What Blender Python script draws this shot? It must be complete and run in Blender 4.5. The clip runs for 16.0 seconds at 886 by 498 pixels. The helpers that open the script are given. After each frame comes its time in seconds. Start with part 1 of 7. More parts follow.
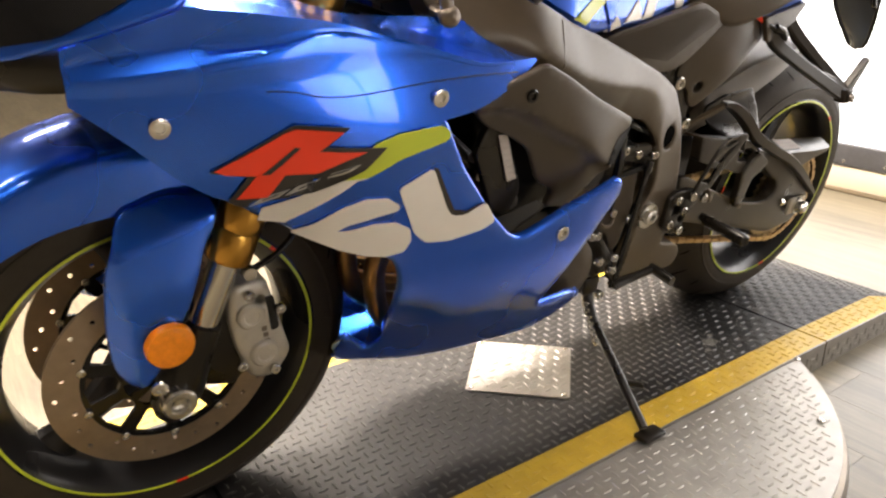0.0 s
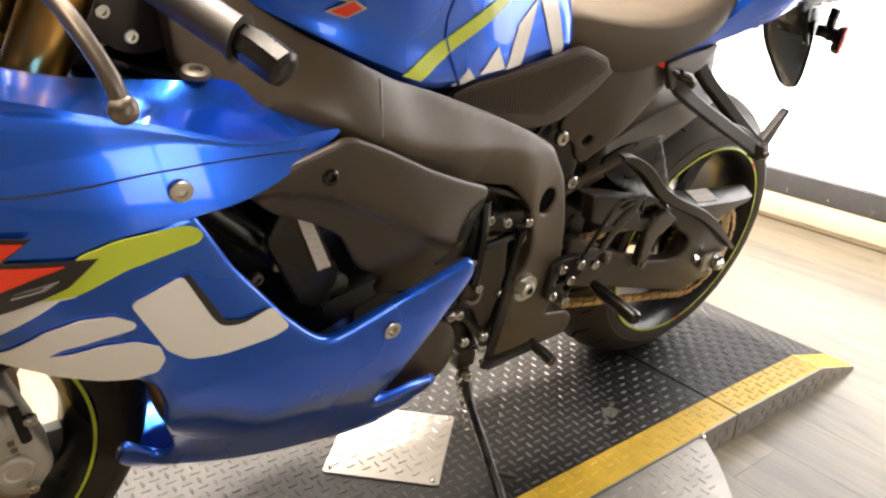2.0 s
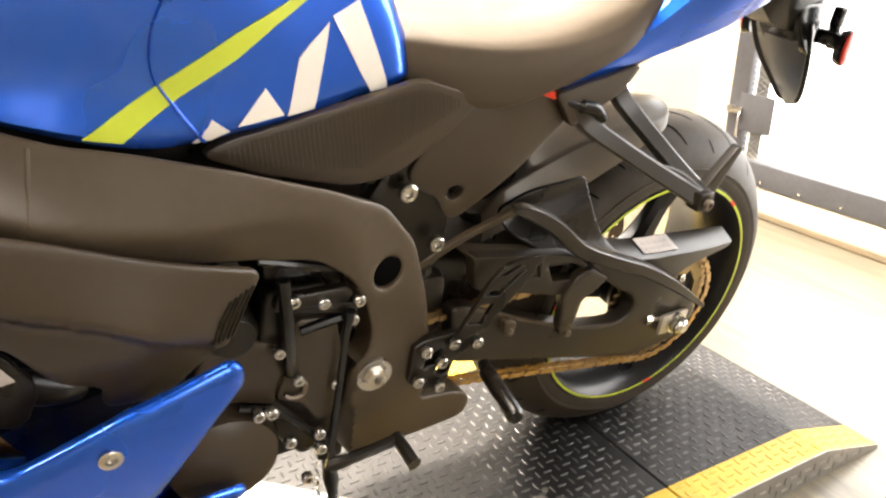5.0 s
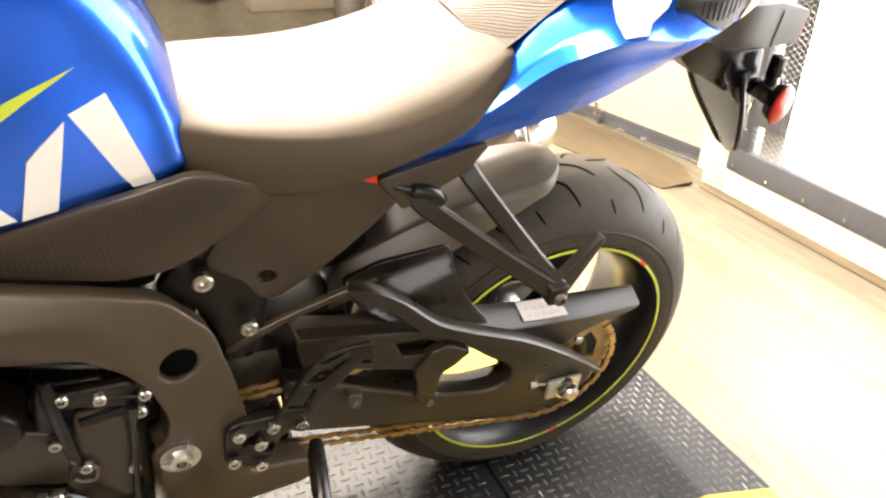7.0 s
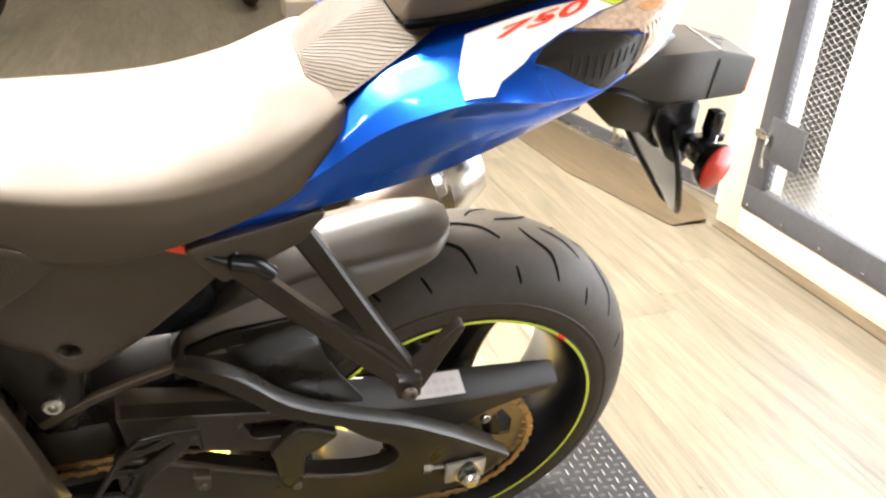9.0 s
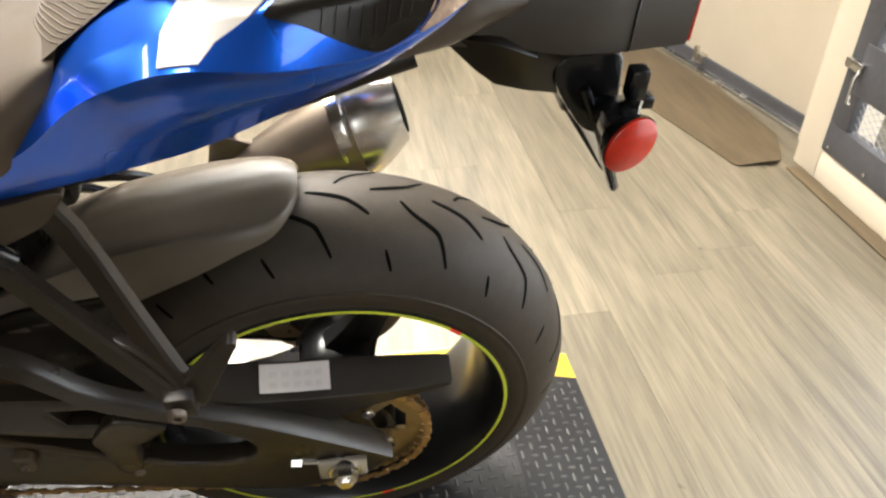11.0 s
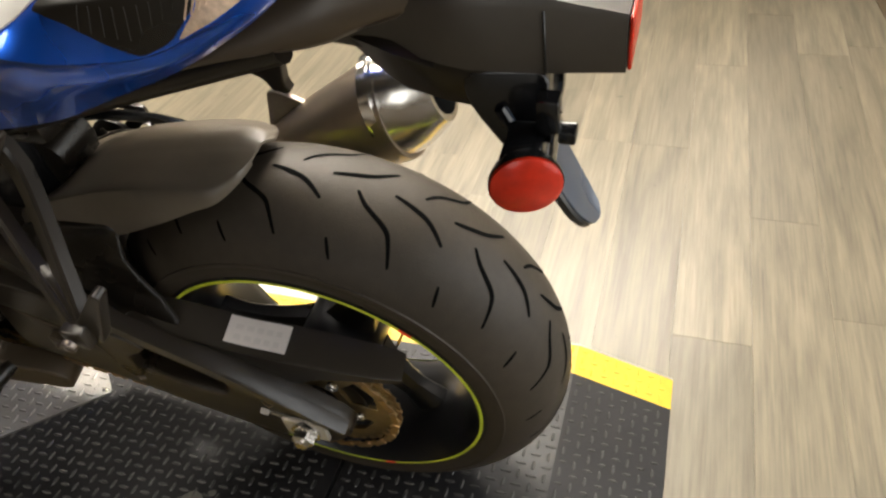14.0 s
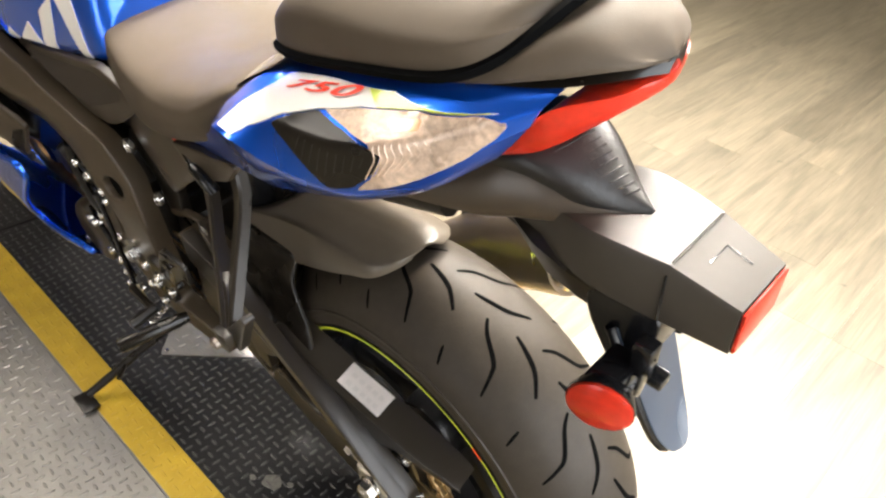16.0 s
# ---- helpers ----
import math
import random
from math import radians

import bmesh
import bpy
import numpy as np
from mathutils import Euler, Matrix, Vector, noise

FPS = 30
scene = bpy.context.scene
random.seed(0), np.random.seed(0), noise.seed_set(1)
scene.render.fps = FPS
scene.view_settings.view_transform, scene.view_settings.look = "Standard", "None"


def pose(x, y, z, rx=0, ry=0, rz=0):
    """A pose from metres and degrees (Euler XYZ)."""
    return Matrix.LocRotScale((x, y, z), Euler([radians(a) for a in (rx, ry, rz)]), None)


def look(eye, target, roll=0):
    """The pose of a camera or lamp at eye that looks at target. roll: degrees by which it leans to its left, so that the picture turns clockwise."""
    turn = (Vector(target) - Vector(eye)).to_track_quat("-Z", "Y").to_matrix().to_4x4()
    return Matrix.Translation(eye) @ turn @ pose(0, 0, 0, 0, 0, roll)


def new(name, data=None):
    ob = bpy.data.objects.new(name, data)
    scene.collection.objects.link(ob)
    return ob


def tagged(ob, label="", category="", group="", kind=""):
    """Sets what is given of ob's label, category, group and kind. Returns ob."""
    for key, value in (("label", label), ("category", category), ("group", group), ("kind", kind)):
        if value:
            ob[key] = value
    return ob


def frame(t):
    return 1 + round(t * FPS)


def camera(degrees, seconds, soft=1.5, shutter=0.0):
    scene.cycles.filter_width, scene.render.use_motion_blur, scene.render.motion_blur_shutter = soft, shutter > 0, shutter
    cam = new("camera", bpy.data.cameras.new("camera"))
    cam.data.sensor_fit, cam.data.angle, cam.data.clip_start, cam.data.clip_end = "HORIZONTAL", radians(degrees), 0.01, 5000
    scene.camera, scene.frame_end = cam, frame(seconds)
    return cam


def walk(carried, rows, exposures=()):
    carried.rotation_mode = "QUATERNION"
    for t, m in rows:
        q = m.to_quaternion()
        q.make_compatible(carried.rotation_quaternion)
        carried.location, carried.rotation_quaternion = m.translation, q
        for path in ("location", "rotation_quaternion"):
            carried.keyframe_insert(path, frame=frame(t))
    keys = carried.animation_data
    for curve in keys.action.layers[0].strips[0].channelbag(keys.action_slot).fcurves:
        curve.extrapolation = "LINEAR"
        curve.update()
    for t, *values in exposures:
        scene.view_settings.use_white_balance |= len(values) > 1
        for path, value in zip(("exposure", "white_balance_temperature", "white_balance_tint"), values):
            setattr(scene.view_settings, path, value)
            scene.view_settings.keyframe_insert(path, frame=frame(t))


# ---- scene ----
cam = camera(62.2, 16.0, soft=2.4)
PATH = [
    (0, (-1.607, -1.008, 0.86), (-0.531, 0.519, 0.145), -0.5),
    (0.5, (-1.515, -1.029, 0.895), (-0.428, 0.504, 0.212), -1.2),
    (1, (-1.453, -1.045, 0.921), (-0.349, 0.463, 0.211), -0.9),
    (1.5, (-1.402, -1.014, 0.928), (-0.284, 0.488, 0.225), -0.1),
    (2, (-1.315, -0.943, 0.92), (-0.189, 0.531, 0.173), 2.0),
    (2.5, (-1.248, -0.925, 0.933), (-0.125, 0.563, 0.209), 1.8),
    (3, (-1.167, -0.931, 0.92), (-0.172, 0.645, 0.195), 0.2),
    (3.5, (-1.083, -0.96, 0.92), (-0.08, 0.61, 0.192), -0.4),
    (3.7, (-1.063, -0.965, 0.913), (-0.029, 0.59, 0.196), -1.2),
    (5.8, (-0.769, -0.88, 1.047), (0.065, 0.696, 0.141), 1.1),
    (6, (-0.742, -0.873, 1.08), (0.159, 0.631, 0.119), 2.8),
    (6.5, (-0.674, -0.89, 1.095), (0.275, 0.559, 0.095), 3.8),
    (7, (-0.564, -0.912, 1.088), (0.164, 0.687, 0.132), 1.5),
    (7.5, (-0.478, -0.947, 1.093), (0.161, 0.73, 0.209), 0.2),
    (8, (-0.433, -0.976, 1.101), (0.161, 0.716, 0.216), 0.0),
    (8.5, (-0.389, -0.961, 1.105), (0.2, 0.724, 0.203), -0.5),
    (9, (-0.296, -0.861, 1.104), (0.293, 0.802, 0.161), 1.9),
    (9.5, (-0.202, -0.768, 1.093), (0.434, 0.831, 0.073), 1.9),
    (11.8, (0.132, -0.744, 1.107), (0.213, 0.859, -0.085), -2.2),
    (12, (0.155, -0.766, 1.115), (0.235, 0.837, -0.079), -2.9),
    (12.5, (0.231, -0.732, 1.094), (0.049, 0.869, -0.09), -2.8),
    (13, (0.342, -0.633, 1.093), (-0.217, 0.886, -0.082), -3.9),
    (13.5, (0.399, -0.623, 1.103), (-0.13, 0.872, -0.116), -3.5),
    (14, (0.399, -0.638, 1.109), (-0.148, 0.805, -0.163), -5.9),
    (14.5, (0.409, -0.637, 1.098), (-0.233, 0.766, -0.174), -11.6),
    (15, (0.435, -0.635, 1.133), (-0.402, 0.661, -0.14), -8.5),
    (15.5, (0.461, -0.611, 1.185), (-0.495, 0.618, -0.071), 1.7),
    (15.8, (0.464, -0.582, 1.219), (-0.558, 0.631, -0.001), 4.8),
    (16, (0.463, -0.587, 1.24), (-0.579, 0.629, 0.042), 5.6),
]
walk(cam, [(t, look(eye, target, roll)) for t, eye, target, roll in PATH],
     exposures=[(0.0, 0.36, 6700, 13), (2.5, 0.55, 6600, 12), (3.5, 1.05, 6600, 11), (6.0, 1.05, 6600, 11), (9.5, 0.55, 6000, 10), (12.0, -0.36, 6150, 8), (14.5, -0.56, 6300, 9), (15.5, 0.1, 6250, 10), (16.0, 0.37, 6150, 10)])

# ---- light ----
world = bpy.data.worlds.new("world")
scene.world = world
world.use_nodes = True
sky = world.node_tree.nodes.new("ShaderNodeTexSky")
sky.sky_type, sky.sun_disc = "NISHITA", False
sky.sun_elevation, sky.sun_rotation = radians(35), radians(90)
world.node_tree.links.new(sky.outputs["Color"], world.node_tree.nodes["Background"].inputs["Color"])
world.node_tree.nodes["Background"].inputs["Strength"].default_value = 0.15


def lamp(name, eye, target, size_x, size_y, watts, colour):
    data = bpy.data.lights.new(name, "AREA")
    data.shape, data.size, data.size_y, data.energy, data.color = "RECTANGLE", size_x, size_y, watts, colour
    ob = new(name, data)
    ob.matrix_world = look(eye, target)
    return tagged(ob, "", "", "", "structure")


WARM = (1.0, 0.9, 0.77)
# no fixture is in view; the two at negative y are added fill
LAMPS = ((-0.1, 1.3, 0.35, 0.25, 48, 18, 125), (-1.35, 1.4, 0.35, 0.25, 115, 18, 125), (-0.45, 1.3, 2.2, 0.25, 65, 18, 125), (-0.3, 3.3, 2.0, 0.3, 60, 45, 100), (-1.6, 4.6, 1.2, 0.6, 30, 0, 180), (0.9, 5.4, 1.2, 0.6, 45, 0, 180), (-2.5, -1.5, 1.2, 0.6, 28, 0, 180), (-1.05, -0.2, 1.2, 0.5, 34, 0, 180), (-3.4, 1.2, 1.2, 0.6, 25, 0, 180))
# added fill from the unseen south side, then daylight through the gate
lamp("daylight_fill", (0.5, -4.9, 1.25), (0.1, 0.0, 0.5), 1.5, 2.2, 15, (1.0, 0.97, 0.92))
lamp("daylight_fill", (1.75, -0.1, 1.3), (0.0, -0.1, 0.3), 2.1, 2.0, 32, (0.93, 0.96, 1.0))
for lx, ly, wide, deep, watts, lean, spread in LAMPS:
    lamp("ceiling_lamp_light", (lx, ly, 3.04 - deep * math.sin(radians(lean))), (lx, ly - 3 * math.tan(radians(lean)) + 0.001, 0.04), wide, deep, watts, WARM).data.spread = radians(spread)


# ---- materials ----
def material(name, colour, rough=0.5, metal=0.0, coat=0.0, vary=0.15, scale=60.0, bump=0.0, bump_scale=300.0, spots=0.0, emit=0.0, spec=0.5):
    """A principled material with tone variation at two scales, roughness wear and fine relief."""
    m = bpy.data.materials.new(name)
    m.use_nodes = True
    nodes, link = m.node_tree.nodes, m.node_tree.links.new
    bsdf = nodes["Principled BSDF"]
    coords = nodes.new("ShaderNodeTexCoord")
    fine, broad = nodes.new("ShaderNodeTexNoise"), nodes.new("ShaderNodeTexNoise")
    fine.inputs["Scale"].default_value, fine.inputs["Detail"].default_value = scale, 4
    broad.inputs["Scale"].default_value, broad.inputs["Detail"].default_value = scale / 9, 3
    for n in (fine, broad):
        link(coords.outputs["Object"], n.inputs["Vector"])
    both = nodes.new("ShaderNodeMath")
    both.operation = "ADD"
    link(fine.outputs["Fac"], both.inputs[0])
    link(broad.outputs["Fac"], both.inputs[1])
    ramp = nodes.new("ShaderNodeMapRange")
    ramp.inputs["From Min"].default_value, ramp.inputs["From Max"].default_value = 0.6, 1.4
    ramp.inputs["To Min"].default_value, ramp.inputs["To Max"].default_value = 1 - vary, 1 + vary
    link(both.outputs[0], ramp.inputs["Value"])
    tone = nodes.new("ShaderNodeVectorMath")
    tone.operation = "SCALE"
    tone.inputs[0].default_value = colour[:3]
    link(ramp.outputs[0], tone.inputs["Scale"])
    link(tone.outputs[0], bsdf.inputs["Base Color"])
    wear = nodes.new("ShaderNodeMapRange")
    wear.inputs["From Min"].default_value, wear.inputs["From Max"].default_value = 0.3, 0.7
    wear.inputs["To Min"].default_value, wear.inputs["To Max"].default_value = rough * 0.85, min(1, rough * 1.18)
    link(broad.outputs["Fac"], wear.inputs["Value"])
    link(wear.outputs[0], bsdf.inputs["Roughness"])
    bsdf.inputs["Metallic"].default_value = metal
    bsdf.inputs["Specular IOR Level"].default_value = spec
    bsdf.inputs["Coat Weight"].default_value, bsdf.inputs["Coat Roughness"].default_value = coat, 0.04
    if bump:
        grain = nodes.new("ShaderNodeTexNoise")
        grain.inputs["Scale"].default_value, grain.inputs["Detail"].default_value = bump_scale, 3
        link(coords.outputs["Object"], grain.inputs["Vector"])
        relief = nodes.new("ShaderNodeBump")
        relief.inputs["Strength"].default_value, relief.inputs["Distance"].default_value = bump, 0.002
        link(grain.outputs["Fac"], relief.inputs["Height"])
        link(relief.outputs[0], bsdf.inputs["Normal"])
    if emit:
        bsdf.inputs["Emission Color"].default_value = (*colour[:3], 1)
        bsdf.inputs["Emission Strength"].default_value = emit
    return m


BLUE = material("blue_metallic_paint", (0.009, 0.125, 0.78), 0.27, 0.82, 1.0, 0.03, 30)
DECAL_WHITE = material("white_decal", (0.8, 0.77, 0.72), 0.35, 0, 0.6, 0.03)
DECAL_LIME = material("lime_decal", (0.52, 0.62, 0.04), 0.35, 0, 0.6, 0.03)
DECAL_RED = material("red_decal", (0.8, 0.04, 0.008), 0.4, 0, 0.3, 0.03)
DECAL_BLACK = material("black_decal", (0.012, 0.011, 0.012), 0.35, 0, 0.5, 0.1)
DECAL_SILVER = material("silver_decal", (0.5, 0.5, 0.5), 0.3, 0.7, 0.5, 0.05)
BLACK = material("black_moulded_plastic", (0.0085, 0.0066, 0.0046), 0.29, 0, 0, 0.12, 120, 0.025, 900, 0, 0, 0.42)
FRAME = material("black_cast_aluminium", (0.064, 0.047, 0.029), 0.36, 0.15, 0, 0.1, 90, 0.03, 700, 0, 0, 0.5)
COVER = material("brown_black_textured_plastic", (0.044, 0.032, 0.02), 0.36, 0, 0, 0.1, 120, 0.03, 900, 0, 0, 0.5)
ARM = material("satin_black_casting", (0.02, 0.0155, 0.0105), 0.32, 0.05, 0, 0.1, 110, 0.03, 800, 0, 0, 0.5)
GLOSS = material("gloss_black", (0.006, 0.006, 0.0065), 0.22, 0, 0.15, 0.1, spec=0.35)
RUBBER = material("tyre_rubber", (0.034, 0.027, 0.019), 0.55, 0, 0, 0.18, 70, 0.15, 500, 0, 0, 0.3)
# near-black that paints the shade inside sipes, holes and gaps
RECESS_SHADE = material("recess_shade_black", (0.002, 0.002, 0.002), 0.95, 0, 0, 0.1, spec=0.05)
RIM = material("satin_black_rim", (0.01, 0.01, 0.011), 0.3, 0.1, 0.1, 0.1, spec=0.35)
VINYL = material("black_seat_vinyl", (0.07, 0.053, 0.035), 0.6, 0, 0, 0.06, 90, 0.12, 1400, 0, 0, 0.3)
HUGGER = material("satin_grey_black_plastic", (0.088, 0.072, 0.053), 0.34, 0, 0, 0.1, 60, 0.03, 700, 0, 0, 0.6)
CARRIER = material("grained_black_plastic", (0.036, 0.03, 0.022), 0.42, 0, 0, 0.1, 90, 0.06, 900, 0, 0, 0.5)
BOOT = material("black_rubber_boot", (0.008, 0.007, 0.006), 0.38, 0, 0, 0.15, 90, 0.3, 160)
STEEL = material("bright_steel", (0.62, 0.6, 0.56), 0.25, 1, 0, 0.08)
DARK_STEEL = material("dark_steel", (0.2, 0.17, 0.14), 0.38, 0.85, 0, 0.15, 90)
CAST = material("cast_alloy", (0.55, 0.52, 0.46), 0.45, 0.6, 0, 0.1, 80, 0.1, 500)
CHROME = material("chrome", (0.66, 0.64, 0.6), 0.2, 1, 0, 0.03)
GOLD = material("gold_anodised", (0.62, 0.34, 0.07), 0.28, 1, 0, 0.08)
GOLD_DULL = material("dull_gold_sprocket", (0.34, 0.26, 0.13), 0.42, 0.9, 0, 0.3, 60)
DISC = material("warm_brake_steel", (0.34, 0.26, 0.18), 0.44, 0.75, 0, 0.15, 70)
CHAIN = material("gold_chain", (0.48, 0.34, 0.18), 0.36, 1, 0, 0.25)
BRONZE = material("heat_blued_pipe", (0.3, 0.17, 0.07), 0.3, 1, 0, 0.25, 30)
AMBER = material("amber_reflector", (0.9, 0.27, 0.008), 0.2, 0, 0.6, 0.2, 120)
BULB = material("faint_amber_bulb", (0.62, 0.34, 0.16), 0.2, 0.1, 0.6, 0.3, 200)
RED = material("red_reflector", (0.45, 0.02, 0.006), 0.3, 0, 0.2, 0.3, 90, 0.08, 260, 0, 0, 0.3)
LENS = material("clear_signal_lens", (0.5, 0.37, 0.27), 0.3, 0.2, 0.35, 0.5, 190, 0.5, 160)
TITANIUM = material("satin_titanium", (0.27, 0.22, 0.17), 0.36, 0.85, 0, 0.1, 40, 0.05, 500)
LABEL = material("paper_label", (0.62, 0.57, 0.53), 0.5, 0, 0, 0.05)
GREY = material("label_print", (0.56, 0.515, 0.48), 0.5, 0, 0, 0.05)
FLAP = material("grey_plastic_flap", (0.045, 0.06, 0.085), 0.27, 0, 0.3, 0.06)
PLATE_BLACK = material("black_painted_treadplate", (0.013, 0.0125, 0.013), 0.5, 0.0, 0, 0.3, 25, 0.12, 260, 0, 0, 0.3)
SCUFF = material("scuffed_paint", (0.12, 0.115, 0.1), 0.6, 0.2, 0, 0.5, 160, 0.1, 300)
PLATE_WORN = material("worn_black_tread_marks", (0.05, 0.048, 0.046), 0.4, 0.35, 0, 0.4, 40, 0.1, 260)
PLATE_YELLOW = material("yellow_painted_treadplate", (0.5, 0.33, 0.022), 0.5, 0, 0, 0.2, 25, 0.1, 260)
PLATE_SILVER = material("bare_treadplate", (0.33, 0.315, 0.29), 0.46, 0.75, 0, 0.18, 25, 0.12, 260)
CREAM = material("cream_painted_steel", (0.62, 0.55, 0.43), 0.45, 0, 0, 0.06, 8, 0.04, 200)
MESH_ZINC = material("dull_zinc_mesh", (0.3, 0.3, 0.31), 0.55, 0.1, 0, 0.15)
GATE_BLACK = material("black_painted_angle_iron", (0.075, 0.075, 0.083), 0.45, 0.2, 0, 0.15)
WALL = material("painted_wall", (0.3, 0.265, 0.215), 0.8, 0, 0, 0.06, 6, 0.05, 200)
CEILING = material("ceiling_panel", (0.22, 0.21, 0.19), 0.85, 0, 0, 0.05, 6)
DAYLIGHT = material("bright_daylight_outside", (1.0, 1.0, 1.0), 0.9, 0, 0, 0.0, 1, 0, 1, 0, 3.0)
# glow of the added south fill panes
FILL_GLOW = material("fill_pane_glow", (1.0, 1.0, 1.0), 0.9, 0, 0, 0.0, 1, 0, 1, 0, 2.4)
LAMP_GLOW = material("lamp_diffuser", (1.0, 0.86, 0.68), 0.9, 0, 0, 0.0, 1, 0, 1, 0, 6.0)
CARTON = material("brown_carton", (0.3, 0.2, 0.11), 0.8, 0, 0, 0.1, 20)
TEAL = material("teal_paint", (0.02, 0.22, 0.3), 0.3, 0, 0.6, 0.08)


def plank_material(name="weathered_oak_vinyl", tint=(1.0, 1.0, 1.0)):
    m = bpy.data.materials.new(name)
    m.use_nodes = True
    nodes, link = m.node_tree.nodes, m.node_tree.links.new
    bsdf = nodes["Principled BSDF"]
    geo, info = nodes.new("ShaderNodeNewGeometry"), nodes.new("ShaderNodeObjectInfo")
    shift = nodes.new("ShaderNodeVectorMath")
    shift.operation = "MULTIPLY_ADD"
    rand = nodes.new("ShaderNodeCombineXYZ")
    link(info.outputs["Random"], rand.inputs["X"])
    link(info.outputs["Random"], rand.inputs["Y"])
    link(geo.outputs["Random Per Island"], rand.inputs["Z"])
    shift.inputs[1].default_value = (31, 47, 53)
    link(rand.outputs[0], shift.inputs[0])
    link(geo.outputs["Position"], shift.inputs[2])
    stretch = nodes.new("ShaderNodeMapping")
    stretch.inputs["Scale"].default_value = (1, 0.11, 1)
    link(shift.outputs[0], stretch.inputs["Vector"])
    grain, patchy, knots = (nodes.new("ShaderNodeTexNoise") for _ in range(3))
    grain.inputs["Scale"].default_value, grain.inputs["Detail"].default_value = 60, 6
    patchy.inputs["Scale"].default_value, patchy.inputs["Detail"].default_value = 11, 8
    knots.inputs["Scale"].default_value, knots.inputs["Detail"].default_value = 24, 2
    patchy.inputs["Distortion"].default_value = 2.2
    link(stretch.outputs[0], grain.inputs["Vector"])
    link(stretch.outputs[0], patchy.inputs["Vector"])
    link(shift.outputs[0], knots.inputs["Vector"])
    ramp = nodes.new("ShaderNodeValToRGB")
    ramp.color_ramp.elements[0].position, ramp.color_ramp.elements[0].color = 0.3, (0.09 * tint[0], 0.078 * tint[1], 0.054 * tint[2], 1)
    ramp.color_ramp.elements[1].position, ramp.color_ramp.elements[1].color = 0.7, (0.192 * tint[0], 0.164 * tint[1], 0.114 * tint[2], 1)
    mid = ramp.color_ramp.elements.new(0.5)
    mid.color = (0.145 * tint[0], 0.125 * tint[1], 0.087 * tint[2], 1)
    mix = nodes.new("ShaderNodeMath")
    mix.operation = "MULTIPLY_ADD"
    mix.inputs[1].default_value = 0.3
    link(grain.outputs["Fac"], mix.inputs[0])
    half = nodes.new("ShaderNodeMath")
    half.operation = "MULTIPLY"
    half.inputs[1].default_value = 0.7
    link(patchy.outputs["Fac"], half.inputs[0])
    link(half.outputs[0], mix.inputs[2])
    link(mix.outputs[0], ramp.inputs["Fac"])
    tone = nodes.new("ShaderNodeMapRange")
    tone.inputs["To Min"].default_value, tone.inputs["To Max"].default_value = 0.85, 1.12
    both = nodes.new("ShaderNodeMath")
    both.operation = "ADD"
    link(info.outputs["Random"], both.inputs[0])
    link(geo.outputs["Random Per Island"], both.inputs[1])
    wrap = nodes.new("ShaderNodeMath")
    wrap.operation = "FRACT"
    link(both.outputs[0], wrap.inputs[0])
    link(wrap.outputs[0], tone.inputs["Value"])
    knot = nodes.new("ShaderNodeMapRange")
    knot.inputs["From Min"].default_value, knot.inputs["From Max"].default_value = 0.215, 0.265
    knot.inputs["To Min"].default_value, knot.inputs["To Max"].default_value = 0.55, 1.0
    link(knots.outputs["Fac"], knot.inputs["Value"])
    product = nodes.new("ShaderNodeMath")
    product.operation = "MULTIPLY"
    link(tone.outputs[0], product.inputs[0])
    link(knot.outputs[0], product.inputs[1])
    out = nodes.new("ShaderNodeVectorMath")
    out.operation = "SCALE"
    link(ramp.outputs["Color"], out.inputs[0])
    thin = nodes.new("ShaderNodeMapping")
    thin.inputs["Scale"].default_value = (1, 0.03, 1)
    link(shift.outputs[0], thin.inputs["Vector"])
    fibre, lines = nodes.new("ShaderNodeTexNoise"), nodes.new("ShaderNodeMapRange")
    fibre.inputs["Scale"].default_value, fibre.inputs["Detail"].default_value, fibre.inputs["Roughness"].default_value = 170, 4, 0.7
    link(thin.outputs[0], fibre.inputs["Vector"])
    lines.inputs["From Min"].default_value, lines.inputs["From Max"].default_value = 0.34, 0.6
    lines.inputs["To Min"].default_value, lines.inputs["To Max"].default_value = 0.78, 1.08
    link(fibre.outputs["Fac"], lines.inputs["Value"])
    final = nodes.new("ShaderNodeMath")
    final.operation = "MULTIPLY"
    link(product.outputs[0], final.inputs[0])
    link(lines.outputs[0], final.inputs[1])
    link(final.outputs[0], out.inputs["Scale"])
    link(out.outputs[0], bsdf.inputs["Base Color"])
    bsdf.inputs["Roughness"].default_value = 0.36
    relief = nodes.new("ShaderNodeBump")
    relief.inputs["Strength"].default_value, relief.inputs["Distance"].default_value = 0.12, 0.002
    link(grain.outputs["Fac"], relief.inputs["Height"])
    link(relief.outputs[0], bsdf.inputs["Normal"])
    return m


PLANK = plank_material()
# darker plank tint: the brown trim, and the shade painted beside the door
DARK_PLANK = plank_material("dark_brown_plank", (0.58, 0.49, 0.39))


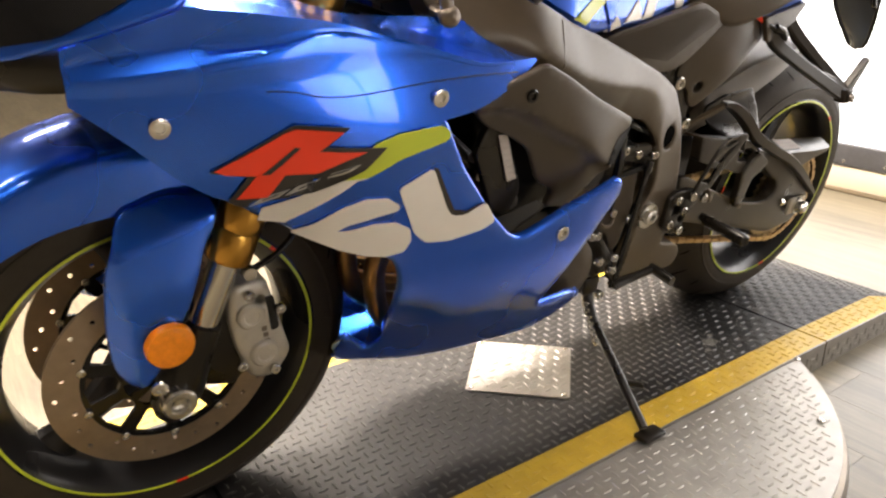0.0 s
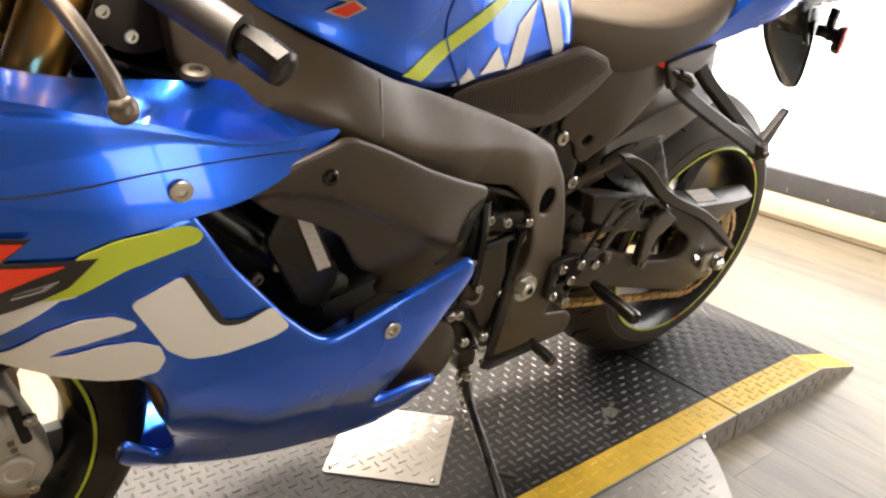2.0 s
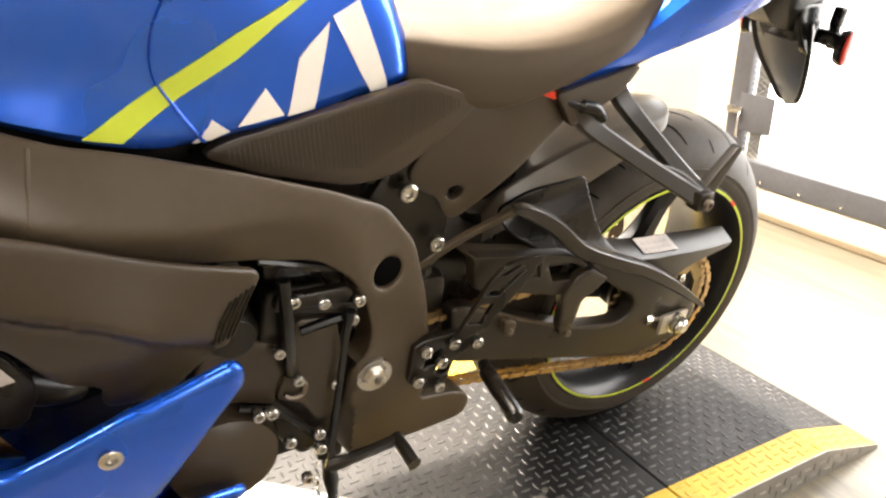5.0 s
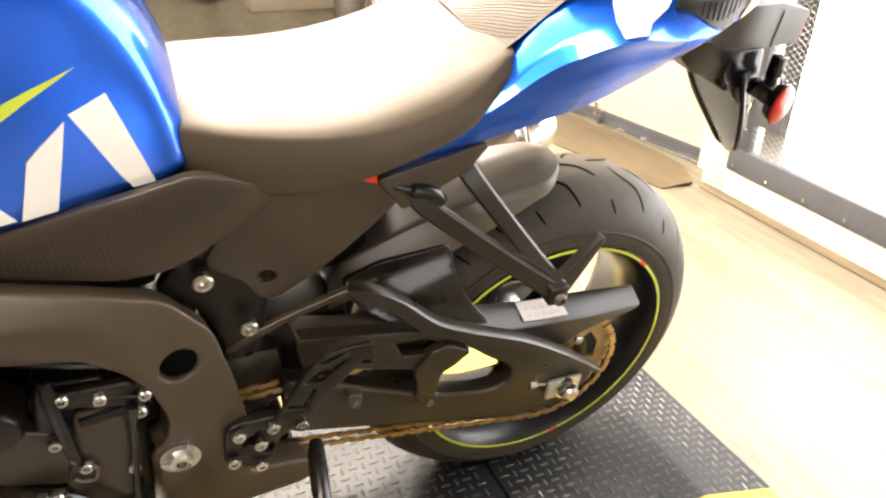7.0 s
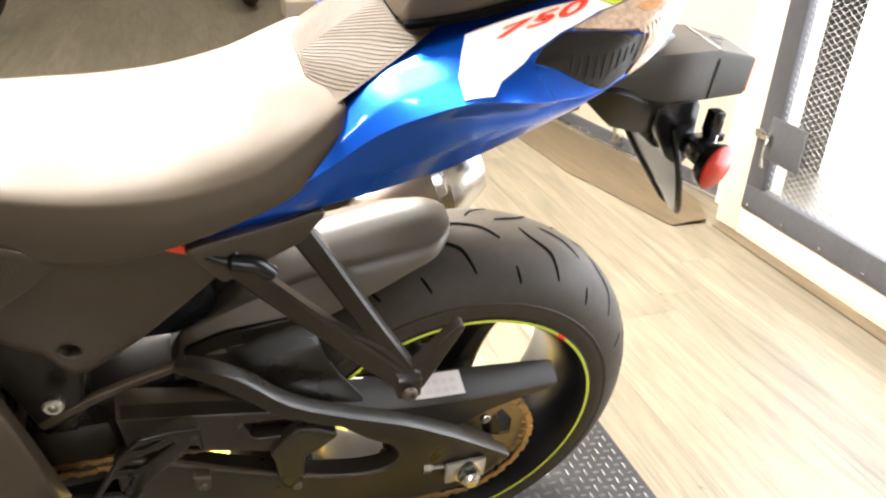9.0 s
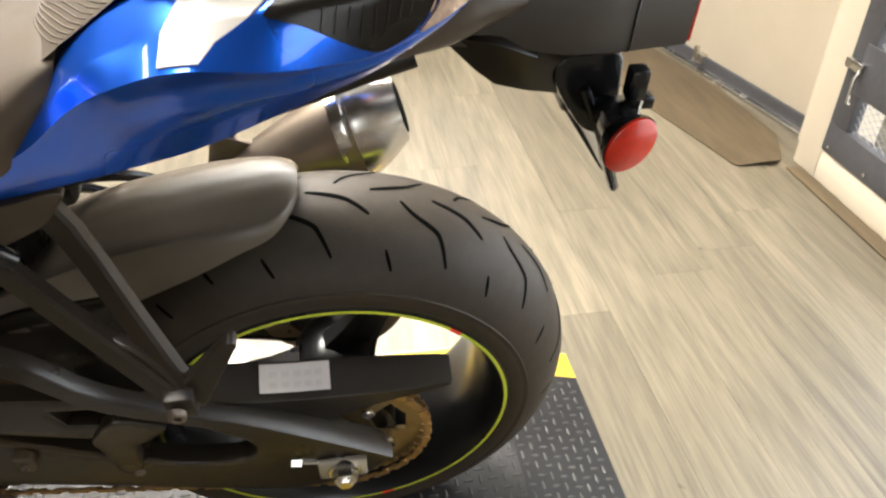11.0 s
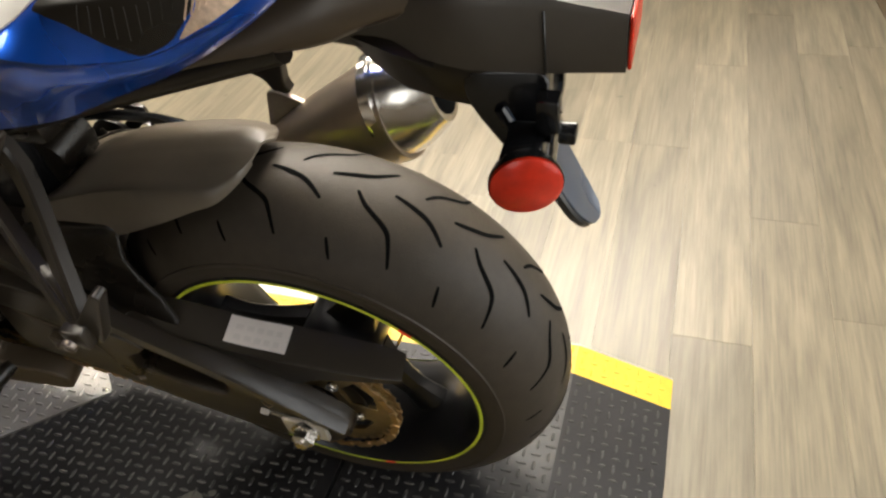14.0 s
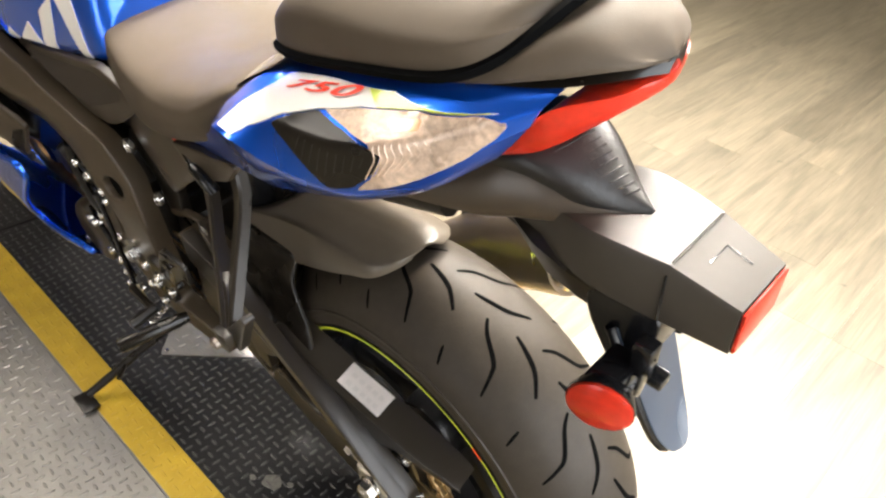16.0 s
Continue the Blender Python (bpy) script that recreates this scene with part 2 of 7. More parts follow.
# ---- builders ----
def part(name, data, mat, parent=None, label="", smooth=True):
    """Link a mesh, or a list of verts and faces, as one object under a thing or a part."""
    if isinstance(data, tuple):
        mesh = bpy.data.meshes.new(name)
        mesh.from_pydata([tuple(v) for v in data[0]], [], data[1])
    elif isinstance(data, bmesh.types.BMesh):
        mesh = bpy.data.meshes.new(name)
        data.to_mesh(mesh)
        data.free()
    else:
        mesh = data
    if mat:
        mesh.materials.clear()
        mesh.materials.append(mat)
    if smooth:
        mesh.shade_smooth()
        mesh.set_sharp_from_angle(angle=radians(38))
    ob = new(name, mesh)
    if parent:
        ob.parent = parent
    if label:
        ob["label"] = label
    return ob


def thing(name, label, category, group="", kind=""):
    return tagged(new(name), label, category, group, kind)


def join(*some):
    verts, faces = [], []
    for v, f in some:
        faces += [tuple(i + len(verts) for i in face) for face in f]
        verts += [tuple(p) for p in v]
    return verts, faces


def moved(data, m):
    return [tuple(m @ Vector(v)) for v in data[0]], data[1]


def mirror(data):
    return [(x, -y, z) for x, y, z in data[0]], [tuple(reversed(f)) for f in data[1]]


def block(x0, x1, y0, y1, z0, z1, bevel=0.004, taper=1.0):
    """A box with bevelled edges; taper narrows its top."""
    bm = bmesh.new()
    bmesh.ops.create_cube(bm, size=1)
    for v in bm.verts:
        k = taper if v.co.z > 0 else 1
        v.co = ((x0 + x1) / 2 + v.co.x * (x1 - x0) * k, (y0 + y1) / 2 + v.co.y * (y1 - y0) * k, (z0 + z1) / 2 + v.co.z * (z1 - z0))
    if bevel:
        bmesh.ops.bevel(bm, geom=list(bm.edges), offset=bevel, segments=2, affect="EDGES", profile=0.5)
    bm.verts.index_update()
    out = [tuple(v.co) for v in bm.verts], [tuple(v.index for v in f.verts) for f in bm.faces]
    bm.free()
    return out


def lathe(profile, n=64, centre=(0, 0, 0), closed=False, start=0.0, sweep=360.0):
    """Spin (y, radius) points about the y axis through centre."""
    cx, cy, cz = centre
    full = sweep >= 360
    steps = n if full else n + 1
    verts, faces, k = [], [], len(profile)
    for i in range(steps):
        a = radians(start + sweep * i / n)
        verts += [(cx + r * math.cos(a), cy + y, cz + r * math.sin(a)) for y, r in profile]
    for i in range(n):
        j = (i + 1) % steps
        for p in range(k if closed else k - 1):
            q = (p + 1) % k
            faces.append((i * k + p, j * k + p, j * k + q, i * k + q))
    return verts, faces


def tube(path, radius, n=10, caps=True):
    """Sweep a circle along a path; radius may be a list."""
    path = [Vector(p) for p in path]
    radii = radius if isinstance(radius, (list, tuple)) else [radius] * len(path)
    verts, faces, normal = [], [], None
    for i, p in enumerate(path):
        way = (path[min(i + 1, len(path) - 1)] - path[max(i - 1, 0)]).normalized()
        if normal is None:
            normal = way.orthogonal().normalized()
        normal = (normal - way * normal.dot(way)).normalized()
        side = way.cross(normal)
        for k in range(n):
            a = 2 * math.pi * k / n
            verts.append(p + radii[i] * (math.cos(a) * normal + math.sin(a) * side))
    for i in range(len(path) - 1):
        for k in range(n):
            m = (k + 1) % n
            faces.append((i * n + k, i * n + m, (i + 1) * n + m, (i + 1) * n + k))
    if caps:
        faces += [tuple(reversed(range(n))), tuple(range((len(path) - 1) * n, len(path) * n))]
    return verts, faces


def spline(points, per=8, closed=False):
    """Catmull-Rom through points of any dimension."""
    pts = [np.array(p, float) for p in points]
    n, out = len(pts), []
    for i in range(n if closed else n - 1):
        a, b, c, d = (pts[(i + k) % n] if closed else pts[min(max(i + k, 0), n - 1)] for k in (-1, 0, 1, 2))
        for s in range(per):
            t = s / per
            out.append(0.5 * (2 * b + (c - a) * t + (2 * a - 5 * b + 4 * c - d) * t * t + (3 * b - a - 3 * c + d) * t**3))
    if not closed:
        out.append(pts[-1])
    return [tuple(p) for p in out]


def soften(poly, cut=0.012, turns=2):
    """Round the corners of a closed outline."""
    pts = [np.array(p, float) for p in poly]
    for _ in range(turns):
        out = []
        for i, p in enumerate(pts):
            for q in (pts[i - 1], pts[(i + 1) % len(pts)]):
                way = q - p
                far = float(np.linalg.norm(way))
                out.append(p + way * min(cut, far * 0.27) / max(far, 1e-9))
        pts, cut = out, cut * 0.4
    return [tuple(p) for p in pts]


def inside(poly, pts):
    poly, pts = np.asarray(poly, float), np.asarray(pts, float)
    hit = np.zeros(len(pts), bool)
    for a, b in zip(poly, np.roll(poly, -1, 0)):
        cross = (a[1] > pts[:, 1]) != (b[1] > pts[:, 1])
        at = (b[0] - a[0]) * (pts[:, 1] - a[1]) / (b[1] - a[1] + 1e-15) + a[0]
        hit ^= cross & (pts[:, 0] < at)
    return hit


def edge_distance(poly, pts):
    poly, pts = np.asarray(poly, float), np.asarray(pts, float)
    best = np.full(len(pts), 1e9)
    for a, b in zip(poly, np.roll(poly, -1, 0)):
        ab = b - a
        t = np.clip(((pts - a) @ ab) / (ab @ ab + 1e-15), 0, 1)
        best = np.minimum(best, np.linalg.norm(pts - (a + t[:, None] * ab), axis=1))
    return best


def resample(poly, step):
    out = []
    for a, b in zip(poly, list(poly[1:]) + [poly[0]]):
        n = max(1, math.ceil(math.dist(a, b) / step))
        out += [(a[0] + (b[0] - a[0]) * k / n, a[1] + (b[1] - a[1]) * k / n) for k in range(n)]
    return out


from mathutils.geometry import delaunay_2d_cdt


def sheet(outline, surface, thick=0.004, step=0.014, holes=(), roll=0.0, lift=0.0, cut=0.008):
    """A shell over a flat outline: surface(a, b) gives the place, thickness goes in along the normal, roll turns its rim inward."""
    loops = [resample(soften(outline, cut) if cut else list(outline), step)] + [resample(list(h), step) for h in holes]
    flat, edges = [], []
    for loop in loops:
        n0 = len(flat)
        flat += loop
        edges += [(n0 + i, n0 + (i + 1) % len(loop)) for i in range(len(loop))]
    low, high = np.min(loops[0], 0), np.max(loops[0], 0)
    ga, gb = np.meshgrid(np.arange(low[0], high[0], step), np.arange(low[1], high[1], step))
    ga[1::2] += step / 2
    grid = np.stack([ga.ravel(), gb.ravel()], 1)
    keep = inside(loops[0], grid) & (edge_distance(loops[0], grid) > step * 0.45)
    for h in loops[1:]:
        keep &= ~inside(h, grid) & (edge_distance(h, grid) > step * 0.45)
    for depth in ((roll * 0.12, roll * 0.38, roll) if roll else ()):
        for loop in loops:
            ring = np.array(loop)
            way = np.roll(ring, -1, 0) - np.roll(ring, 1, 0)
            out = np.stack([way[:, 1], -way[:, 0]], 1) / (np.linalg.norm(way, axis=1, keepdims=True) + 1e-12)
            for s in (-1, 1):
                some = ring + s * depth * out
                good = inside(loops[0], some)
                for i, l in enumerate(loops):
                    good &= edge_distance(l, some) > depth * 0.93
                    if i:
                        good &= ~inside(l, some)
                flat += [tuple(p) for p in some[good]]
    if roll:
        far = edge_distance(loops[0], grid) > roll + step * 0.4
        for h in loops[1:]:
            far &= edge_distance(h, grid) > roll + step * 0.4
        keep &= far
    flat += [tuple(p) for p in grid[keep]]
    pts, _, tris, *_ = delaunay_2d_cdt([Vector(p) for p in flat], edges, [], 0, 1e-7)
    pts = np.array([tuple(p) for p in pts])
    mids = np.array([pts[list(t)].mean(0) for t in tris])
    good = inside(loops[0], mids)
    for h in loops[1:]:
        good &= ~inside(h, mids)
    tris = [tuple(t) for t, g in zip(tris, good) if g]
    depth = edge_distance(loops[0], pts)
    for h in loops[1:]:
        depth = np.minimum(depth, edge_distance(h, pts))
    e, outer, inner = 1e-3, [], []
    for (a, b), d in zip(pts, depth):
        p = np.array(surface(a, b))
        n = np.cross(np.array(surface(a + e, b)) - p, np.array(surface(a, b + e)) - p)
        n /= np.linalg.norm(n) + 1e-12
        sink = roll * (1 - math.sqrt(max(0.0, 1 - (1 - min(d / roll, 1)) ** 2))) if roll else 0.0
        outer.append(tuple(p + n * (lift - sink)))
        inner.append(tuple(p + n * (lift - sink - thick)))
    count = {}
    for t in tris:
        for k in range(3):
            key = (t[k], t[(k + 1) % 3])
            count[key] = count.get(key, 0) + 1
    n0 = len(outer)
    faces = [t for t in tris] + [tuple(n0 + i for i in reversed(t)) for t in tris]
    faces += [(b, a, n0 + a, n0 + b) for a, b in count if (b, a) not in count]
    return outer + inner, faces


def field(controls):
    """A smooth y(x, z) through a few control places (thin plate)."""
    c = np.array(controls, float)
    def phi(r2):
        return 0.5 * r2 * np.log(r2 + 1e-9)
    d2 = ((c[:, None, :2] - c[None, :, :2]) ** 2).sum(-1)
    n = len(c)
    a = np.zeros((n + 3, n + 3))
    a[:n, :n] = phi(d2) + 2e-4 * np.eye(n)
    a[:n, n:] = np.c_[np.ones(n), c[:, :2]]
    a[n:, :n] = a[:n, n:].T
    w = np.linalg.solve(a, np.r_[c[:, 2], 0, 0, 0])
    def y(x, z):
        r2 = (c[:, 0] - x) ** 2 + (c[:, 1] - z) ** 2
        return float(phi(r2) @ w[:n] + w[n] + w[n + 1] * x + w[n + 2] * z)
    return lambda x, z: (x, y(x, z), z)


def plane(y, dx=0.0, dz=0.0, x0=0.0, z0=0.0):
    return lambda x, z: (x, y + dx * (x - x0) + dz * (z - z0), z)


def grid_surface(stations, creased=False):
    """S(u, v) through rows of places: u runs over the rows, v along a row."""
    g = np.array(stations, float)
    def cubic(p, t):
        n = len(p)
        i = int(min(max(math.floor(t), 0), n - 2))
        s = t - i
        a, b, c, d = p[max(i - 1, 0)], p[i], p[i + 1], p[min(i + 2, n - 1)]
        return 0.5 * (2 * b + (c - a) * s + (2 * a - 5 * b + 4 * c - d) * s * s + (3 * b - a - 3 * c + d) * s**3)
    def surface(u, v):
        if creased:
            i = int(min(max(math.floor(v), 0), len(g[0]) - 2))
            return cubic(g[:, i] * (1 - v + i) + g[:, i + 1] * (v - i), u)
        return cubic(np.array([cubic(row, v) for row in g]), u)
    return surface


def loft(stations, per_u=5, per_v=5, caps=True, closed=False):
    """A skin through rows of places; closed rows make a body."""
    rows = [spline(r, per_v, closed) for r in stations]
    cols = list(zip(*[spline(col, per_u) for col in zip(*rows)]))
    k = len(cols[0])
    verts = [p for row in cols for p in row]
    faces = []
    for i in range(len(cols) - 1):
        for j in range(k if closed else k - 1):
            m = (j + 1) % k
            faces.append((i * k + j, i * k + m, (i + 1) * k + m, (i + 1) * k + j))
    if caps and closed:
        faces += [tuple(reversed(range(k))), tuple(range(len(verts) - k, len(verts)))]
    return verts, faces


def whole(half):
    """Close a half profile [(y, z) ...] from its top middle to its bottom middle by mirroring it."""
    return half + [(-y, z) for y, z in reversed(half) if abs(y) > 1e-6]


def body(rows, per_u=5, per_v=4):
    """A symmetrical body: rows of x and a left half profile from the top middle down."""
    return loft([[(x, y, z) for y, z in whole(half)] for x, half in rows], per_u, per_v, True, True)


def disc_outline(cx, cz, r, n=24, phase=0.0):
    return [(cx + r * math.cos(2 * math.pi * k / n + phase), cz + r * math.sin(2 * math.pi * k / n + phase)) for k in range(n)]


def bolt_data(r=0.008, h=0.006, n=14):
    """A socket-head screw whose head faces -y."""
    return lathe([(0, r), (-h * 0.8, r), (-h, r * 0.82), (-h, r * 0.5), (-h * 0.45, r * 0.42), (-h * 0.45, 0)], n)


BOLTS = {}


def bolt(place, r=0.008, h=0.006, parent=None, mat=None, name="bolt"):
    key = (round(r, 4), round(h, 4), mat.name if mat else "")
    if key not in BOLTS:
        mesh = bpy.data.meshes.new("bolt")
        v, f = bolt_data(r, h)
        mesh.from_pydata(v, [], f)
        mesh.materials.append(mat or STEEL)
        mesh.shade_smooth()
        mesh.set_sharp_from_angle(angle=radians(38))
        BOLTS[key] = mesh
    ob = new(name, BOLTS[key])
    ob.parent, ob.location = parent, place
    return ob


# ---- the room ----
PH = 0.065
TRACK_Y = 0.015


def build_room():
    floor = thing("floor", "pale weathered oak vinyl plank floor", "floor", "", "structure")
    part("subfloor", block(-7, 6, -5, 9, -0.3, -0.006, 0), PLANK, floor, "", False)
    wall = {"wall_west": (-7.12, -7, -5, 9), "wall_north": (-7, 6, 9, 9.12), "wall_south": (-7, 6, -5.12, -5), "wall_far_east": (6, 6.12, -5, 9)}
    for name, (a, b, c, d) in wall.items():
        tagged(part(name, block(a, b, c, d, 0, 3.2, 0), WALL, None, "", False), "plain warm white painted wall", "wall", "", "structure")
    tagged(part("ceiling", block(-7.12, 6.12, -5.12, 9.12, 3.2, 3.32, 0), CEILING, None, "", False), "off-white ceiling", "ceiling", "", "structure")
    for x, y, wide, deep, *_ in LAMPS:
        lamp_thing = thing("ceiling_lamp", "unseen ceiling light fixture, some added as fill", "ceiling lamp", "ceiling lamps", "structure")
        part("housing", block(x - wide / 2 - 0.04, x + wide / 2 + 0.04, y - deep / 2 - 0.04, y + deep / 2 + 0.04, 3.08, 3.2, 0.01), CREAM, lamp_thing)
        part("diffuser", block(x - wide / 2, x + wide / 2, y - deep / 2, y + deep / 2, 3.06, 3.078, 0.004), LAMP_GLOW, lamp_thing)


build_room()


# ---- turntable and track ----
def lozenge(length, width, height):
    """One raised tread mark on the plate, lying along x."""
    a, b, c = length / 2, width / 2, height
    verts = [(-a, 0, 0), (-a * 0.45, -b, 0), (a * 0.45, -b, 0), (a, 0, 0), (a * 0.45, b, 0), (-a * 0.45, b, 0), (-a * 0.7, 0, c), (a * 0.7, 0, c)]
    faces = [(0, 1, 6), (1, 2, 7, 6), (2, 3, 7), (3, 4, 7), (4, 5, 6, 7), (5, 0, 6)]
    return verts, faces


def tread(allowed, x0, x1, y0, y1, place, pitch=0.0208, turn=0.0):
    """Raised marks in the alternating pattern, wherever allowed(x, y)."""
    marks = []
    for i in range(int((x1 - x0) / pitch)):
        for j in range(int((y1 - y0) / pitch)):
            x, y = x0 + (i + 0.5) * pitch, y0 + (j + 0.5) * pitch
            if allowed(x, y):
                m = Matrix.Translation(place(x, y)) @ Matrix.Rotation(radians((90 if (i + j) % 2 else 0) + turn), 4, "Z")
                marks.append(moved(lozenge(0.0195, 0.0062, 0.0017), m))
    return join(*marks)


def build_track():
    track = thing("turntable_track", "black treadplate motorcycle ramp with yellow edge stripes", "ramp")
    inner, outer, c = 0.245, 0.315, TRACK_Y
    seam, end, centre = -0.052, 0.465, -0.7
    def slope(x):
        far = x - seam if x > centre else (2 * centre - seam) - x
        return PH if far <= 0 else float(np.interp(far, [0, 0.34, end - seam], [PH, PH - 0.006, 0.006]))
    def deck(name, xs, y0, y1, mat, label):
        top = [(x, y, slope(x)) for x in xs for y in (y0, y1)]
        low = [(x, y, 0.0) for x in xs for y in (y0, y1)]
        n, k = len(top), len(xs)
        faces = []
        for i in range(k - 1):
            a = 2 * i
            faces += [(a, a + 2, a + 3, a + 1), (n + a + 1, n + a + 3, n + a + 2, n + a), (a, n + a, n + a + 2, a + 2), (a + 1, a + 3, n + a + 3, n + a + 1)]
        faces += [(0, 1, n + 1, n), (n - 2, 2 * n - 2, 2 * n - 1, n - 1)]
        return part(name, (top + low, faces), mat, track, label, False)
    front = 2 * centre - seam
    spans = {"deck": (front + 0.003, seam - 0.003), "rear_ramp": (seam + 0.003, end), "front_ramp": (2 * centre - end, front - 0.003)}
    for name, (a, b) in spans.items():
        xs = [a] + [x for x in ((seam + 0.34,) if a > centre else (front - 0.34,) if b < centre and a < front - 0.3 else ()) if a < x < b] + [b]
        plate = deck(name, xs, c - inner, c + inner, PLATE_BLACK, "black painted treadplate")
        part("tread_pattern", tread(lambda x, y: True, a + 0.004, b - 0.002, c - inner, c + inner, lambda x, y: (x, y, slope(x))), PLATE_WORN, plate, "", False)["kind"] = "stuff"
        for s in (-1, 1):
            y0, y1 = sorted((c + s * (inner + 0.0005), c + s * outer))
            stripe = deck("edge_stripe", xs, y0, y1, PLATE_YELLOW, "yellow painted edge stripe")
            part("tread_pattern", tread(lambda x, y: True, a + 0.004, b - 0.002, y0 + 0.006, y1, lambda x, y: (x, y, slope(x))), PLATE_YELLOW, stripe, "", False)["kind"] = "stuff"
            y2, y3 = sorted((c + s * (outer + 0.0005), c + s * (outer + 0.003)))
            skirt = deck("side_skirt", xs, y2, y3, PLATE_SILVER, "bare treadplate side skirt")
            if s < 0:
                v, f = tread(lambda x, h: h < slope(x) - 0.007, a + 0.004, b - 0.002, 0.004, PH, lambda x, h: (x, h, 0.0))
                part("tread_pattern", ([(x, y2 - z, h) for x, h, z in v], f), PLATE_SILVER, skirt, "", False)["kind"] = "stuff"
    rng = random.Random(7)
    for cx, cy, size in ((-0.268, -0.15, 0.022), (-0.24, -0.13, 0.008), (-0.3, -0.17, 0.007)):
        blot = [(cx + size * (0.75 + 0.4 * rng.random()) * math.cos(a), cy + size * (0.55 + 0.4 * rng.random()) * math.sin(a)) for a in np.linspace(0, 2 * math.pi, 13)[:-1]]
        part("scuff", sheet(blot, lambda x, y: (x, y, PH + 0.0012), 0.0006, 0.02, cut=0.002), SCUFF, track, "pale worn scuff on the deck", False)
    square = disc_outline(-0.69, 0.012, 0.147, 4, 0.0)
    v, f = sheet(square, lambda x, y: (x, y, PH + 0.0035), 0.003, 0.05, cut=0.004)
    cover = thing("pivot_cover", "square bare treadplate cover screwed over the pivot", "cover plate")
    part("plate", (v, f), PLATE_SILVER, cover, "", False)
    part("tread_pattern", tread(lambda x, y: abs(x + 0.69) + abs(y - 0.012) < 0.135, -0.84, -0.54, -0.14, 0.16, lambda x, y: (x, y, PH + 0.0035), turn=0), PLATE_SILVER, cover, "", False)["kind"] = "stuff"
    for k in range(4):
        a = math.pi / 2 * k
        b = bolt((-0.69 + 0.132 * math.cos(a), 0.012 + 0.132 * math.sin(a), PH + 0.0035), 0.005, 0.003, cover, STEEL, "screw")
        b.rotation_euler = (radians(-90), 0, 0)
    # the round table, in two halves beside the track
    for s in (-1, 1):
        table = thing("turntable_half", "round bare treadplate turntable half beside the track", "turntable", "turntable halves")
        r = 0.617
        a0 = math.asin((outer + 0.004) / r)
        arc = [(centre + r * math.cos(s * a), c + r * math.sin(s * a)) for a in np.linspace(a0, math.pi - a0, 60)]
        v, f = sheet(arc if s > 0 else arc, lambda x, y: (x, y, PH - 0.004), 0.012, 0.06, cut=0)
        part("plate", (v, f), PLATE_SILVER, table, "", False)
        allowed = lambda x, y, s=s: math.hypot(x - centre, y - c) < r - 0.018 and (y - c) * s > outer + 0.012
        part("tread_pattern", tread(allowed, centre - r, centre + r, c - r, c + r, lambda x, y: (x, y, PH - 0.004)), PLATE_SILVER, table, "", False)["kind"] = "stuff"
        rim_arc = [(centre + (r - 0.01) * math.cos(s * a), c + (r - 0.01) * math.sin(s * a), 0.026) for a in np.linspace(a0 + 0.03, math.pi - a0 - 0.03, 48)]
        part("rim", tube(rim_arc, 0.0255, 8), DARK_STEEL, table)
        for x, y in ((-0.177, 0.32), (-0.36, 0.475), (-0.7, 0.57), (-1.04, 0.475), (-1.222, 0.32)):
            b = bolt((x, c + s * y, PH - 0.004), 0.007, 0.004, table, STEEL, "screw")
            b.rotation_euler = (radians(-90), 0, 0)


build_track()


# ---- unseen glowing window added in the south wall as fill ----
def build_south_fill():
    window = thing("fill_window_1", "unseen glowing fill window added in the south wall", "window", "", "structure")
    x0, x1, z0, z1, y = -0.3, 1.25, 0.12, 2.4, -4.995
    for a, b, c, d in ((x0 - 0.06, x1 + 0.06, z0 - 0.06, z0), (x0 - 0.06, x1 + 0.06, z1, z1 + 0.06), (x0 - 0.06, x0, z0 + 0.001, z1 - 0.001), (x1, x1 + 0.06, z0 + 0.001, z1 - 0.001), (0.45, 0.51, z0 + 0.001, z1 - 0.001)):
        part("window_frame", block(a, b, y, y + 0.05, c, d, 0.004), CREAM, window)
    for a, b in ((x0, 0.449), (0.511, x1)):
        part("pane", block(a + 0.001, b - 0.001, y, y + 0.01, z0 + 0.001, z1 - 0.001, 0), FILL_GLOW, window, "glowing pane added as fill", False)


build_south_fill()


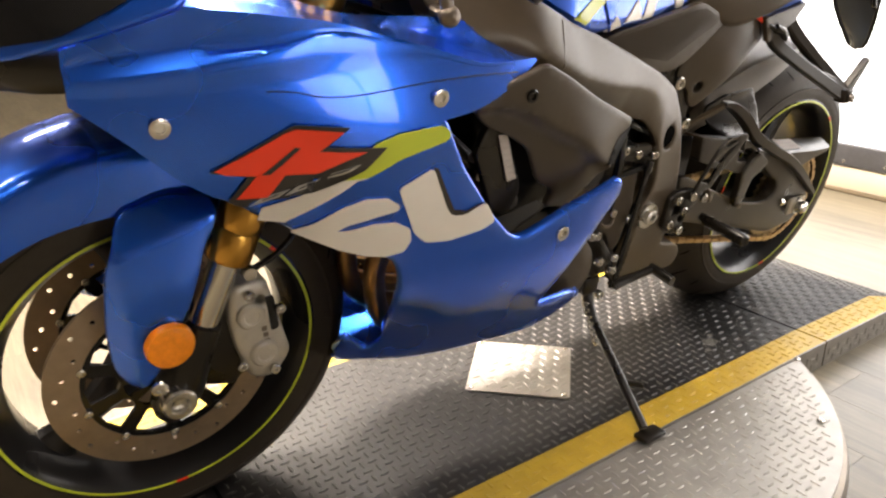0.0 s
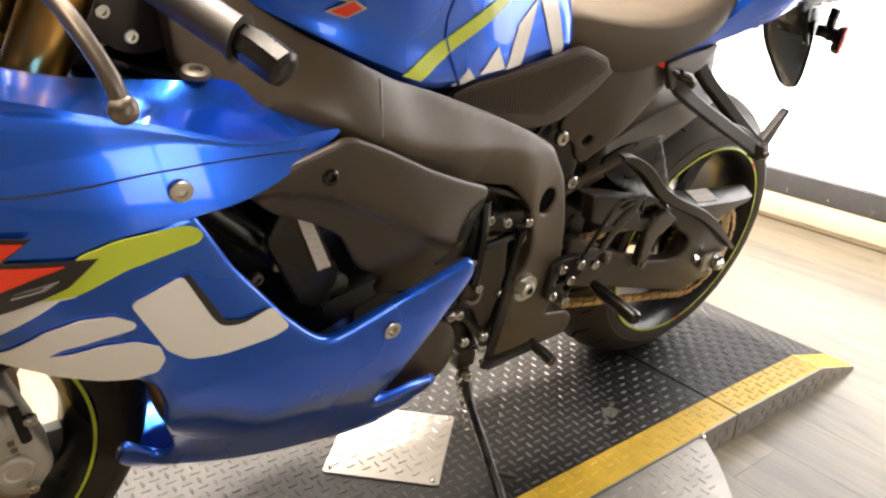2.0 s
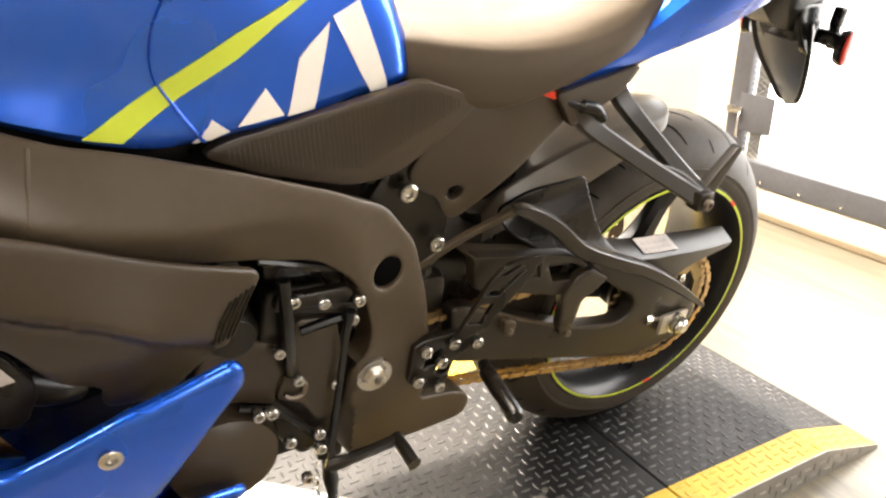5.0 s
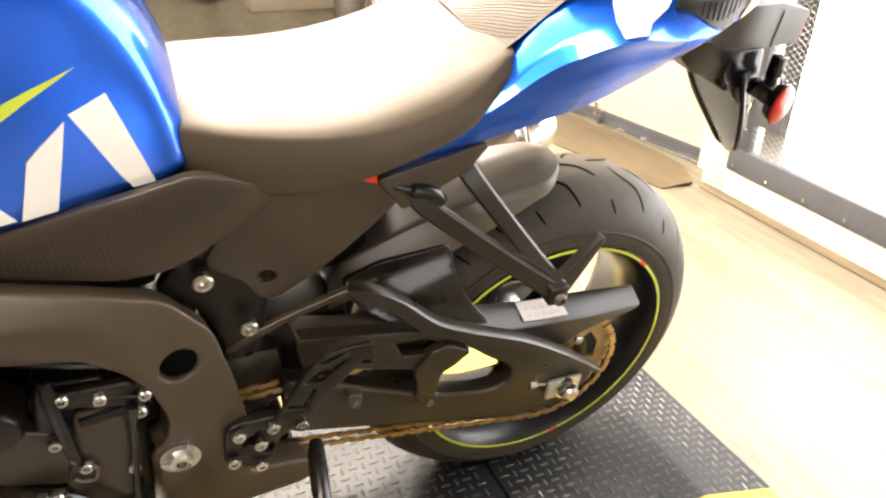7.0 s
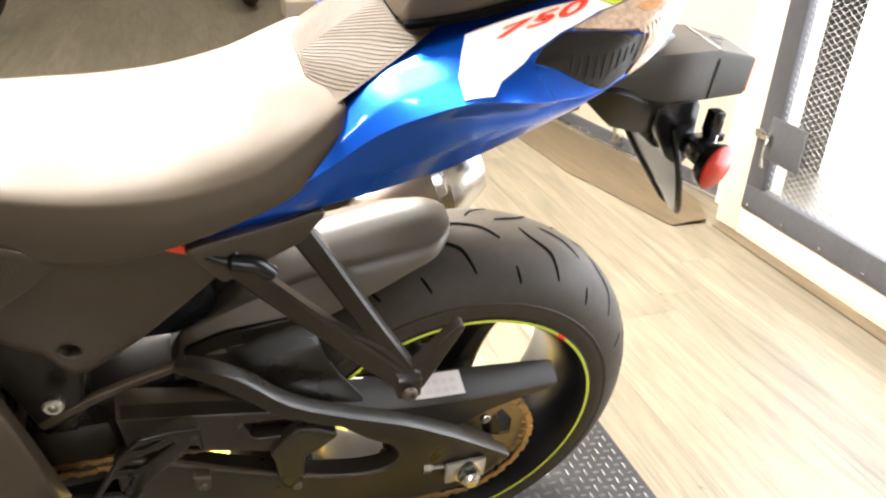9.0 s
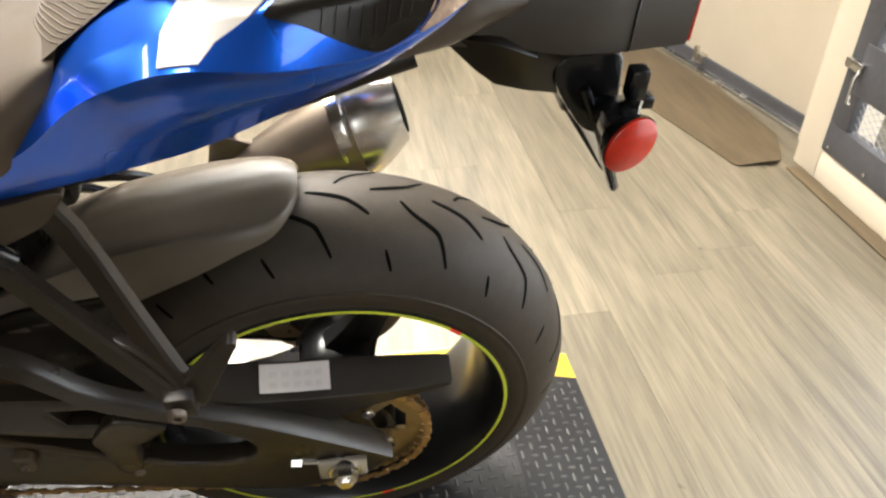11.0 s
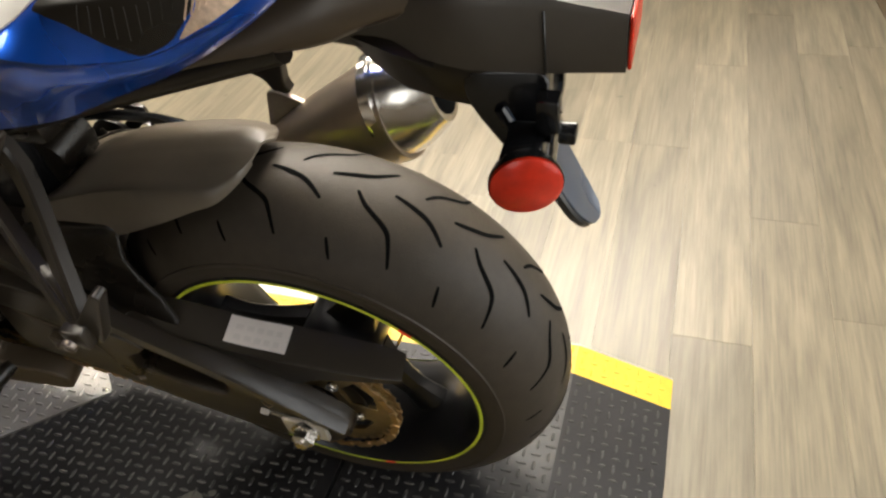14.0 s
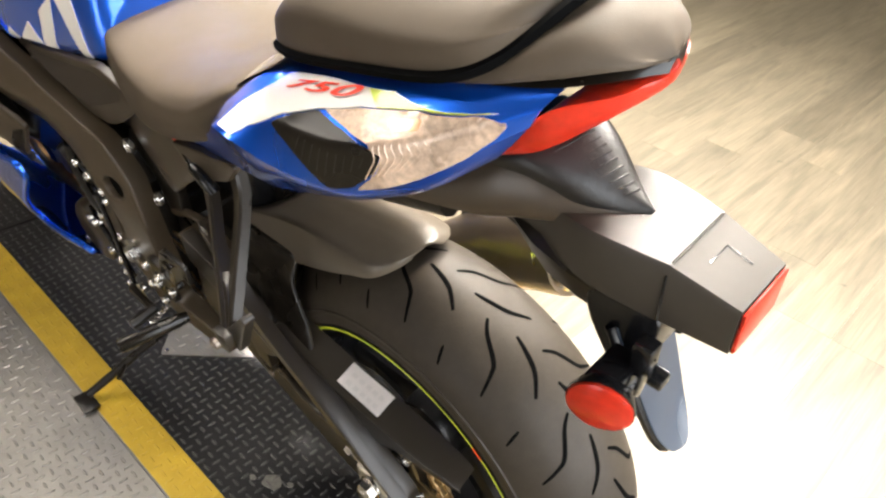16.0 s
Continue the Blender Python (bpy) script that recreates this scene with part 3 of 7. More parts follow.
# ---- gate, window and side wall ----
def build_gate():
    gx, y1, y0, top = 1.40, 1.045, -1.2, 2.5
    gate = thing("security_gate", "cream steel gate with black angle frame and expanded mesh", "gate", "", "structure")
    part("post", block(gx, gx + 0.09, y1 - 0.106, y1, 0, top, 0.004), CREAM, gate)
    part("post", block(gx, gx + 0.09, y0, y0 + 0.106, 0, top, 0.004), CREAM, gate)
    part("bottom_rail", block(gx, gx + 0.09, y0 + 0.107, y1 - 0.107, 0, 0.095, 0.004), CREAM, gate)
    part("top_rail", block(gx, gx + 0.09, y0 + 0.107, y1 - 0.107, top - 0.1, top, 0.004), CREAM, gate)
    a, b, z0, z1 = y0 + 0.11, y1 - 0.109, 0.098, top - 0.103
    part("angle_bar", block(gx - 0.006, gx + 0.03, a, b, z0, z0 + 0.085, 0.002), GATE_BLACK, gate, "black angle iron")
    part("angle_bar", block(gx - 0.006, gx + 0.03, a, b, z1 - 0.085, z1, 0.002), GATE_BLACK, gate, "black angle iron")
    for y in (a, b - 0.075):
        part("angle_bar", block(gx - 0.006, gx + 0.03, y, y + 0.075, z0 + 0.086, z1 - 0.086, 0.002), GATE_BLACK, gate, "black angle iron")
    strands, w = [], 0.0009
    ys, zs = (a + 0.06, b - 0.06), (z0 + 0.07, z1 - 0.07)
    tall = zs[1] - zs[0]
    for s in (-1, 1):
        y = ys[0] - tall * 1.6
        while y < ys[1] + tall * 1.6:
            p, q = Vector((gx + 0.012, y, zs[0])), Vector((gx + 0.012, y + s * tall * 1.6, zs[1]))
            lo, hi = 0.0, 1.0
            for limit, keep in ((ys[0], 1), (ys[1], -1)):
                dy = q.y - p.y
                at = (limit - p.y) / dy
                if (dy > 0) == (keep > 0):
                    lo = max(lo, at)
                else:
                    hi = min(hi, at)
            if hi - lo > 0.01:
                strands.append(tube([p.lerp(q, lo), p.lerp(q, hi)], w, 4, False))
            y += 0.032
    part("mesh_screen", join(*strands), MESH_ZINC, gate, "expanded metal mesh", False)["kind"] = "stuff"
    part("latch_plate", block(gx - 0.012, gx - 0.0065, 0.74, 0.885, 0.29, 0.425, 0.002), GATE_BLACK, gate, "black lock plate")
    part("latch", join(block(gx - 0.026, gx - 0.0125, 0.865, 0.93, 0.35, 0.375, 0.003), tube([(gx - 0.022, 0.87, 0.36), (gx - 0.034, 0.868, 0.34), (gx - 0.03, 0.868, 0.27), (gx - 0.022, 0.868, 0.265)], 0.004, 8)), STEEL, gate, "bent steel bolt handle")
    for y in np.arange(b - 0.03, a, -0.16):
        ob = bolt((gx - 0.006, float(y), z0 + 0.02), 0.006, 0.004, gate, STEEL, "screw")
        ob.rotation_euler = (0, 0, radians(-90))
    tagged(part("floor_trim", block(gx - 0.05, gx - 0.002, -1.2, 1.0, 0.0, 0.006, 0.002), DARK_PLANK), "thin brown transition strip on the floor", "trim", "", "structure")
    tagged(part("backdrop", block(2.1, 2.12, -4.5, 1.3, -0.2, 3.1, 0), DAYLIGHT, None, "", False), "white daylight beyond the gate", "backdrop", "", "structure")
    # unseen wall, added up to the gate to cut daylight from the south-east
    for name, ya, yb in (("wall_east", -5.0, -1.2),):
        tagged(part(name, block(gx, gx + 0.1, ya, yb, 0, 3.2, 0), WALL, None, "", False), "plain unseen wall beside the gate, holding back daylight", "wall", "", "structure")
    tagged(part("wall_lintel", block(gx, gx + 0.1, -1.2, 1.045, 2.5, 3.2, 0), WALL, None, "", False), "painted wall above the gate", "wall", "", "structure")
    # panel door beside the gate
    door = thing("panel_door", "cream steel panel door with black rubber bottom seal", "door", "", "structure")
    p, q = Vector((1.56, 1.2, 0)), Vector((1.30, 2.75, 0))
    way = (q - p).normalized()
    m = Matrix.Translation(p) @ Matrix.Rotation(math.atan2(way.y, way.x), 4, "Z")
    long = (q - p).length
    part("panel", moved(block(0, long, -0.03, 0.03, 0.05, 3.19, 0.003), m), CREAM, door)
    part("bottom_seal", moved(block(0, long, 0.0305, 0.042, 0.012, 0.06, 0.003), m), GATE_BLACK, door, "black rubber seal")
    part("sill_bar", moved(block(0, long, 0.032, 0.06, 0.0, 0.0115, 0.002), m), STEEL, door, "worn metal strip")
    part("hinge", moved(join(block(0.55, 0.6, 0.031, 0.06, 0.035, 0.07, 0.003), block(0.565, 0.585, 0.06, 0.075, 0.04, 0.1, 0.003)), m), STEEL, door, "small steel floor hinge")
    # shade beside the door, painted as a darker plank sheet with a lifted end
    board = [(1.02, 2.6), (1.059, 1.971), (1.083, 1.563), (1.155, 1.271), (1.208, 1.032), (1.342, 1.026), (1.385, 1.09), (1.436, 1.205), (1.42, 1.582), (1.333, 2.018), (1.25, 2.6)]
    tagged(part("floor_board", sheet(board, lambda x, y: (x, y, 0.004 + 0.01 * max(0.0, 1 - (y - 1.026) / 0.06) * max(0.0, min(1.0, (x - 1.2) / 0.1))), 0.0035, 0.04, cut=0.01), DARK_PLANK), "brown floor patch by the door, shade tinted in, one end lifted", "floor board")
    tagged(part("wall_return", block(1.491, 1.62, 1.0, 1.17, 0, 3.2, 0), CREAM, None, "", False), "cream wall return beside the door", "wall", "", "structure")


build_gate()


# ---- the motorcycle, built upright about its rear axle and leaned onto its stand ----
bike = thing("motorcycle", "blue and black sport motorcycle leaning on its side stand", "motorcycle")
bike.matrix_world = pose(0, 0, 0.3737, 9.94, 0, 0)
FX, FZ = -1.407, -0.017


def both(name, data, mat, parent=None, label=""):
    """The same part on the left and, mirrored, on the right."""
    return part(name, data, mat, parent or bike, label), part(name, mirror(data), mat, parent or bike, label)


def build_wheel(name, cx, cz, half, crown, spokes, turn, stripe_r=0.219, phase=40.2):
    c = (cx, 0, cz)
    rw = half * 0.945
    barrel = [(-rw, 0.226), (-rw - 0.002, 0.218), (-rw + 0.004, 0.212), (-rw + 0.02, 0.203), (-0.02, 0.192), (0.02, 0.192), (rw - 0.02, 0.203), (rw - 0.004, 0.212), (rw + 0.002, 0.218), (rw, 0.226),
              (rw - 0.012, 0.222), (0.0, 0.2), (-rw + 0.012, 0.222)]
    wheel = part(name, lathe(barrel, 96, c, True), RIM, bike, "satin black cast wheel rim")
    part("hub", lathe([(-0.05, 0.018), (-0.05, 0.046), (-0.03, 0.056), (0.03, 0.056), (0.05, 0.046), (0.05, 0.018)], 32, c), RIM, wheel)
    for k in range(spokes):
        a = radians(turn + 360 * k / spokes)
        rows = []
        for r, w, t in ((0.045, 0.036, 0.026), (0.09, 0.024, 0.02), (0.15, 0.02, 0.016), (0.198, 0.034, 0.02)):
            rows.append([(r, -t, -w * 0.5), (r, -t * 0.5, -w), (r, t * 0.5, -w), (r, t, -w * 0.5), (r, t, w * 0.5), (r, t * 0.5, w), (r, -t * 0.5, w), (r, -t, w * 0.5)])
        v, f = loft(rows, 4, 1, True, True)
        part("spoke", ([(cx + x * math.cos(a) - z * math.sin(a), y, cz + x * math.sin(a) + z * math.cos(a)) for x, y, z in v], f), RIM, wheel)
    mid = crown - half
    prof = [(-rw - 0.001, 0.225)]
    prof += [(half * math.sin(a), mid + half * math.cos(a)) for a in np.radians(np.linspace(-80, 80, 31))]
    prof += [(rw + 0.001, 0.225)]
    tyre = part("tyre", lathe(prof, 120, c), RUBBER, wheel, "black sport tyre")
    for s in (-1, 1):
        part("rim_stripe", lathe([(s * (rw + 0.003), stripe_r - 0.0022), (s * (rw + 0.0036), stripe_r), (s * (rw + 0.003), stripe_r + 0.0022)][::-s], 120, c), DECAL_LIME, wheel, "lime pinstripe")
    for s in (-1, 1):
        a, b = (radians(d) for d in (73, 77))
        part("sidewall_ridge", lathe([(s * half * math.sin(a), mid + half * math.cos(a)), (s * (half * math.sin(a) + 0.0022), mid + half * math.cos(a) - 0.0005), (s * half * math.sin(b), mid + half * math.cos(b))][::s], 120, c), RUBBER, tyre)
    # sipes as strips laid on the tread, the shade inside them painted near-black
    def groove(points, width=0.0052):
        left, right = [], []
        pts = spline(points, 6)
        for i, (deg, lat) in enumerate(pts):
            d0, l0 = pts[max(i - 1, 0)]
            d1, l1 = pts[min(i + 1, len(pts) - 1)]
            du, dv = radians(d1 - d0) * crown, radians(l1 - l0) * half
            far = math.hypot(du, dv) + 1e-9
            w = width * math.sin(math.pi * (0.12 + 0.76 * i / (len(pts) - 1))) ** 0.6
            for side, row in ((1, left), (-1, right)):
                a = radians(deg) - side * dv / far * w / 2 / crown
                b = radians(lat) + side * du / far * w / 2 / half
                r = mid + (half + 0.0004) * math.cos(b)
                row.append((cx + r * math.cos(a), (half + 0.0004) * math.sin(b), cz + r * math.sin(a)))
        n = len(left)
        return left + right, [(i, i + 1, n + i + 1, n + i) for i in range(n - 1)]
    cuts = []
    for k in range(14):
        for s in (-1, 1):
            at = phase + 360 / 14 * k + (13 if s > 0 else 0)
            cuts.append(groove([(at, s * 1), (at - 3.8, s * 4), (at - 8, s * 9), (at - 12.2, s * 20)], 0.0062))
            cuts.append(groove([(at + 7, s * 7), (at + 4.5, s * 16), (at - 0.6, s * 26), (at - 2.2, s * 33), (at - 4.3, s * 49)], 0.0058))
            cuts.append(groove([(at + 10, s * 43), (at + 9.2, s * 50), (at + 8.3, s * 57)], 0.0045))
    part("sipe_strip", join(*cuts), RECESS_SHADE, tyre, "near-black strips on the tread, the sipes' shade as colour", False)["kind"] = "stuff"
    return wheel


front_wheel = build_wheel("front_wheel", FX, FZ, 0.06, 0.3, 3, 100)
rear_wheel = build_wheel("rear_wheel", 0, 0, 0.094, 0.316, 3, 63)
for deg in (46, -77, 166):
    part("stripe_tick", lathe([(-0.0922, 0.2164), (-0.093, 0.219), (-0.0922, 0.2216)], 3, (0, 0, 0), False, deg, 4.5), DECAL_RED, rear_wheel, "red rim tick")
for deg in (-91, 40):
    part("stripe_tick", lathe([(-0.06, 0.2164), (-0.0608, 0.219), (-0.06, 0.2216)], 3, (FX, 0, FZ), False, deg, 4.5), DECAL_RED, front_wheel, "red rim tick")


def brake_disc(cx, cz, y, outer, inner, parent, holes=28):
    ring = disc_outline(cx, cz, outer, 72)
    cutouts = [disc_outline(cx, cz, inner, 48)]
    for k in range(holes):
        r = inner + (outer - inner) * (0.3 + 0.2 * (k % 3))
        a = 2 * math.pi * k / holes
        cutouts.append(disc_outline(cx + r * math.cos(a), cz + r * math.sin(a), 0.0036, 8))
    disc = part("brake_disc", sheet(ring, plane(y), 0.005, 0.02, cutouts, cut=0), DISC, parent, "drilled steel brake disc")
    windows = [disc_outline(cx, cz, 0.024, 20)]
    for k in range(10):
        a = 2 * math.pi * k / 10
        for r, size in ((inner * 0.76, 0.0235), (inner * 0.44, 0.0125)):
            b = a + (0.31 if r < inner * 0.6 else 0)
            windows.append([(cx + r * math.cos(b) + size * (math.cos(b) * p - math.sin(b) * q), cz + r * math.sin(b) + size * (math.sin(b) * p + math.cos(b) * q)) for p, q in ((-0.8, -0.55), (0.7, -0.95), (0.9, 0), (0.7, 0.95), (-0.8, 0.55), (-1, 0))])
    part("disc_carrier", sheet(disc_outline(cx, cz, inner + 0.004, 60), plane(y + 0.001), 0.006, 0.02, windows, cut=0), GLOSS, disc, "black disc carrier with cut-outs")
    for k in range(10):
        a = 2 * math.pi * (k + 0.5) / 10
        bolt((cx + inner * math.cos(a), y - 0.001, cz + inner * math.sin(a)), 0.006, 0.003, disc, STEEL, "rivet")
    return disc


brake_disc(FX, FZ, -0.066, 0.155, 0.112, front_wheel)
brake_disc(FX, FZ, 0.061, 0.155, 0.112, front_wheel)
brake_disc(0, 0, 0.105, 0.11, 0.074, rear_wheel, 20)

# final drive
teeth = []
for k in range(44):
    for d, r in ((0, 0.104), (0.28, 0.112), (0.5, 0.112), (0.78, 0.104)):
        a = 2 * math.pi * (k + d) / 44
        teeth.append((r * math.cos(a), r * math.sin(a)))
cut = [disc_outline(0, 0, 0.03, 24)]
for k in range(5):
    a = 2 * math.pi * k / 5 + 0.3
    cut.append([(r * math.cos(a + d), r * math.sin(a + d)) for r, d in ((0.046, -0.38), (0.085, -0.4), (0.089, 0), (0.085, 0.4), (0.046, 0.38))])
sprocket = part("sprocket", sheet(teeth, plane(-0.109), 0.006, 0.02, cut, cut=0), GOLD_DULL, rear_wheel, "gold toothed sprocket")
part("sprocket_carrier", lathe([(-0.095, 0.03), (-0.107, 0.05), (-0.107, 0.07), (-0.07, 0.075), (-0.05, 0.06)], 40), BLACK, rear_wheel, "black sprocket carrier")
for k in range(5):
    a = 2 * math.pi * (k + 0.5) / 5 + 0.3
    bolt((0.062 * math.cos(a), -0.114, 0.062 * math.sin(a)), 0.008, 0.006, sprocket, STEEL, "nut")


def build_chain():
    rr, rf, fx, fz, y = 0.112, 0.045, -0.6, 0.062, -0.112
    base = math.atan2(fz, fx)
    far = math.hypot(fx, fz)
    off = math.acos((rr - rf) / far)
    rear = [(rr * math.cos(a), rr * math.sin(a)) for a in np.linspace(base + off, base - off + 2 * math.pi, 60)]
    nose = [(fx + rf * math.cos(a), fz + rf * math.sin(a)) for a in np.linspace(base - off, base + off, 24)]
    loop = rear + nose
    loop = resample(loop, 0.002)
    length = sum(math.dist(a, b) for a, b in zip(loop, loop[1:] + loop[:1]))
    count = 2 * int(length / 0.0159 / 2)
    step, marks, run, want = length / count, [], 0.0, 0.0
    for a, b in zip(loop, loop[1:] + loop[:1]):
        run += math.dist(a, b)
        while run >= want and len(marks) < count:
            marks.append(b)
            want += step
    chain = part("chain", lathe([(-0.122, 0.02), (-0.115, 0.04), (-0.107, 0.04)], 24, (fx, 0, fz)), CHAIN, bike, "gold drive chain")
    meshes = []
    for wide in (0.0075, 0.0055):
        plates = []
        for s in (-1, 1):
            shape = [(-0.0128, 0), (-0.0105, 0.0052), (-0.005, 0.0052), (0, 0.0038), (0.005, 0.0052), (0.0105, 0.0052), (0.0128, 0), (0.0105, -0.0052), (0, -0.0038), (-0.0105, -0.0052)]
            yy = s * wide
            front = [(px, yy - 0.001, pz) for px, pz in shape]
            back = [(px, yy + 0.001, pz) for px, pz in shape]
            n = len(shape)
            plates.append((front + back, [tuple(range(n)), tuple(reversed(range(n, 2 * n)))] + [(i, n + i, n + (i + 1) % n, (i + 1) % n) for i in range(n)]))
        mesh = bpy.data.meshes.new("link")
        mesh.from_pydata(*(lambda d: (d[0], [], d[1]))(join(*plates)))
        mesh.materials.append(CHAIN)
        meshes.append(mesh)
    for i, p in enumerate(marks):
        q = marks[(i + 1) % len(marks)]
        ob = new("link", meshes[i % 2])
        ob.parent = chain
        ob.matrix_basis = Matrix.Translation(((p[0] + q[0]) / 2, y, (p[1] + q[1]) / 2)) @ Matrix.Rotation(-math.atan2(q[1] - p[1], q[0] - p[0]), 4, "Y")


build_chain()

# ---- front fork, caliper and fender ----
def along(z, y):
    """A place on the fork's axis."""
    return (-1.405 + 0.415 * (z + 0.017), y, z)


for s in (-1, 1):
    y = s * 0.106
    leg = part("fork_leg", tube([along(0.165, y), along(0.62, y)], 0.0275, 24), GOLD, bike, "gold anodised fork tube")
    part("collar", tube([along(z, y) for z in (0.162, 0.166, 0.2, 0.204, 0.21, 0.236, 0.24)], [0.028, 0.031, 0.031, 0.0285, 0.031, 0.031, 0.0285], 24), GOLD, leg)
    part("slider", tube([along(0.03, y), along(0.165, y)], 0.0205, 24), CHROME, leg, "chromed fork slider")
    part("fork_foot", tube([along(-0.06, y), along(-0.045, y), along(-0.01, y), along(0.04, y), along(0.075, y), along(0.078, y)], [0.018, 0.029, 0.033, 0.028, 0.026, 0.02], 20), BLACK, leg, "black axle clamp")
    x, _, z = along(0.03, y)
    part("caliper_bracket", sheet([(x, z + 0.06), (x + 0.09, z + 0.05), (x + 0.11, z - 0.03), (x + 0.06, z - 0.085), (x - 0.005, z - 0.06)], plane(y + 0.01), 0.016, 0.02, roll=0.004), BLACK, leg)
    cx, cz = -1.283, 0.04
    cal = part("brake_caliper", sheet([(cx - 0.045, cz + 0.075), (cx + 0.005, cz + 0.08), (cx + 0.03, cz - 0.01), (cx + 0.042, cz - 0.055), (cx + 0.015, cz - 0.092), (cx - 0.02, cz - 0.085), (cx - 0.042, cz - 0.02), (cx - 0.05, cz + 0.03)], plane(y - 0.004 if s < 0 else 0.09), 0.05, 0.012, [disc_outline(cx - 0.005, cz + 0.045, 0.008, 10)], roll=0.009), CAST, bike, "cast radial brake caliper")
    if s < 0:
        for k, (dx, dz) in enumerate(((-0.022, 0.062), (0.012, -0.072), (-0.036, -0.05), (0.022, 0.03))):
            bolt((cx + dx, y - 0.006, cz + dz), 0.0075, 0.008, cal)
        for dx, dz, r in ((-0.02, 0.028, 0.02), (-0.002, -0.04, 0.021)):
            part("piston_boss", lathe([(0.0, r), (-0.006, r), (-0.009, r * 0.85), (-0.009, r * 0.6), (-0.0065, r * 0.5), (-0.0065, 0)], 24, (cx + dx, y - 0.004, cz + dz)), CAST, cal)
        part("bridge_slot", sheet([(cx + 0.002, cz + 0.05), (cx + 0.014, cz + 0.05), (cx + 0.022, cz - 0.005), (cx + 0.01, cz - 0.008)], plane(y - 0.004), 0.004, 0.01, lift=0.001, cut=0.003), GLOSS, cal)
        for k in range(6):
            part("mark", block(cx - 0.004 + 0.002 * k, cx + 0.003 + 0.002 * k, y - 0.0055, y - 0.003, cz - 0.004 - 0.011 * k, cz + 0.003 - 0.011 * k, 0), DARK_STEEL, cal)
        part("banjo_fitting", lathe([(-0.012, 0), (-0.012, 0.009), (0.0, 0.0095), (0.0, 0.0)], 14, (cx - 0.022, y - 0.006, cz + 0.1)), STEEL, cal)
        part("brake_hose", tube(spline([(cx - 0.02, y - 0.008, cz + 0.1), (cx + 0.02, y - 0.01, cz + 0.12), (cx + 0.05, y, cz + 0.15), (cx + 0.06, y + 0.03, cz + 0.22)]), 0.0045), GLOSS, bike, "brake hose")
part("front_axle", join(lathe([(-0.146, 0.011), (-0.148, 0.013), (-0.148, 0.02), (-0.145, 0.023), (-0.132, 0.023), (-0.132, 0.013), (0.12, 0.013)], 24, (FX - 0.008, 0, FZ)), lathe([(-0.147, 0.012), (-0.14, 0.011), (-0.14, 0)], 6, (FX - 0.008, 0, FZ))), STEEL, bike, "steel axle with hexagon end")

arc_rows = []
for deg, w, drop in ((160, 0.058, 0.03), (140, 0.072, 0.045), (118, 0.078, 0.06), (95, 0.08, 0.075), (72, 0.08, 0.075), (50, 0.076, 0.06), (30, 0.066, 0.035)):
    a = radians(deg)
    row = []
    for y, r in ((-w, 0.33 - drop), (-w * 0.92, 0.325), (-w * 0.5, 0.338), (0, 0.342), (w * 0.5, 0.338), (w * 0.92, 0.325), (w, 0.33 - drop)):
        row.append((FX + r * math.cos(a), y, FZ + r * math.sin(a)))
    arc_rows.append(row)
fender_surface = grid_surface(arc_rows)
fender = part("front_fender", sheet([(0, 0), (6, 0), (6, 6), (0, 6)], lambda u, v: fender_surface(u, 6 - v), 0.003, 0.18, cut=0.3), BLUE, bike, "blue front fender")
arm_shape = [(-1.468, 0.204), (-1.478, 0.174), (-1.485, 0.099), (-1.483, 0.04), (-1.473, 0.019), (-1.456, 0.012), (-1.438, 0.022), (-1.417, 0.062), (-1.385, 0.121), (-1.358, 0.201), (-1.342, 0.223), (-1.34, 0.254), (-1.395, 0.262), (-1.45, 0.245)]
arm_plain = field([(-1.45, 0.23, -0.112), (-1.33, 0.24, -0.118), (-1.4, 0.15, -0.13), (-1.43, 0.0, -0.132), (-1.46, 0.05, -0.13), (-1.36, 0.06, -0.13)])


def arm_field(x, z):
    """The fork guard folds back along an upright crease and again near its top."""
    px, py, pz = arm_plain(x, z)
    return px, py + 0.9 * max(0.0, -1.457 - 0.04 * (z - 0.1) - x) + 0.5 * max(0.0, z - 0.215 - 0.3 * (x + 1.4)), pz


both("fender_skirt", sheet([(-1.42, 0.285), (-1.34, 0.275), (-1.304, 0.25), (-1.312, 0.226), (-1.283, 0.17), (-1.3, 0.148), (-1.34, 0.17), (-1.4, 0.2)], plane(-0.08), 0.004, 0.014, roll=0.003), BLUE, fender)
both("fender_arm", sheet(arm_shape, arm_field, 0.012, 0.007, roll=0.004), BLUE, fender)
for s in (-1, 1):
    part("reflector", moved(lathe([(0.004, 0.031), (-0.004, 0.031), (-0.0075, 0.029), (-0.009, 0.02), (-0.0095, 0)], 36), Matrix.Translation((-1.418, -0.137, 0.075))) if s < 0 else mirror(moved(lathe([(0.004, 0.031), (-0.004, 0.031), (-0.009, 0.02), (-0.0095, 0)], 36), Matrix.Translation((-1.418, -0.137, 0.075)))), AMBER, bike, "round amber reflector")
bolt((-1.436, -0.134, 0.012), 0.0105, 0.006, fender)

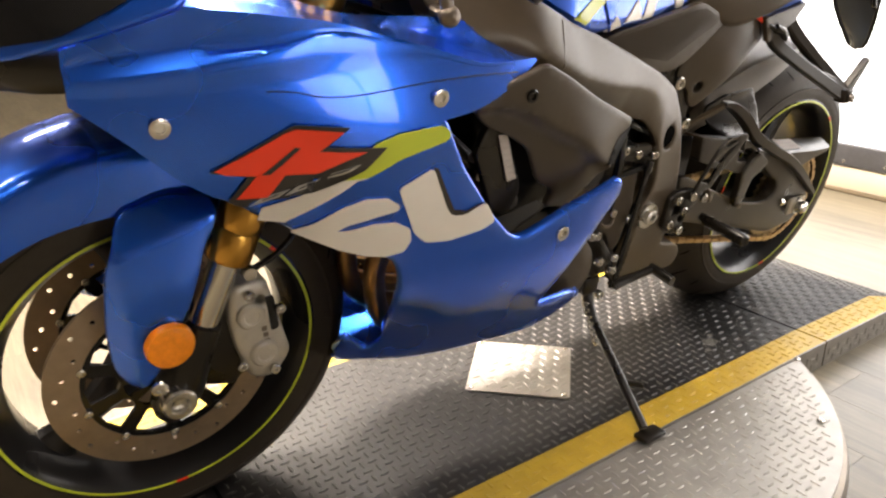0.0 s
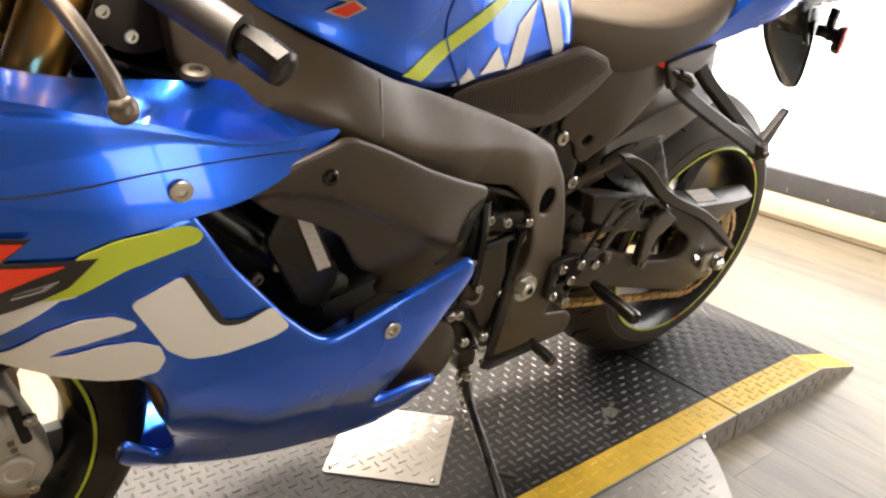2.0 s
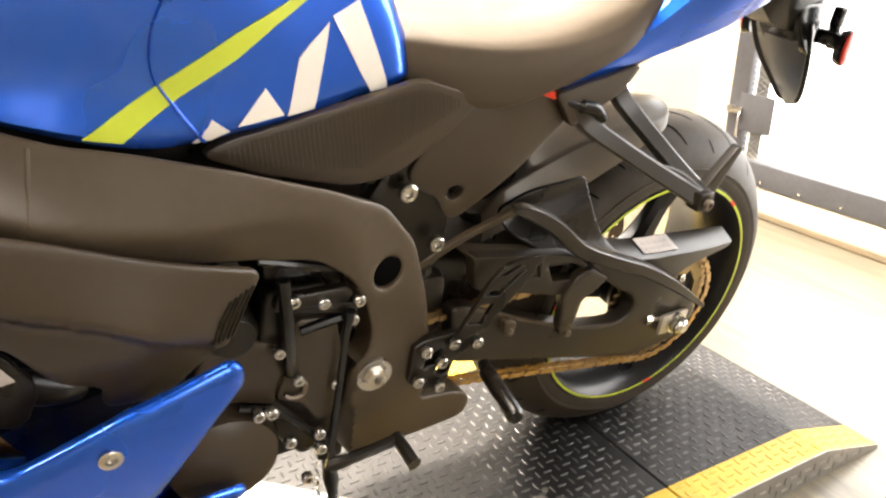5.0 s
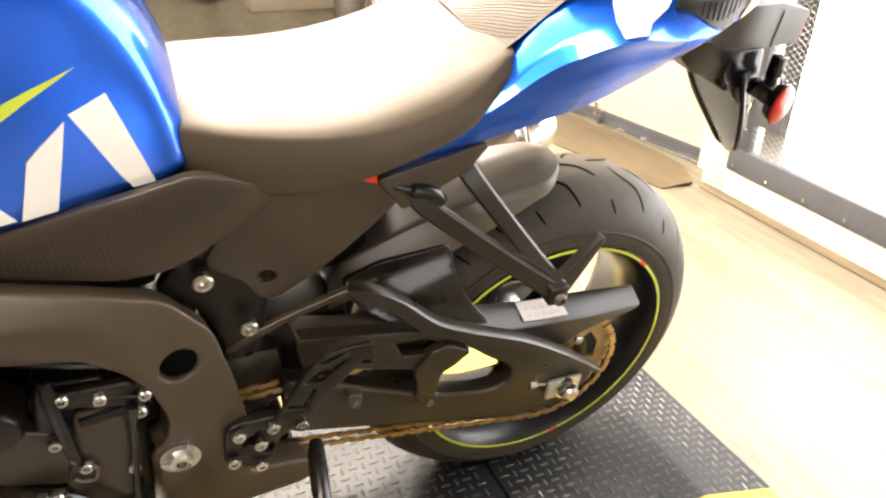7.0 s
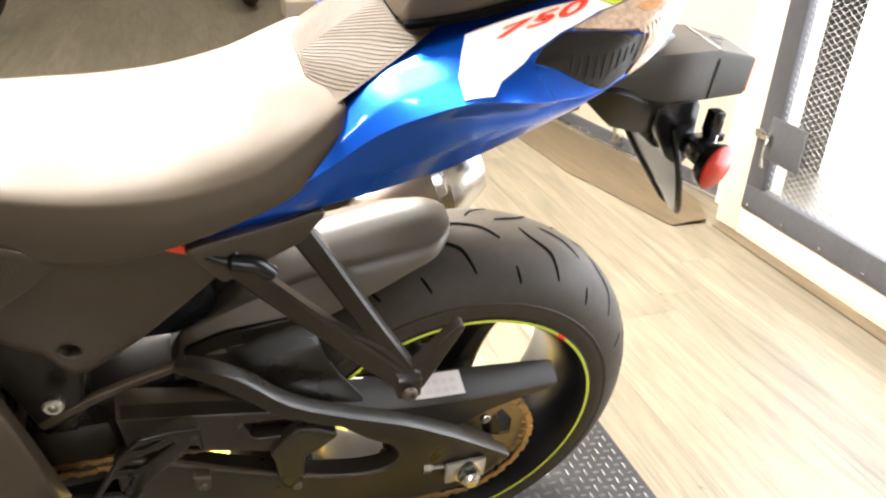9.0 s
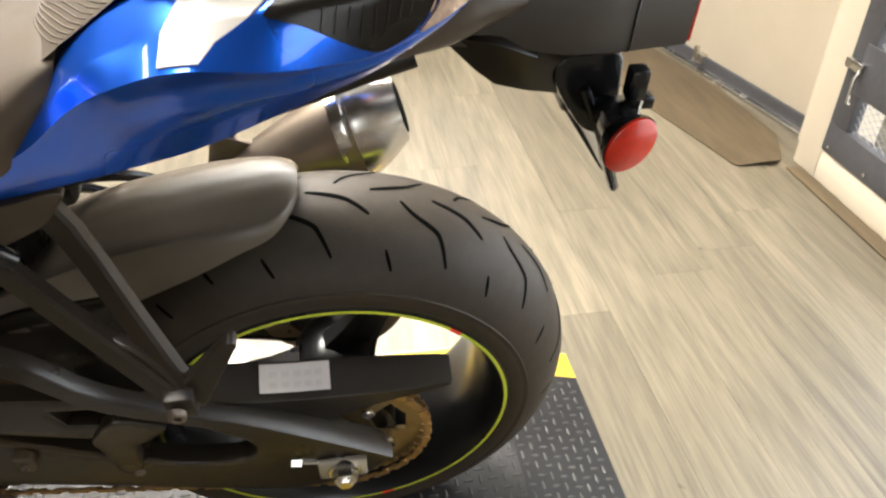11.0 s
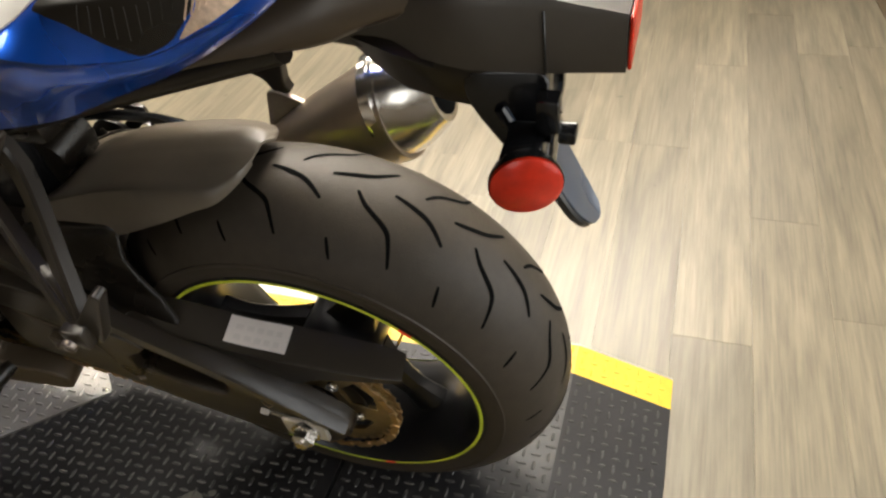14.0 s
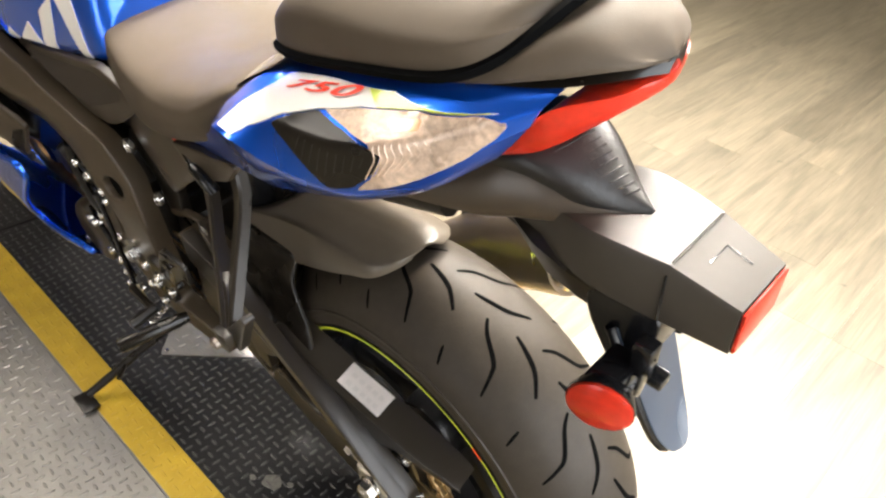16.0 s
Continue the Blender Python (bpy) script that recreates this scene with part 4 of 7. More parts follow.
# ---- fairing ----
# lines along the upper fairing: x, then the height of rim, valley, ridge, lower crease and bottom edge, then how deep valley and lower crease lie
UPPER_LINES = spline([(-1.5, 0.463, 0.447, 0.434, 0.421, 0.414, 0.006, 0.002), (-1.46, 0.48, 0.456, 0.4385, 0.423, 0.38, 0.013, 0.004), (-1.41, 0.5005, 0.4605, 0.4455, 0.4255, 0.333, 0.017, 0.005), (-1.363, 0.498, 0.4625, 0.4545, 0.429, 0.307, 0.016, 0.006), (-1.315, 0.493, 0.4655, 0.461, 0.4315, 0.308, 0.011, 0.007),
                      (-1.253, 0.485, 0.476, 0.4735, 0.435, 0.346, 0.003, 0.007), (-1.196, 0.47, 0.4665, 0.464, 0.438, 0.368, 0.0, 0.005), (-1.132, 0.453, 0.45, 0.448, 0.4405, 0.376, 0.0, 0.003), (-1.056, 0.431, 0.4295, 0.428, 0.4255, 0.386, 0.0, 0.001), (-0.957, 0.4245, 0.4238, 0.4232, 0.4225, 0.4205, 0.0, 0.0)], 7)
UPPER_TABLE = np.array(UPPER_LINES)


def upper_field(x, z):
    """The upper fairing's side: a gently bowed panel with a hollow under its rim and a crease below."""
    u, v = x + 1.2, z - 0.42
    rim, valley, ridge, low, bottom, deep, crease = (float(np.interp(x, UPPER_TABLE[:, 0], UPPER_TABLE[:, k])) for k in range(1, 8))
    inset = float(np.interp(z, [bottom, low, ridge, valley, rim], [0.0, crease, 0.0, deep, 0.0]))
    return x, -0.2616 - 0.0036 * u + 0.2609 * v + 0.5955 * u * u + 0.8094 * u * v + 1.5507 * v * v + inset, z


def facets(lines, across, thick=0.004, way=(0, 1, 0)):
    """A panel between lines that run side by side; each gap gets its own number of steps, and creases stay on the lines."""
    rows = []
    for a, b, n in zip(lines, lines[1:], across):
        rows += [[tuple(np.array(p) + (np.array(q) - np.array(p)) * k / n) for p, q in zip(a, b)] for k in range(n)]
    rows.append(list(lines[-1]))
    m, k = len(rows), len(rows[0])
    outer = [p for row in rows for p in row]
    inner = [tuple(np.add(p, np.array(way) * thick)) for p in outer]
    faces = []
    for i in range(m - 1):
        for j in range(k - 1):
            a, b, c, d = i * k + j, i * k + j + 1, (i + 1) * k + j + 1, (i + 1) * k + j
            faces += [(a, d, c, b), tuple(len(outer) + q for q in (a, b, c, d))]
    ring = [(0, j) for j in range(k)] + [(i, k - 1) for i in range(1, m)] + [(m - 1, j) for j in range(k - 2, -1, -1)] + [(i, 0) for i in range(m - 2, 0, -1)]
    ids = [i * k + j for i, j in ring]
    faces += [(a, b, len(outer) + b, len(outer) + a) for a, b in zip(ids, ids[1:] + ids[:1])]
    return outer + inner, faces


def upper_line(a, b, t):
    """A line of the upper fairing between two of its listed lines."""
    return [upper_field(row[0], row[a] + (row[b] - row[a]) * t) for row in UPPER_LINES]


UPPER_ROWS = [upper_line(1, 2, t) for t in (0, 0.06, 0.5, 0.9)] + [upper_line(2, 3, t) for t in (0.15, 0.85)] + [upper_line(3, 4, t) for t in (0.1, 0.5, 0.94)] + [upper_line(4, 5, t) for t in (0.05, 0.2, 0.4, 0.6, 0.8, 0.95, 1)]
upper, _ = both("upper_fairing", facets(UPPER_ROWS, [1] * (len(UPPER_ROWS) - 1)), BLUE, None, "blue upper side fairing")
lower_field = field([(-1.314, 0.27, -0.222), (-1.25, 0.31, -0.262), (-1.207, 0.219, -0.25), (-1.15, 0.19, -0.25), (-1.147, 0.1, -0.225), (-1.13, 0.03, -0.175), (-1.17, -0.03, -0.125), (-1.056, -0.065, -0.15), (-0.951, -0.055, -0.185), (-0.855, -0.035, -0.21),
                     (-0.75, -0.014, -0.2), (-0.88, 0.05, -0.24), (-0.823, 0.12, -0.25), (-0.752, 0.215, -0.245), (-0.87, 0.205, -0.258), (-0.974, 0.18, -0.262), (-1.024, 0.232, -0.263), (-1.083, 0.311, -0.265), (-1.124, 0.38, -0.27), (-1.2, 0.34, -0.272), (-1.05, 0.06, -0.235), (-0.95, 0.06, -0.243)])
lower_shape = [(-1.122, 0.38), (-1.113, 0.366), (-1.083, 0.311), (-1.024, 0.232), (-0.985, 0.192), (-0.965, 0.184), (-0.87, 0.212), (-0.758, 0.234), (-0.748, 0.204), (-0.823, 0.12), (-0.872, 0.052), (-0.882, 0.03), (-0.8, 0.022), (-0.745, 0.0), (-0.76, -0.018),
               (-0.855, -0.036), (-0.951, -0.052), (-1.056, -0.068), (-1.12, -0.07), (-1.16, -0.066), (-1.182, -0.042), (-1.177, 0.012), (-1.13, -0.038), (-1.12, -0.005), (-1.135, 0.05), (-1.15, 0.11), (-1.151, 0.148), (-1.162, 0.182), (-1.182, 0.198), (-1.236, 0.216), (-1.276, 0.235), (-1.302, 0.256), (-1.336, 0.273), (-1.365, 0.3), (-1.315, 0.306), (-1.253, 0.344), (-1.19, 0.366)]
lower, _ = both("lower_fairing", sheet(lower_shape, lower_field, 0.004, 0.014, roll=0.007), BLUE, None, "blue lower side fairing")
# the belly closes the two lower fairings
belly_rows = []
for x, w, z in ((-1.15, 0.1, -0.06), (-1.05, 0.145, -0.066), (-0.95, 0.18, -0.055), (-0.85, 0.2, -0.04), (-0.76, 0.19, -0.02)):
    belly_rows.append([(x, -w, z), (x, -w * 0.75, z - 0.028), (x, 0, z - 0.042), (x, w * 0.75, z - 0.028), (x, w, z)])
part("belly_pan", loft(belly_rows, 5, 5), BLUE, bike)
# cockpit ledge along the top of the fairing: from the rim up to an inner edge that turns down
LEDGE_IN = spline([(-1.45, -0.165, 0.53), (-1.41, -0.165, 0.54), (-1.368, -0.165, 0.534), (-1.345, -0.165, 0.522), (-1.293, -0.165, 0.503), (-1.236, -0.165, 0.484), (-1.19, -0.17, 0.475), (-1.105, -0.195, 0.474), (-1.05, -0.19, 0.466), (-0.95, -0.205, 0.418)], 7)
rim_line = [upper_field(row[0], row[1]) for row in UPPER_LINES]
mid_line = [tuple(np.array(a) * 0.5 + np.array(b) * 0.5 + (0, 0.004, -0.006 * (1 - i / len(rim_line)))) for i, (a, b) in enumerate(zip(rim_line, LEDGE_IN))]
both("cockpit_ledge", facets([[(x, y + 0.012, z - 0.03) for x, y, z in LEDGE_IN], LEDGE_IN, mid_line, rim_line], [3, 4, 4], 0.001), BLUE, upper)
for place, r in (((-1.131, upper_field(-1.131, 0.402)[1] - 0.001, 0.402), 0.0105), ((-1.429, upper_field(-1.429, 0.393)[1] - 0.001, 0.393), 0.0105)):
    bolt(place, r, 0.004, upper)
bolt((-0.887, -0.259, 0.1724), 0.0115, 0.006, lower)
ob = bolt((-1.089, -0.19, 0.477), 0.013, 0.006, upper, DARK_STEEL, "mirror_bolt")
ob.rotation_euler = (radians(-80), 0, 0)
# nose
nose_field = field([(-1.39, 0.5, -0.235), (-1.38, 0.6, -0.18), (-1.5, 0.468, -0.21), (-1.5, 0.6, -0.14), (-1.62, 0.47, -0.1), (-1.6, 0.56, -0.08)])
nose, _ = both("nose_side", sheet([(-1.393, 0.506), (-1.378, 0.56), (-1.37, 0.6), (-1.5, 0.6), (-1.6, 0.555), (-1.64, 0.48), (-1.61, 0.44), (-1.54, 0.452), (-1.5, 0.469)], nose_field, 0.004, 0.02, roll=0.004), BLUE, None, "blue nose side panel")
both("headlight_window", sheet([(-1.4, 0.54), (-1.475, 0.522), (-1.57, 0.53), (-1.6, 0.5), (-1.57, 0.455), (-1.5, 0.475), (-1.44, 0.507)], nose_field, 0.002, 0.02, lift=0.0025, cut=0.004), GLOSS, nose, "dark headlight window")
both("decal", sheet([(-1.386, 0.552), (-1.475, 0.53), (-1.56, 0.54), (-1.55, 0.556), (-1.47, 0.556), (-1.385, 0.572)], nose_field, 0.001, 0.02, lift=0.0025, cut=0.0), DECAL_LIME, nose)
part("nose_cowl", loft([[(x, y, z - 0.6 * y * y) for y in (-w, -w * 0.5, 0, w * 0.5, w)] for x, w, z in ((-1.5, 0.12, 0.6), (-1.58, 0.09, 0.575), (-1.66, 0.06, 0.5))], 4, 3), BLUE, bike, "blue nose cowl")
for s in (-1, 1):
    part("intake", loft([[(x, s * (yc + dy), z + dz) for dy, dz in ((-0.03, -0.015), (0.03, -0.012), (0.035, 0.03), (-0.035, 0.03))] for x, yc, z in ((-1.45, 0.165, 0.435), (-1.52, 0.15, 0.432), (-1.6, 0.1, 0.44))], 3, 3, True, True), BLACK, bike, "black ram air intake")
screen_rows = []
for x, w, z in ((-1.5, 0.15, 0.51), (-1.42, 0.16, 0.57), (-1.33, 0.165, 0.64), (-1.26, 0.15, 0.69)):
    screen_rows.append([(x, -w, z - 0.05), (x, -w * 0.7, z), (x, 0, z + 0.03), (x, w * 0.7, z), (x, w, z - 0.05)])
part("windscreen", loft(screen_rows, 4, 4), GLOSS, bike, "smoked windscreen")
dash = part("instrument_panel", block(-1.36, -1.22, -0.09, 0.09, 0.5, 0.56, 0.012), BLACK, bike)
part("inner_cowl", block(-1.46, -1.24, -0.15, 0.15, 0.36, 0.47, 0.02), BLACK, bike, "black inner cowl")

# decals on the left and right
def decal(shape, mat, base, parent, lift, name="decal", step=0.012, right=True, cut=0.0):
    data = sheet(shape, base, 0.0012, step, lift=lift, cut=cut)
    part(name, data, mat, parent)
    if right:
        part(name, mirror(data), mat, parent)


def side_field(x, z):
    """The outer of the two fairing panels."""
    low, high = lower_field(x, z), upper_field(x, z)
    if z < float(np.interp(x, UPPER_TABLE[:, 0], UPPER_TABLE[:, 5])) - 0.002:
        return low
    return low if low[1] < high[1] else high


decal([(-1.388, 0.345), (-1.304, 0.391), (-1.249, 0.385), (-1.271, 0.364), (-1.204, 0.358), (-1.228, 0.334), (-1.281, 0.309), (-1.333, 0.298), (-1.361, 0.305), (-1.371, 0.31), (-1.351, 0.338)], DECAL_BLACK, side_field, upper, 0.0036)
decal([(-1.383, 0.347), (-1.303, 0.387), (-1.255, 0.381), (-1.28, 0.36), (-1.229, 0.356), (-1.282, 0.337), (-1.315, 0.338), (-1.332, 0.314), (-1.362, 0.314), (-1.343, 0.339), (-1.372, 0.342)], DECAL_RED, side_field, upper, 0.0052)
decal([(-1.338, 0.3405), (-1.305, 0.367), (-1.2995, 0.366), (-1.33, 0.3405)], DECAL_BLACK, side_field, upper, 0.0064)
# three slanting silver marks below the emblem
for k, wide in enumerate((0.029, 0.031, 0.034)):
    x, z = -1.35 + 0.0355 * k, 0.304 + 0.0105 * k
    decal([(x, z), (x + wide, z + 0.0095), (x + wide + 0.011, z + 0.0175), (x + 0.012, z + 0.0095)], DECAL_SILVER, side_field, upper, 0.0052)
    decal([(x + 0.012, z + 0.0065), (x + wide - 0.004, z + 0.0115), (x + wide, z + 0.0135), (x + 0.014, z + 0.008)], DECAL_BLACK, side_field, upper, 0.0064)
decal([(-1.257, 0.323), (-1.236, 0.338), (-1.219, 0.362), (-1.187, 0.371), (-1.129, 0.372), (-1.115, 0.362), (-1.117, 0.352), (-1.184, 0.34), (-1.223, 0.323)], DECAL_LIME, side_field, lower, 0.0025, cut=0.004)
decal([(-1.33, 0.27), (-1.303, 0.266), (-1.274, 0.289), (-1.235, 0.321), (-1.223, 0.3225), (-1.257, 0.3225), (-1.296, 0.301), (-1.328, 0.287)], DECAL_WHITE, lower_field, lower, 0.0025)
decal([(-1.297, 0.253), (-1.274, 0.263), (-1.247, 0.285), (-1.222, 0.295), (-1.195, 0.292), (-1.177, 0.279), (-1.178, 0.272), (-1.201, 0.269), (-1.237, 0.26), (-1.249, 0.251), (-1.233, 0.2515), (-1.206, 0.258), (-1.178, 0.255), (-1.156, 0.241), (-1.151, 0.222), (-1.158, 0.206), (-1.181, 0.203), (-1.207, 0.209), (-1.243, 0.223), (-1.273, 0.24)], DECAL_WHITE, lower_field, lower, 0.0025, cut=0.002)
decal([(-1.182, 0.302), (-1.135, 0.32), (-1.106, 0.26), (-1.096, 0.247), (-1.076, 0.244), (-1.043, 0.256), (-1.023, 0.224), (-1.043, 0.216), (-1.096, 0.21), (-1.129, 0.214), (-1.149, 0.232), (-1.167, 0.27)], DECAL_WHITE, lower_field, lower, 0.0025, cut=0.004)
decal([(-1.135, 0.32), (-1.128, 0.318), (-1.094, 0.255), (-1.074, 0.249), (-1.046, 0.257), (-1.076, 0.2435), (-1.097, 0.2465), (-1.106, 0.26)], DECAL_BLACK, lower_field, lower, 0.0023)
# a darker seam across the upper fairing
part("seam", tube([np.add(upper_field(x, z), (0, -0.0006, 0)) for x, z in spline([(-1.328, 0.423), (-1.302, 0.421), (-1.276, 0.415), (-1.248, 0.413), (-1.206, 0.415), (-1.152, 0.419), (-1.076, 0.419), (-1.001, 0.414)], 6)], 0.0009, 6), DECAL_BLACK, upper)

# ---- frame, engine and side covers ----
frame_field = field([(-1.05, 0.5, -0.17), (-0.95, 0.46, -0.215), (-0.87, 0.42, -0.215), (-0.75, 0.37, -0.2), (-0.63, 0.33, -0.178), (-0.56, 0.3, -0.16), (-0.52, 0.26, -0.155), (-0.5, 0.18, -0.162), (-0.57, 0.1, -0.17), (-0.5, 0.03, -0.165), (-0.6, -0.06, -0.16), (-0.44, -0.04, -0.15), (-0.95, 0.5, -0.185), (-0.85, 0.448, -0.19), (-0.72, 0.4, -0.178)])
frame_plain = frame_field
SPAR_CREASE = tuple(zip(*spline([(-1.0, 0.448), (-0.942, 0.426), (-0.897, 0.406), (-0.85, 0.388), (-0.782, 0.367), (-0.711, 0.353), (-0.652, 0.34), (-0.61, 0.318)], 8)))


def frame_field(x, z):
    """The spar's lower edge folds under along a crease."""
    px, py, pz = frame_plain(x, z)
    crease = float(np.interp(x, SPAR_CREASE[0], SPAR_CREASE[1]))
    return px, py + 0.6 * max(0.0, crease - z) * max(0.0, min(1.0, (-0.6 - x) / 0.12)), pz


frame_shape = [(-1.1, 0.58), (-1.065, 0.562), (-1.025, 0.535), (-0.98, 0.508), (-0.93, 0.486), (-0.871, 0.458), (-0.804, 0.435), (-0.724, 0.404), (-0.626, 0.362), (-0.558, 0.325), (-0.516, 0.267), (-0.499, 0.187), (-0.488, 0.1), (-0.481, 0.055), (-0.5, 0.014), (-0.425, -0.01), (-0.401, -0.032), (-0.402, -0.056), (-0.416, -0.068), (-0.512, -0.062),
               (-0.598, -0.058), (-0.618, -0.03), (-0.607, 0.115), (-0.584, 0.128), (-0.578, 0.165), (-0.591, 0.222), (-0.611, 0.252), (-0.652, 0.287), (-0.702, 0.295), (-0.796, 0.329), (-0.87, 0.367), (-0.896, 0.38), (-0.948, 0.405), (-0.985, 0.42), (-1.033, 0.446), (-1.1, 0.48)]
spar, _ = both("frame_spar", sheet(frame_shape, frame_field, 0.03, 0.008, [disc_outline(-0.558, 0.24, 0.0205, 28)], roll=0.0035), FRAME, None, "black cast aluminium frame spar")
# a near-black disc paints the darkness inside the frame hole
part("frame_plug", lathe([(0, 0), (0, 0.0215), (0.012, 0.0215)], 28, (-0.558, frame_field(-0.558, 0.24)[1] + 0.007, 0.24)), RECESS_SHADE, spar)
part("steering_head", lathe([(-0.1, 0.0), (-0.1, 0.05), (0.1, 0.05), (0.1, 0)], 24, (-1.11, 0, 0.52)), FRAME, bike)
part("frame_groove", tube([np.add(frame_field(x, z), (0, 0.0022, 0)) for x, z in ((-0.898, 0.462), (-0.903, 0.44), (-0.908, 0.41), (-0.915, 0.4))], 0.003, 8), FRAME, spar)
for place, r in (((-0.519, -0.126, 0.322), 0.012), ((-0.475, -0.128, 0.243), 0.011)):
    bolt(place, r, 0.01, spar)
part("swingarm_pivot", join(lathe([(0.0, 0.024), (-0.012, 0.024), (-0.012, 0.016), (0, 0.0)], 24, (-0.575, -0.165, 0.095)), lathe([(0, 0.015), (-0.02, 0.015), (-0.022, 0.012), (-0.022, 0.007), (-0.012, 0.006), (-0.012, 0)], 6, (-0.575, -0.165, 0.095))), STEEL, bike, "steel pivot nut")
cover_field = field([(-0.955, 0.42, -0.25), (-0.83, 0.357, -0.232), (-0.72, 0.304, -0.21), (-0.742, 0.227, -0.212), (-0.867, 0.19, -0.235), (-0.93, 0.287, -0.246), (-1.031, 0.359, -0.25), (-1.058, 0.388, -0.252), (-0.84, 0.28, -0.247)])
cover_plain = cover_field


def cover_field(x, z):
    """The side cover folds inward below a diagonal crease."""
    px, py, pz = cover_plain(x, z)
    crease = float(np.interp(x, [-1.03, -0.98, -0.925, -0.869, -0.801, -0.766], [0.376, 0.363, 0.332, 0.305, 0.26, 0.238]))
    below = max(0.0, crease - z)
    return px, py + (min(0.011, 1.2 * below) + 0.12 * below) * max(0.0, min(1.0, (-0.745 - x) / 0.03)), pz


cover_shape = [(-0.957, 0.424), (-0.905, 0.4), (-0.83, 0.36), (-0.719, 0.31), (-0.728, 0.29), (-0.747, 0.262), (-0.761, 0.234), (-0.828, 0.178), (-0.885, 0.19), (-0.878, 0.222), (-0.918, 0.243), (-0.948, 0.298), (-0.99, 0.325), (-1.031, 0.342), (-1.07, 0.38), (-1.03, 0.4), (-0.985, 0.414)]
cover, _ = both("frame_cover", sheet(cover_shape, cover_field, 0.004, 0.008, roll=0.004), COVER, None, "black plastic frame side cover")
part("recess", lathe([(0.002, 0), (0.002, 0.017), (-0.0015, 0.018)], 24, (-0.97, -0.246, 0.378)), GLOSS, cover)
bolt((-0.978, -0.246, 0.384), 0.009, 0.008, cover, GLOSS)
for k in range(5):
    part("rib", tube([np.add(cover_field(x, z), (0, -0.001, 0)) for x, z in ((-0.731 - 0.006 * k, 0.298 - 0.002 * k), (-0.745 - 0.006 * k, 0.27), (-0.757 - 0.005 * k, 0.247))], 0.0014, 6), BLACK, cover)
both("inner_shroud", sheet([(-1.14, 0.4), (-0.98, 0.4), (-0.73, 0.3), (-0.74, 0.2), (-0.98, 0.15), (-1.12, 0.2), (-1.16, 0.32)], plane(-0.164), 0.006, 0.03), GLOSS, None)
bracket = part("radiator_bracket", sheet([(-1.01, 0.34), (-0.985, 0.345), (-0.93, 0.23), (-0.95, 0.19), (-0.985, 0.205), (-1.03, 0.3)], plane(-0.212, 0.1, 0, -0.98), 0.008, 0.015, roll=0.003), BLACK, bike)
label = part("warning_label", sheet([(-0.995, 0.322), (-0.979, 0.32), (-0.948, 0.25), (-0.966, 0.249)], plane(-0.212, 0.1, 0, -0.98), 0.001, 0.02, lift=0.0035, cut=0), LABEL, bracket, "small printed warning label")
for k in range(7):
    x, z = -0.99 + 0.0042 * k, 0.314 - 0.0098 * k
    part("print", sheet([(x, z), (x + 0.011, z - 0.001), (x + 0.013, z - 0.005), (x + 0.002, z - 0.004)], plane(-0.212, 0.1, 0, -0.98), 0.0006, 0.02, lift=0.0045, cut=0), GREY, label)
for x, z in ((-1.02, 0.29), (-1.01, 0.262), (-1.035, 0.25)):
    bolt((x, -0.2, z), 0.008, 0.008, bracket, DARK_STEEL)
part("radiator", block(-1.19, -1.15, -0.15, 0.15, 0.2, 0.42, 0.008), GLOSS, bike, "black radiator core")
for s in (-1, 1):
    part("hose", tube(spline([(-1.08, s * 0.16, 0.33), (-1.0, s * 0.18, 0.26), (-0.93, s * 0.17, 0.2), (-0.88, s * 0.13, 0.17)]), 0.017, 12), BLACK, bike, "radiator hose")
# exhaust headers
for k in range(4):
    y = -0.128 + 0.085 * k
    part("header_pipe", tube(spline([(-0.98, y * 0.95, 0.17), (-1.07, y * 0.98, 0.165), (-1.115, y, 0.12), (-1.118, y, 0.06), (-1.09, y * 0.95, 0.0), (-1.0, y * 0.8, -0.045), (-0.9, y * 0.5, -0.06)]), 0.0165, 14), BRONZE, bike, "heat-tinted exhaust header")
# engine
engine = part("engine", block(-0.86, -0.55, -0.13, 0.13, -0.05, 0.2, 0.015), BLACK, bike, "black engine block")
part("cylinder_block", join(moved(block(-0.13, 0.13, -0.15, 0.15, 0, 0.2, 0.012), Matrix.Translation((-0.84, 0, 0.13)) @ Matrix.Rotation(radians(-24), 4, "Y")), block(-0.7, -0.58, -0.135, 0.1, 0.12, 0.27, 0.012)), BLACK, engine)
gen = part("generator_cover", lathe([(0.06, 0.072), (0.0, 0.068), (-0.012, 0.064), (-0.018, 0.054), (-0.02, 0.03), (-0.02, 0)], 40, (-0.767, -0.165, 0.026)), COVER, engine, "round brown-black generator cover")
part("crankcase_cover", sheet([(-0.8, 0.13), (-0.77, 0.2), (-0.735, 0.19), (-0.69, 0.168), (-0.684, 0.126), (-0.702, 0.08), (-0.73, 0.092), (-0.763, 0.105)], plane(-0.16), 0.014, 0.01, roll=0.004, cut=0.004), COVER, engine, "brown-black upper crankcase cover")
for x, z in ((-0.726, 0.09), (-0.71, 0.088), (-0.689, 0.031), (-0.651, 0.03), (-0.649, 0.003), (-0.668, -0.044), (-0.82, -0.021)):
    bolt((x, -0.176, z), 0.0082, 0.01, gen)
part("sprocket_cover", sheet([(-0.705, 0.245), (-0.63, 0.24), (-0.618, 0.13), (-0.625, 0.0), (-0.665, -0.03), (-0.7, 0.02), (-0.72, 0.14)], plane(-0.158), 0.03, 0.016, roll=0.008), BLACK, engine, "black sprocket cover")
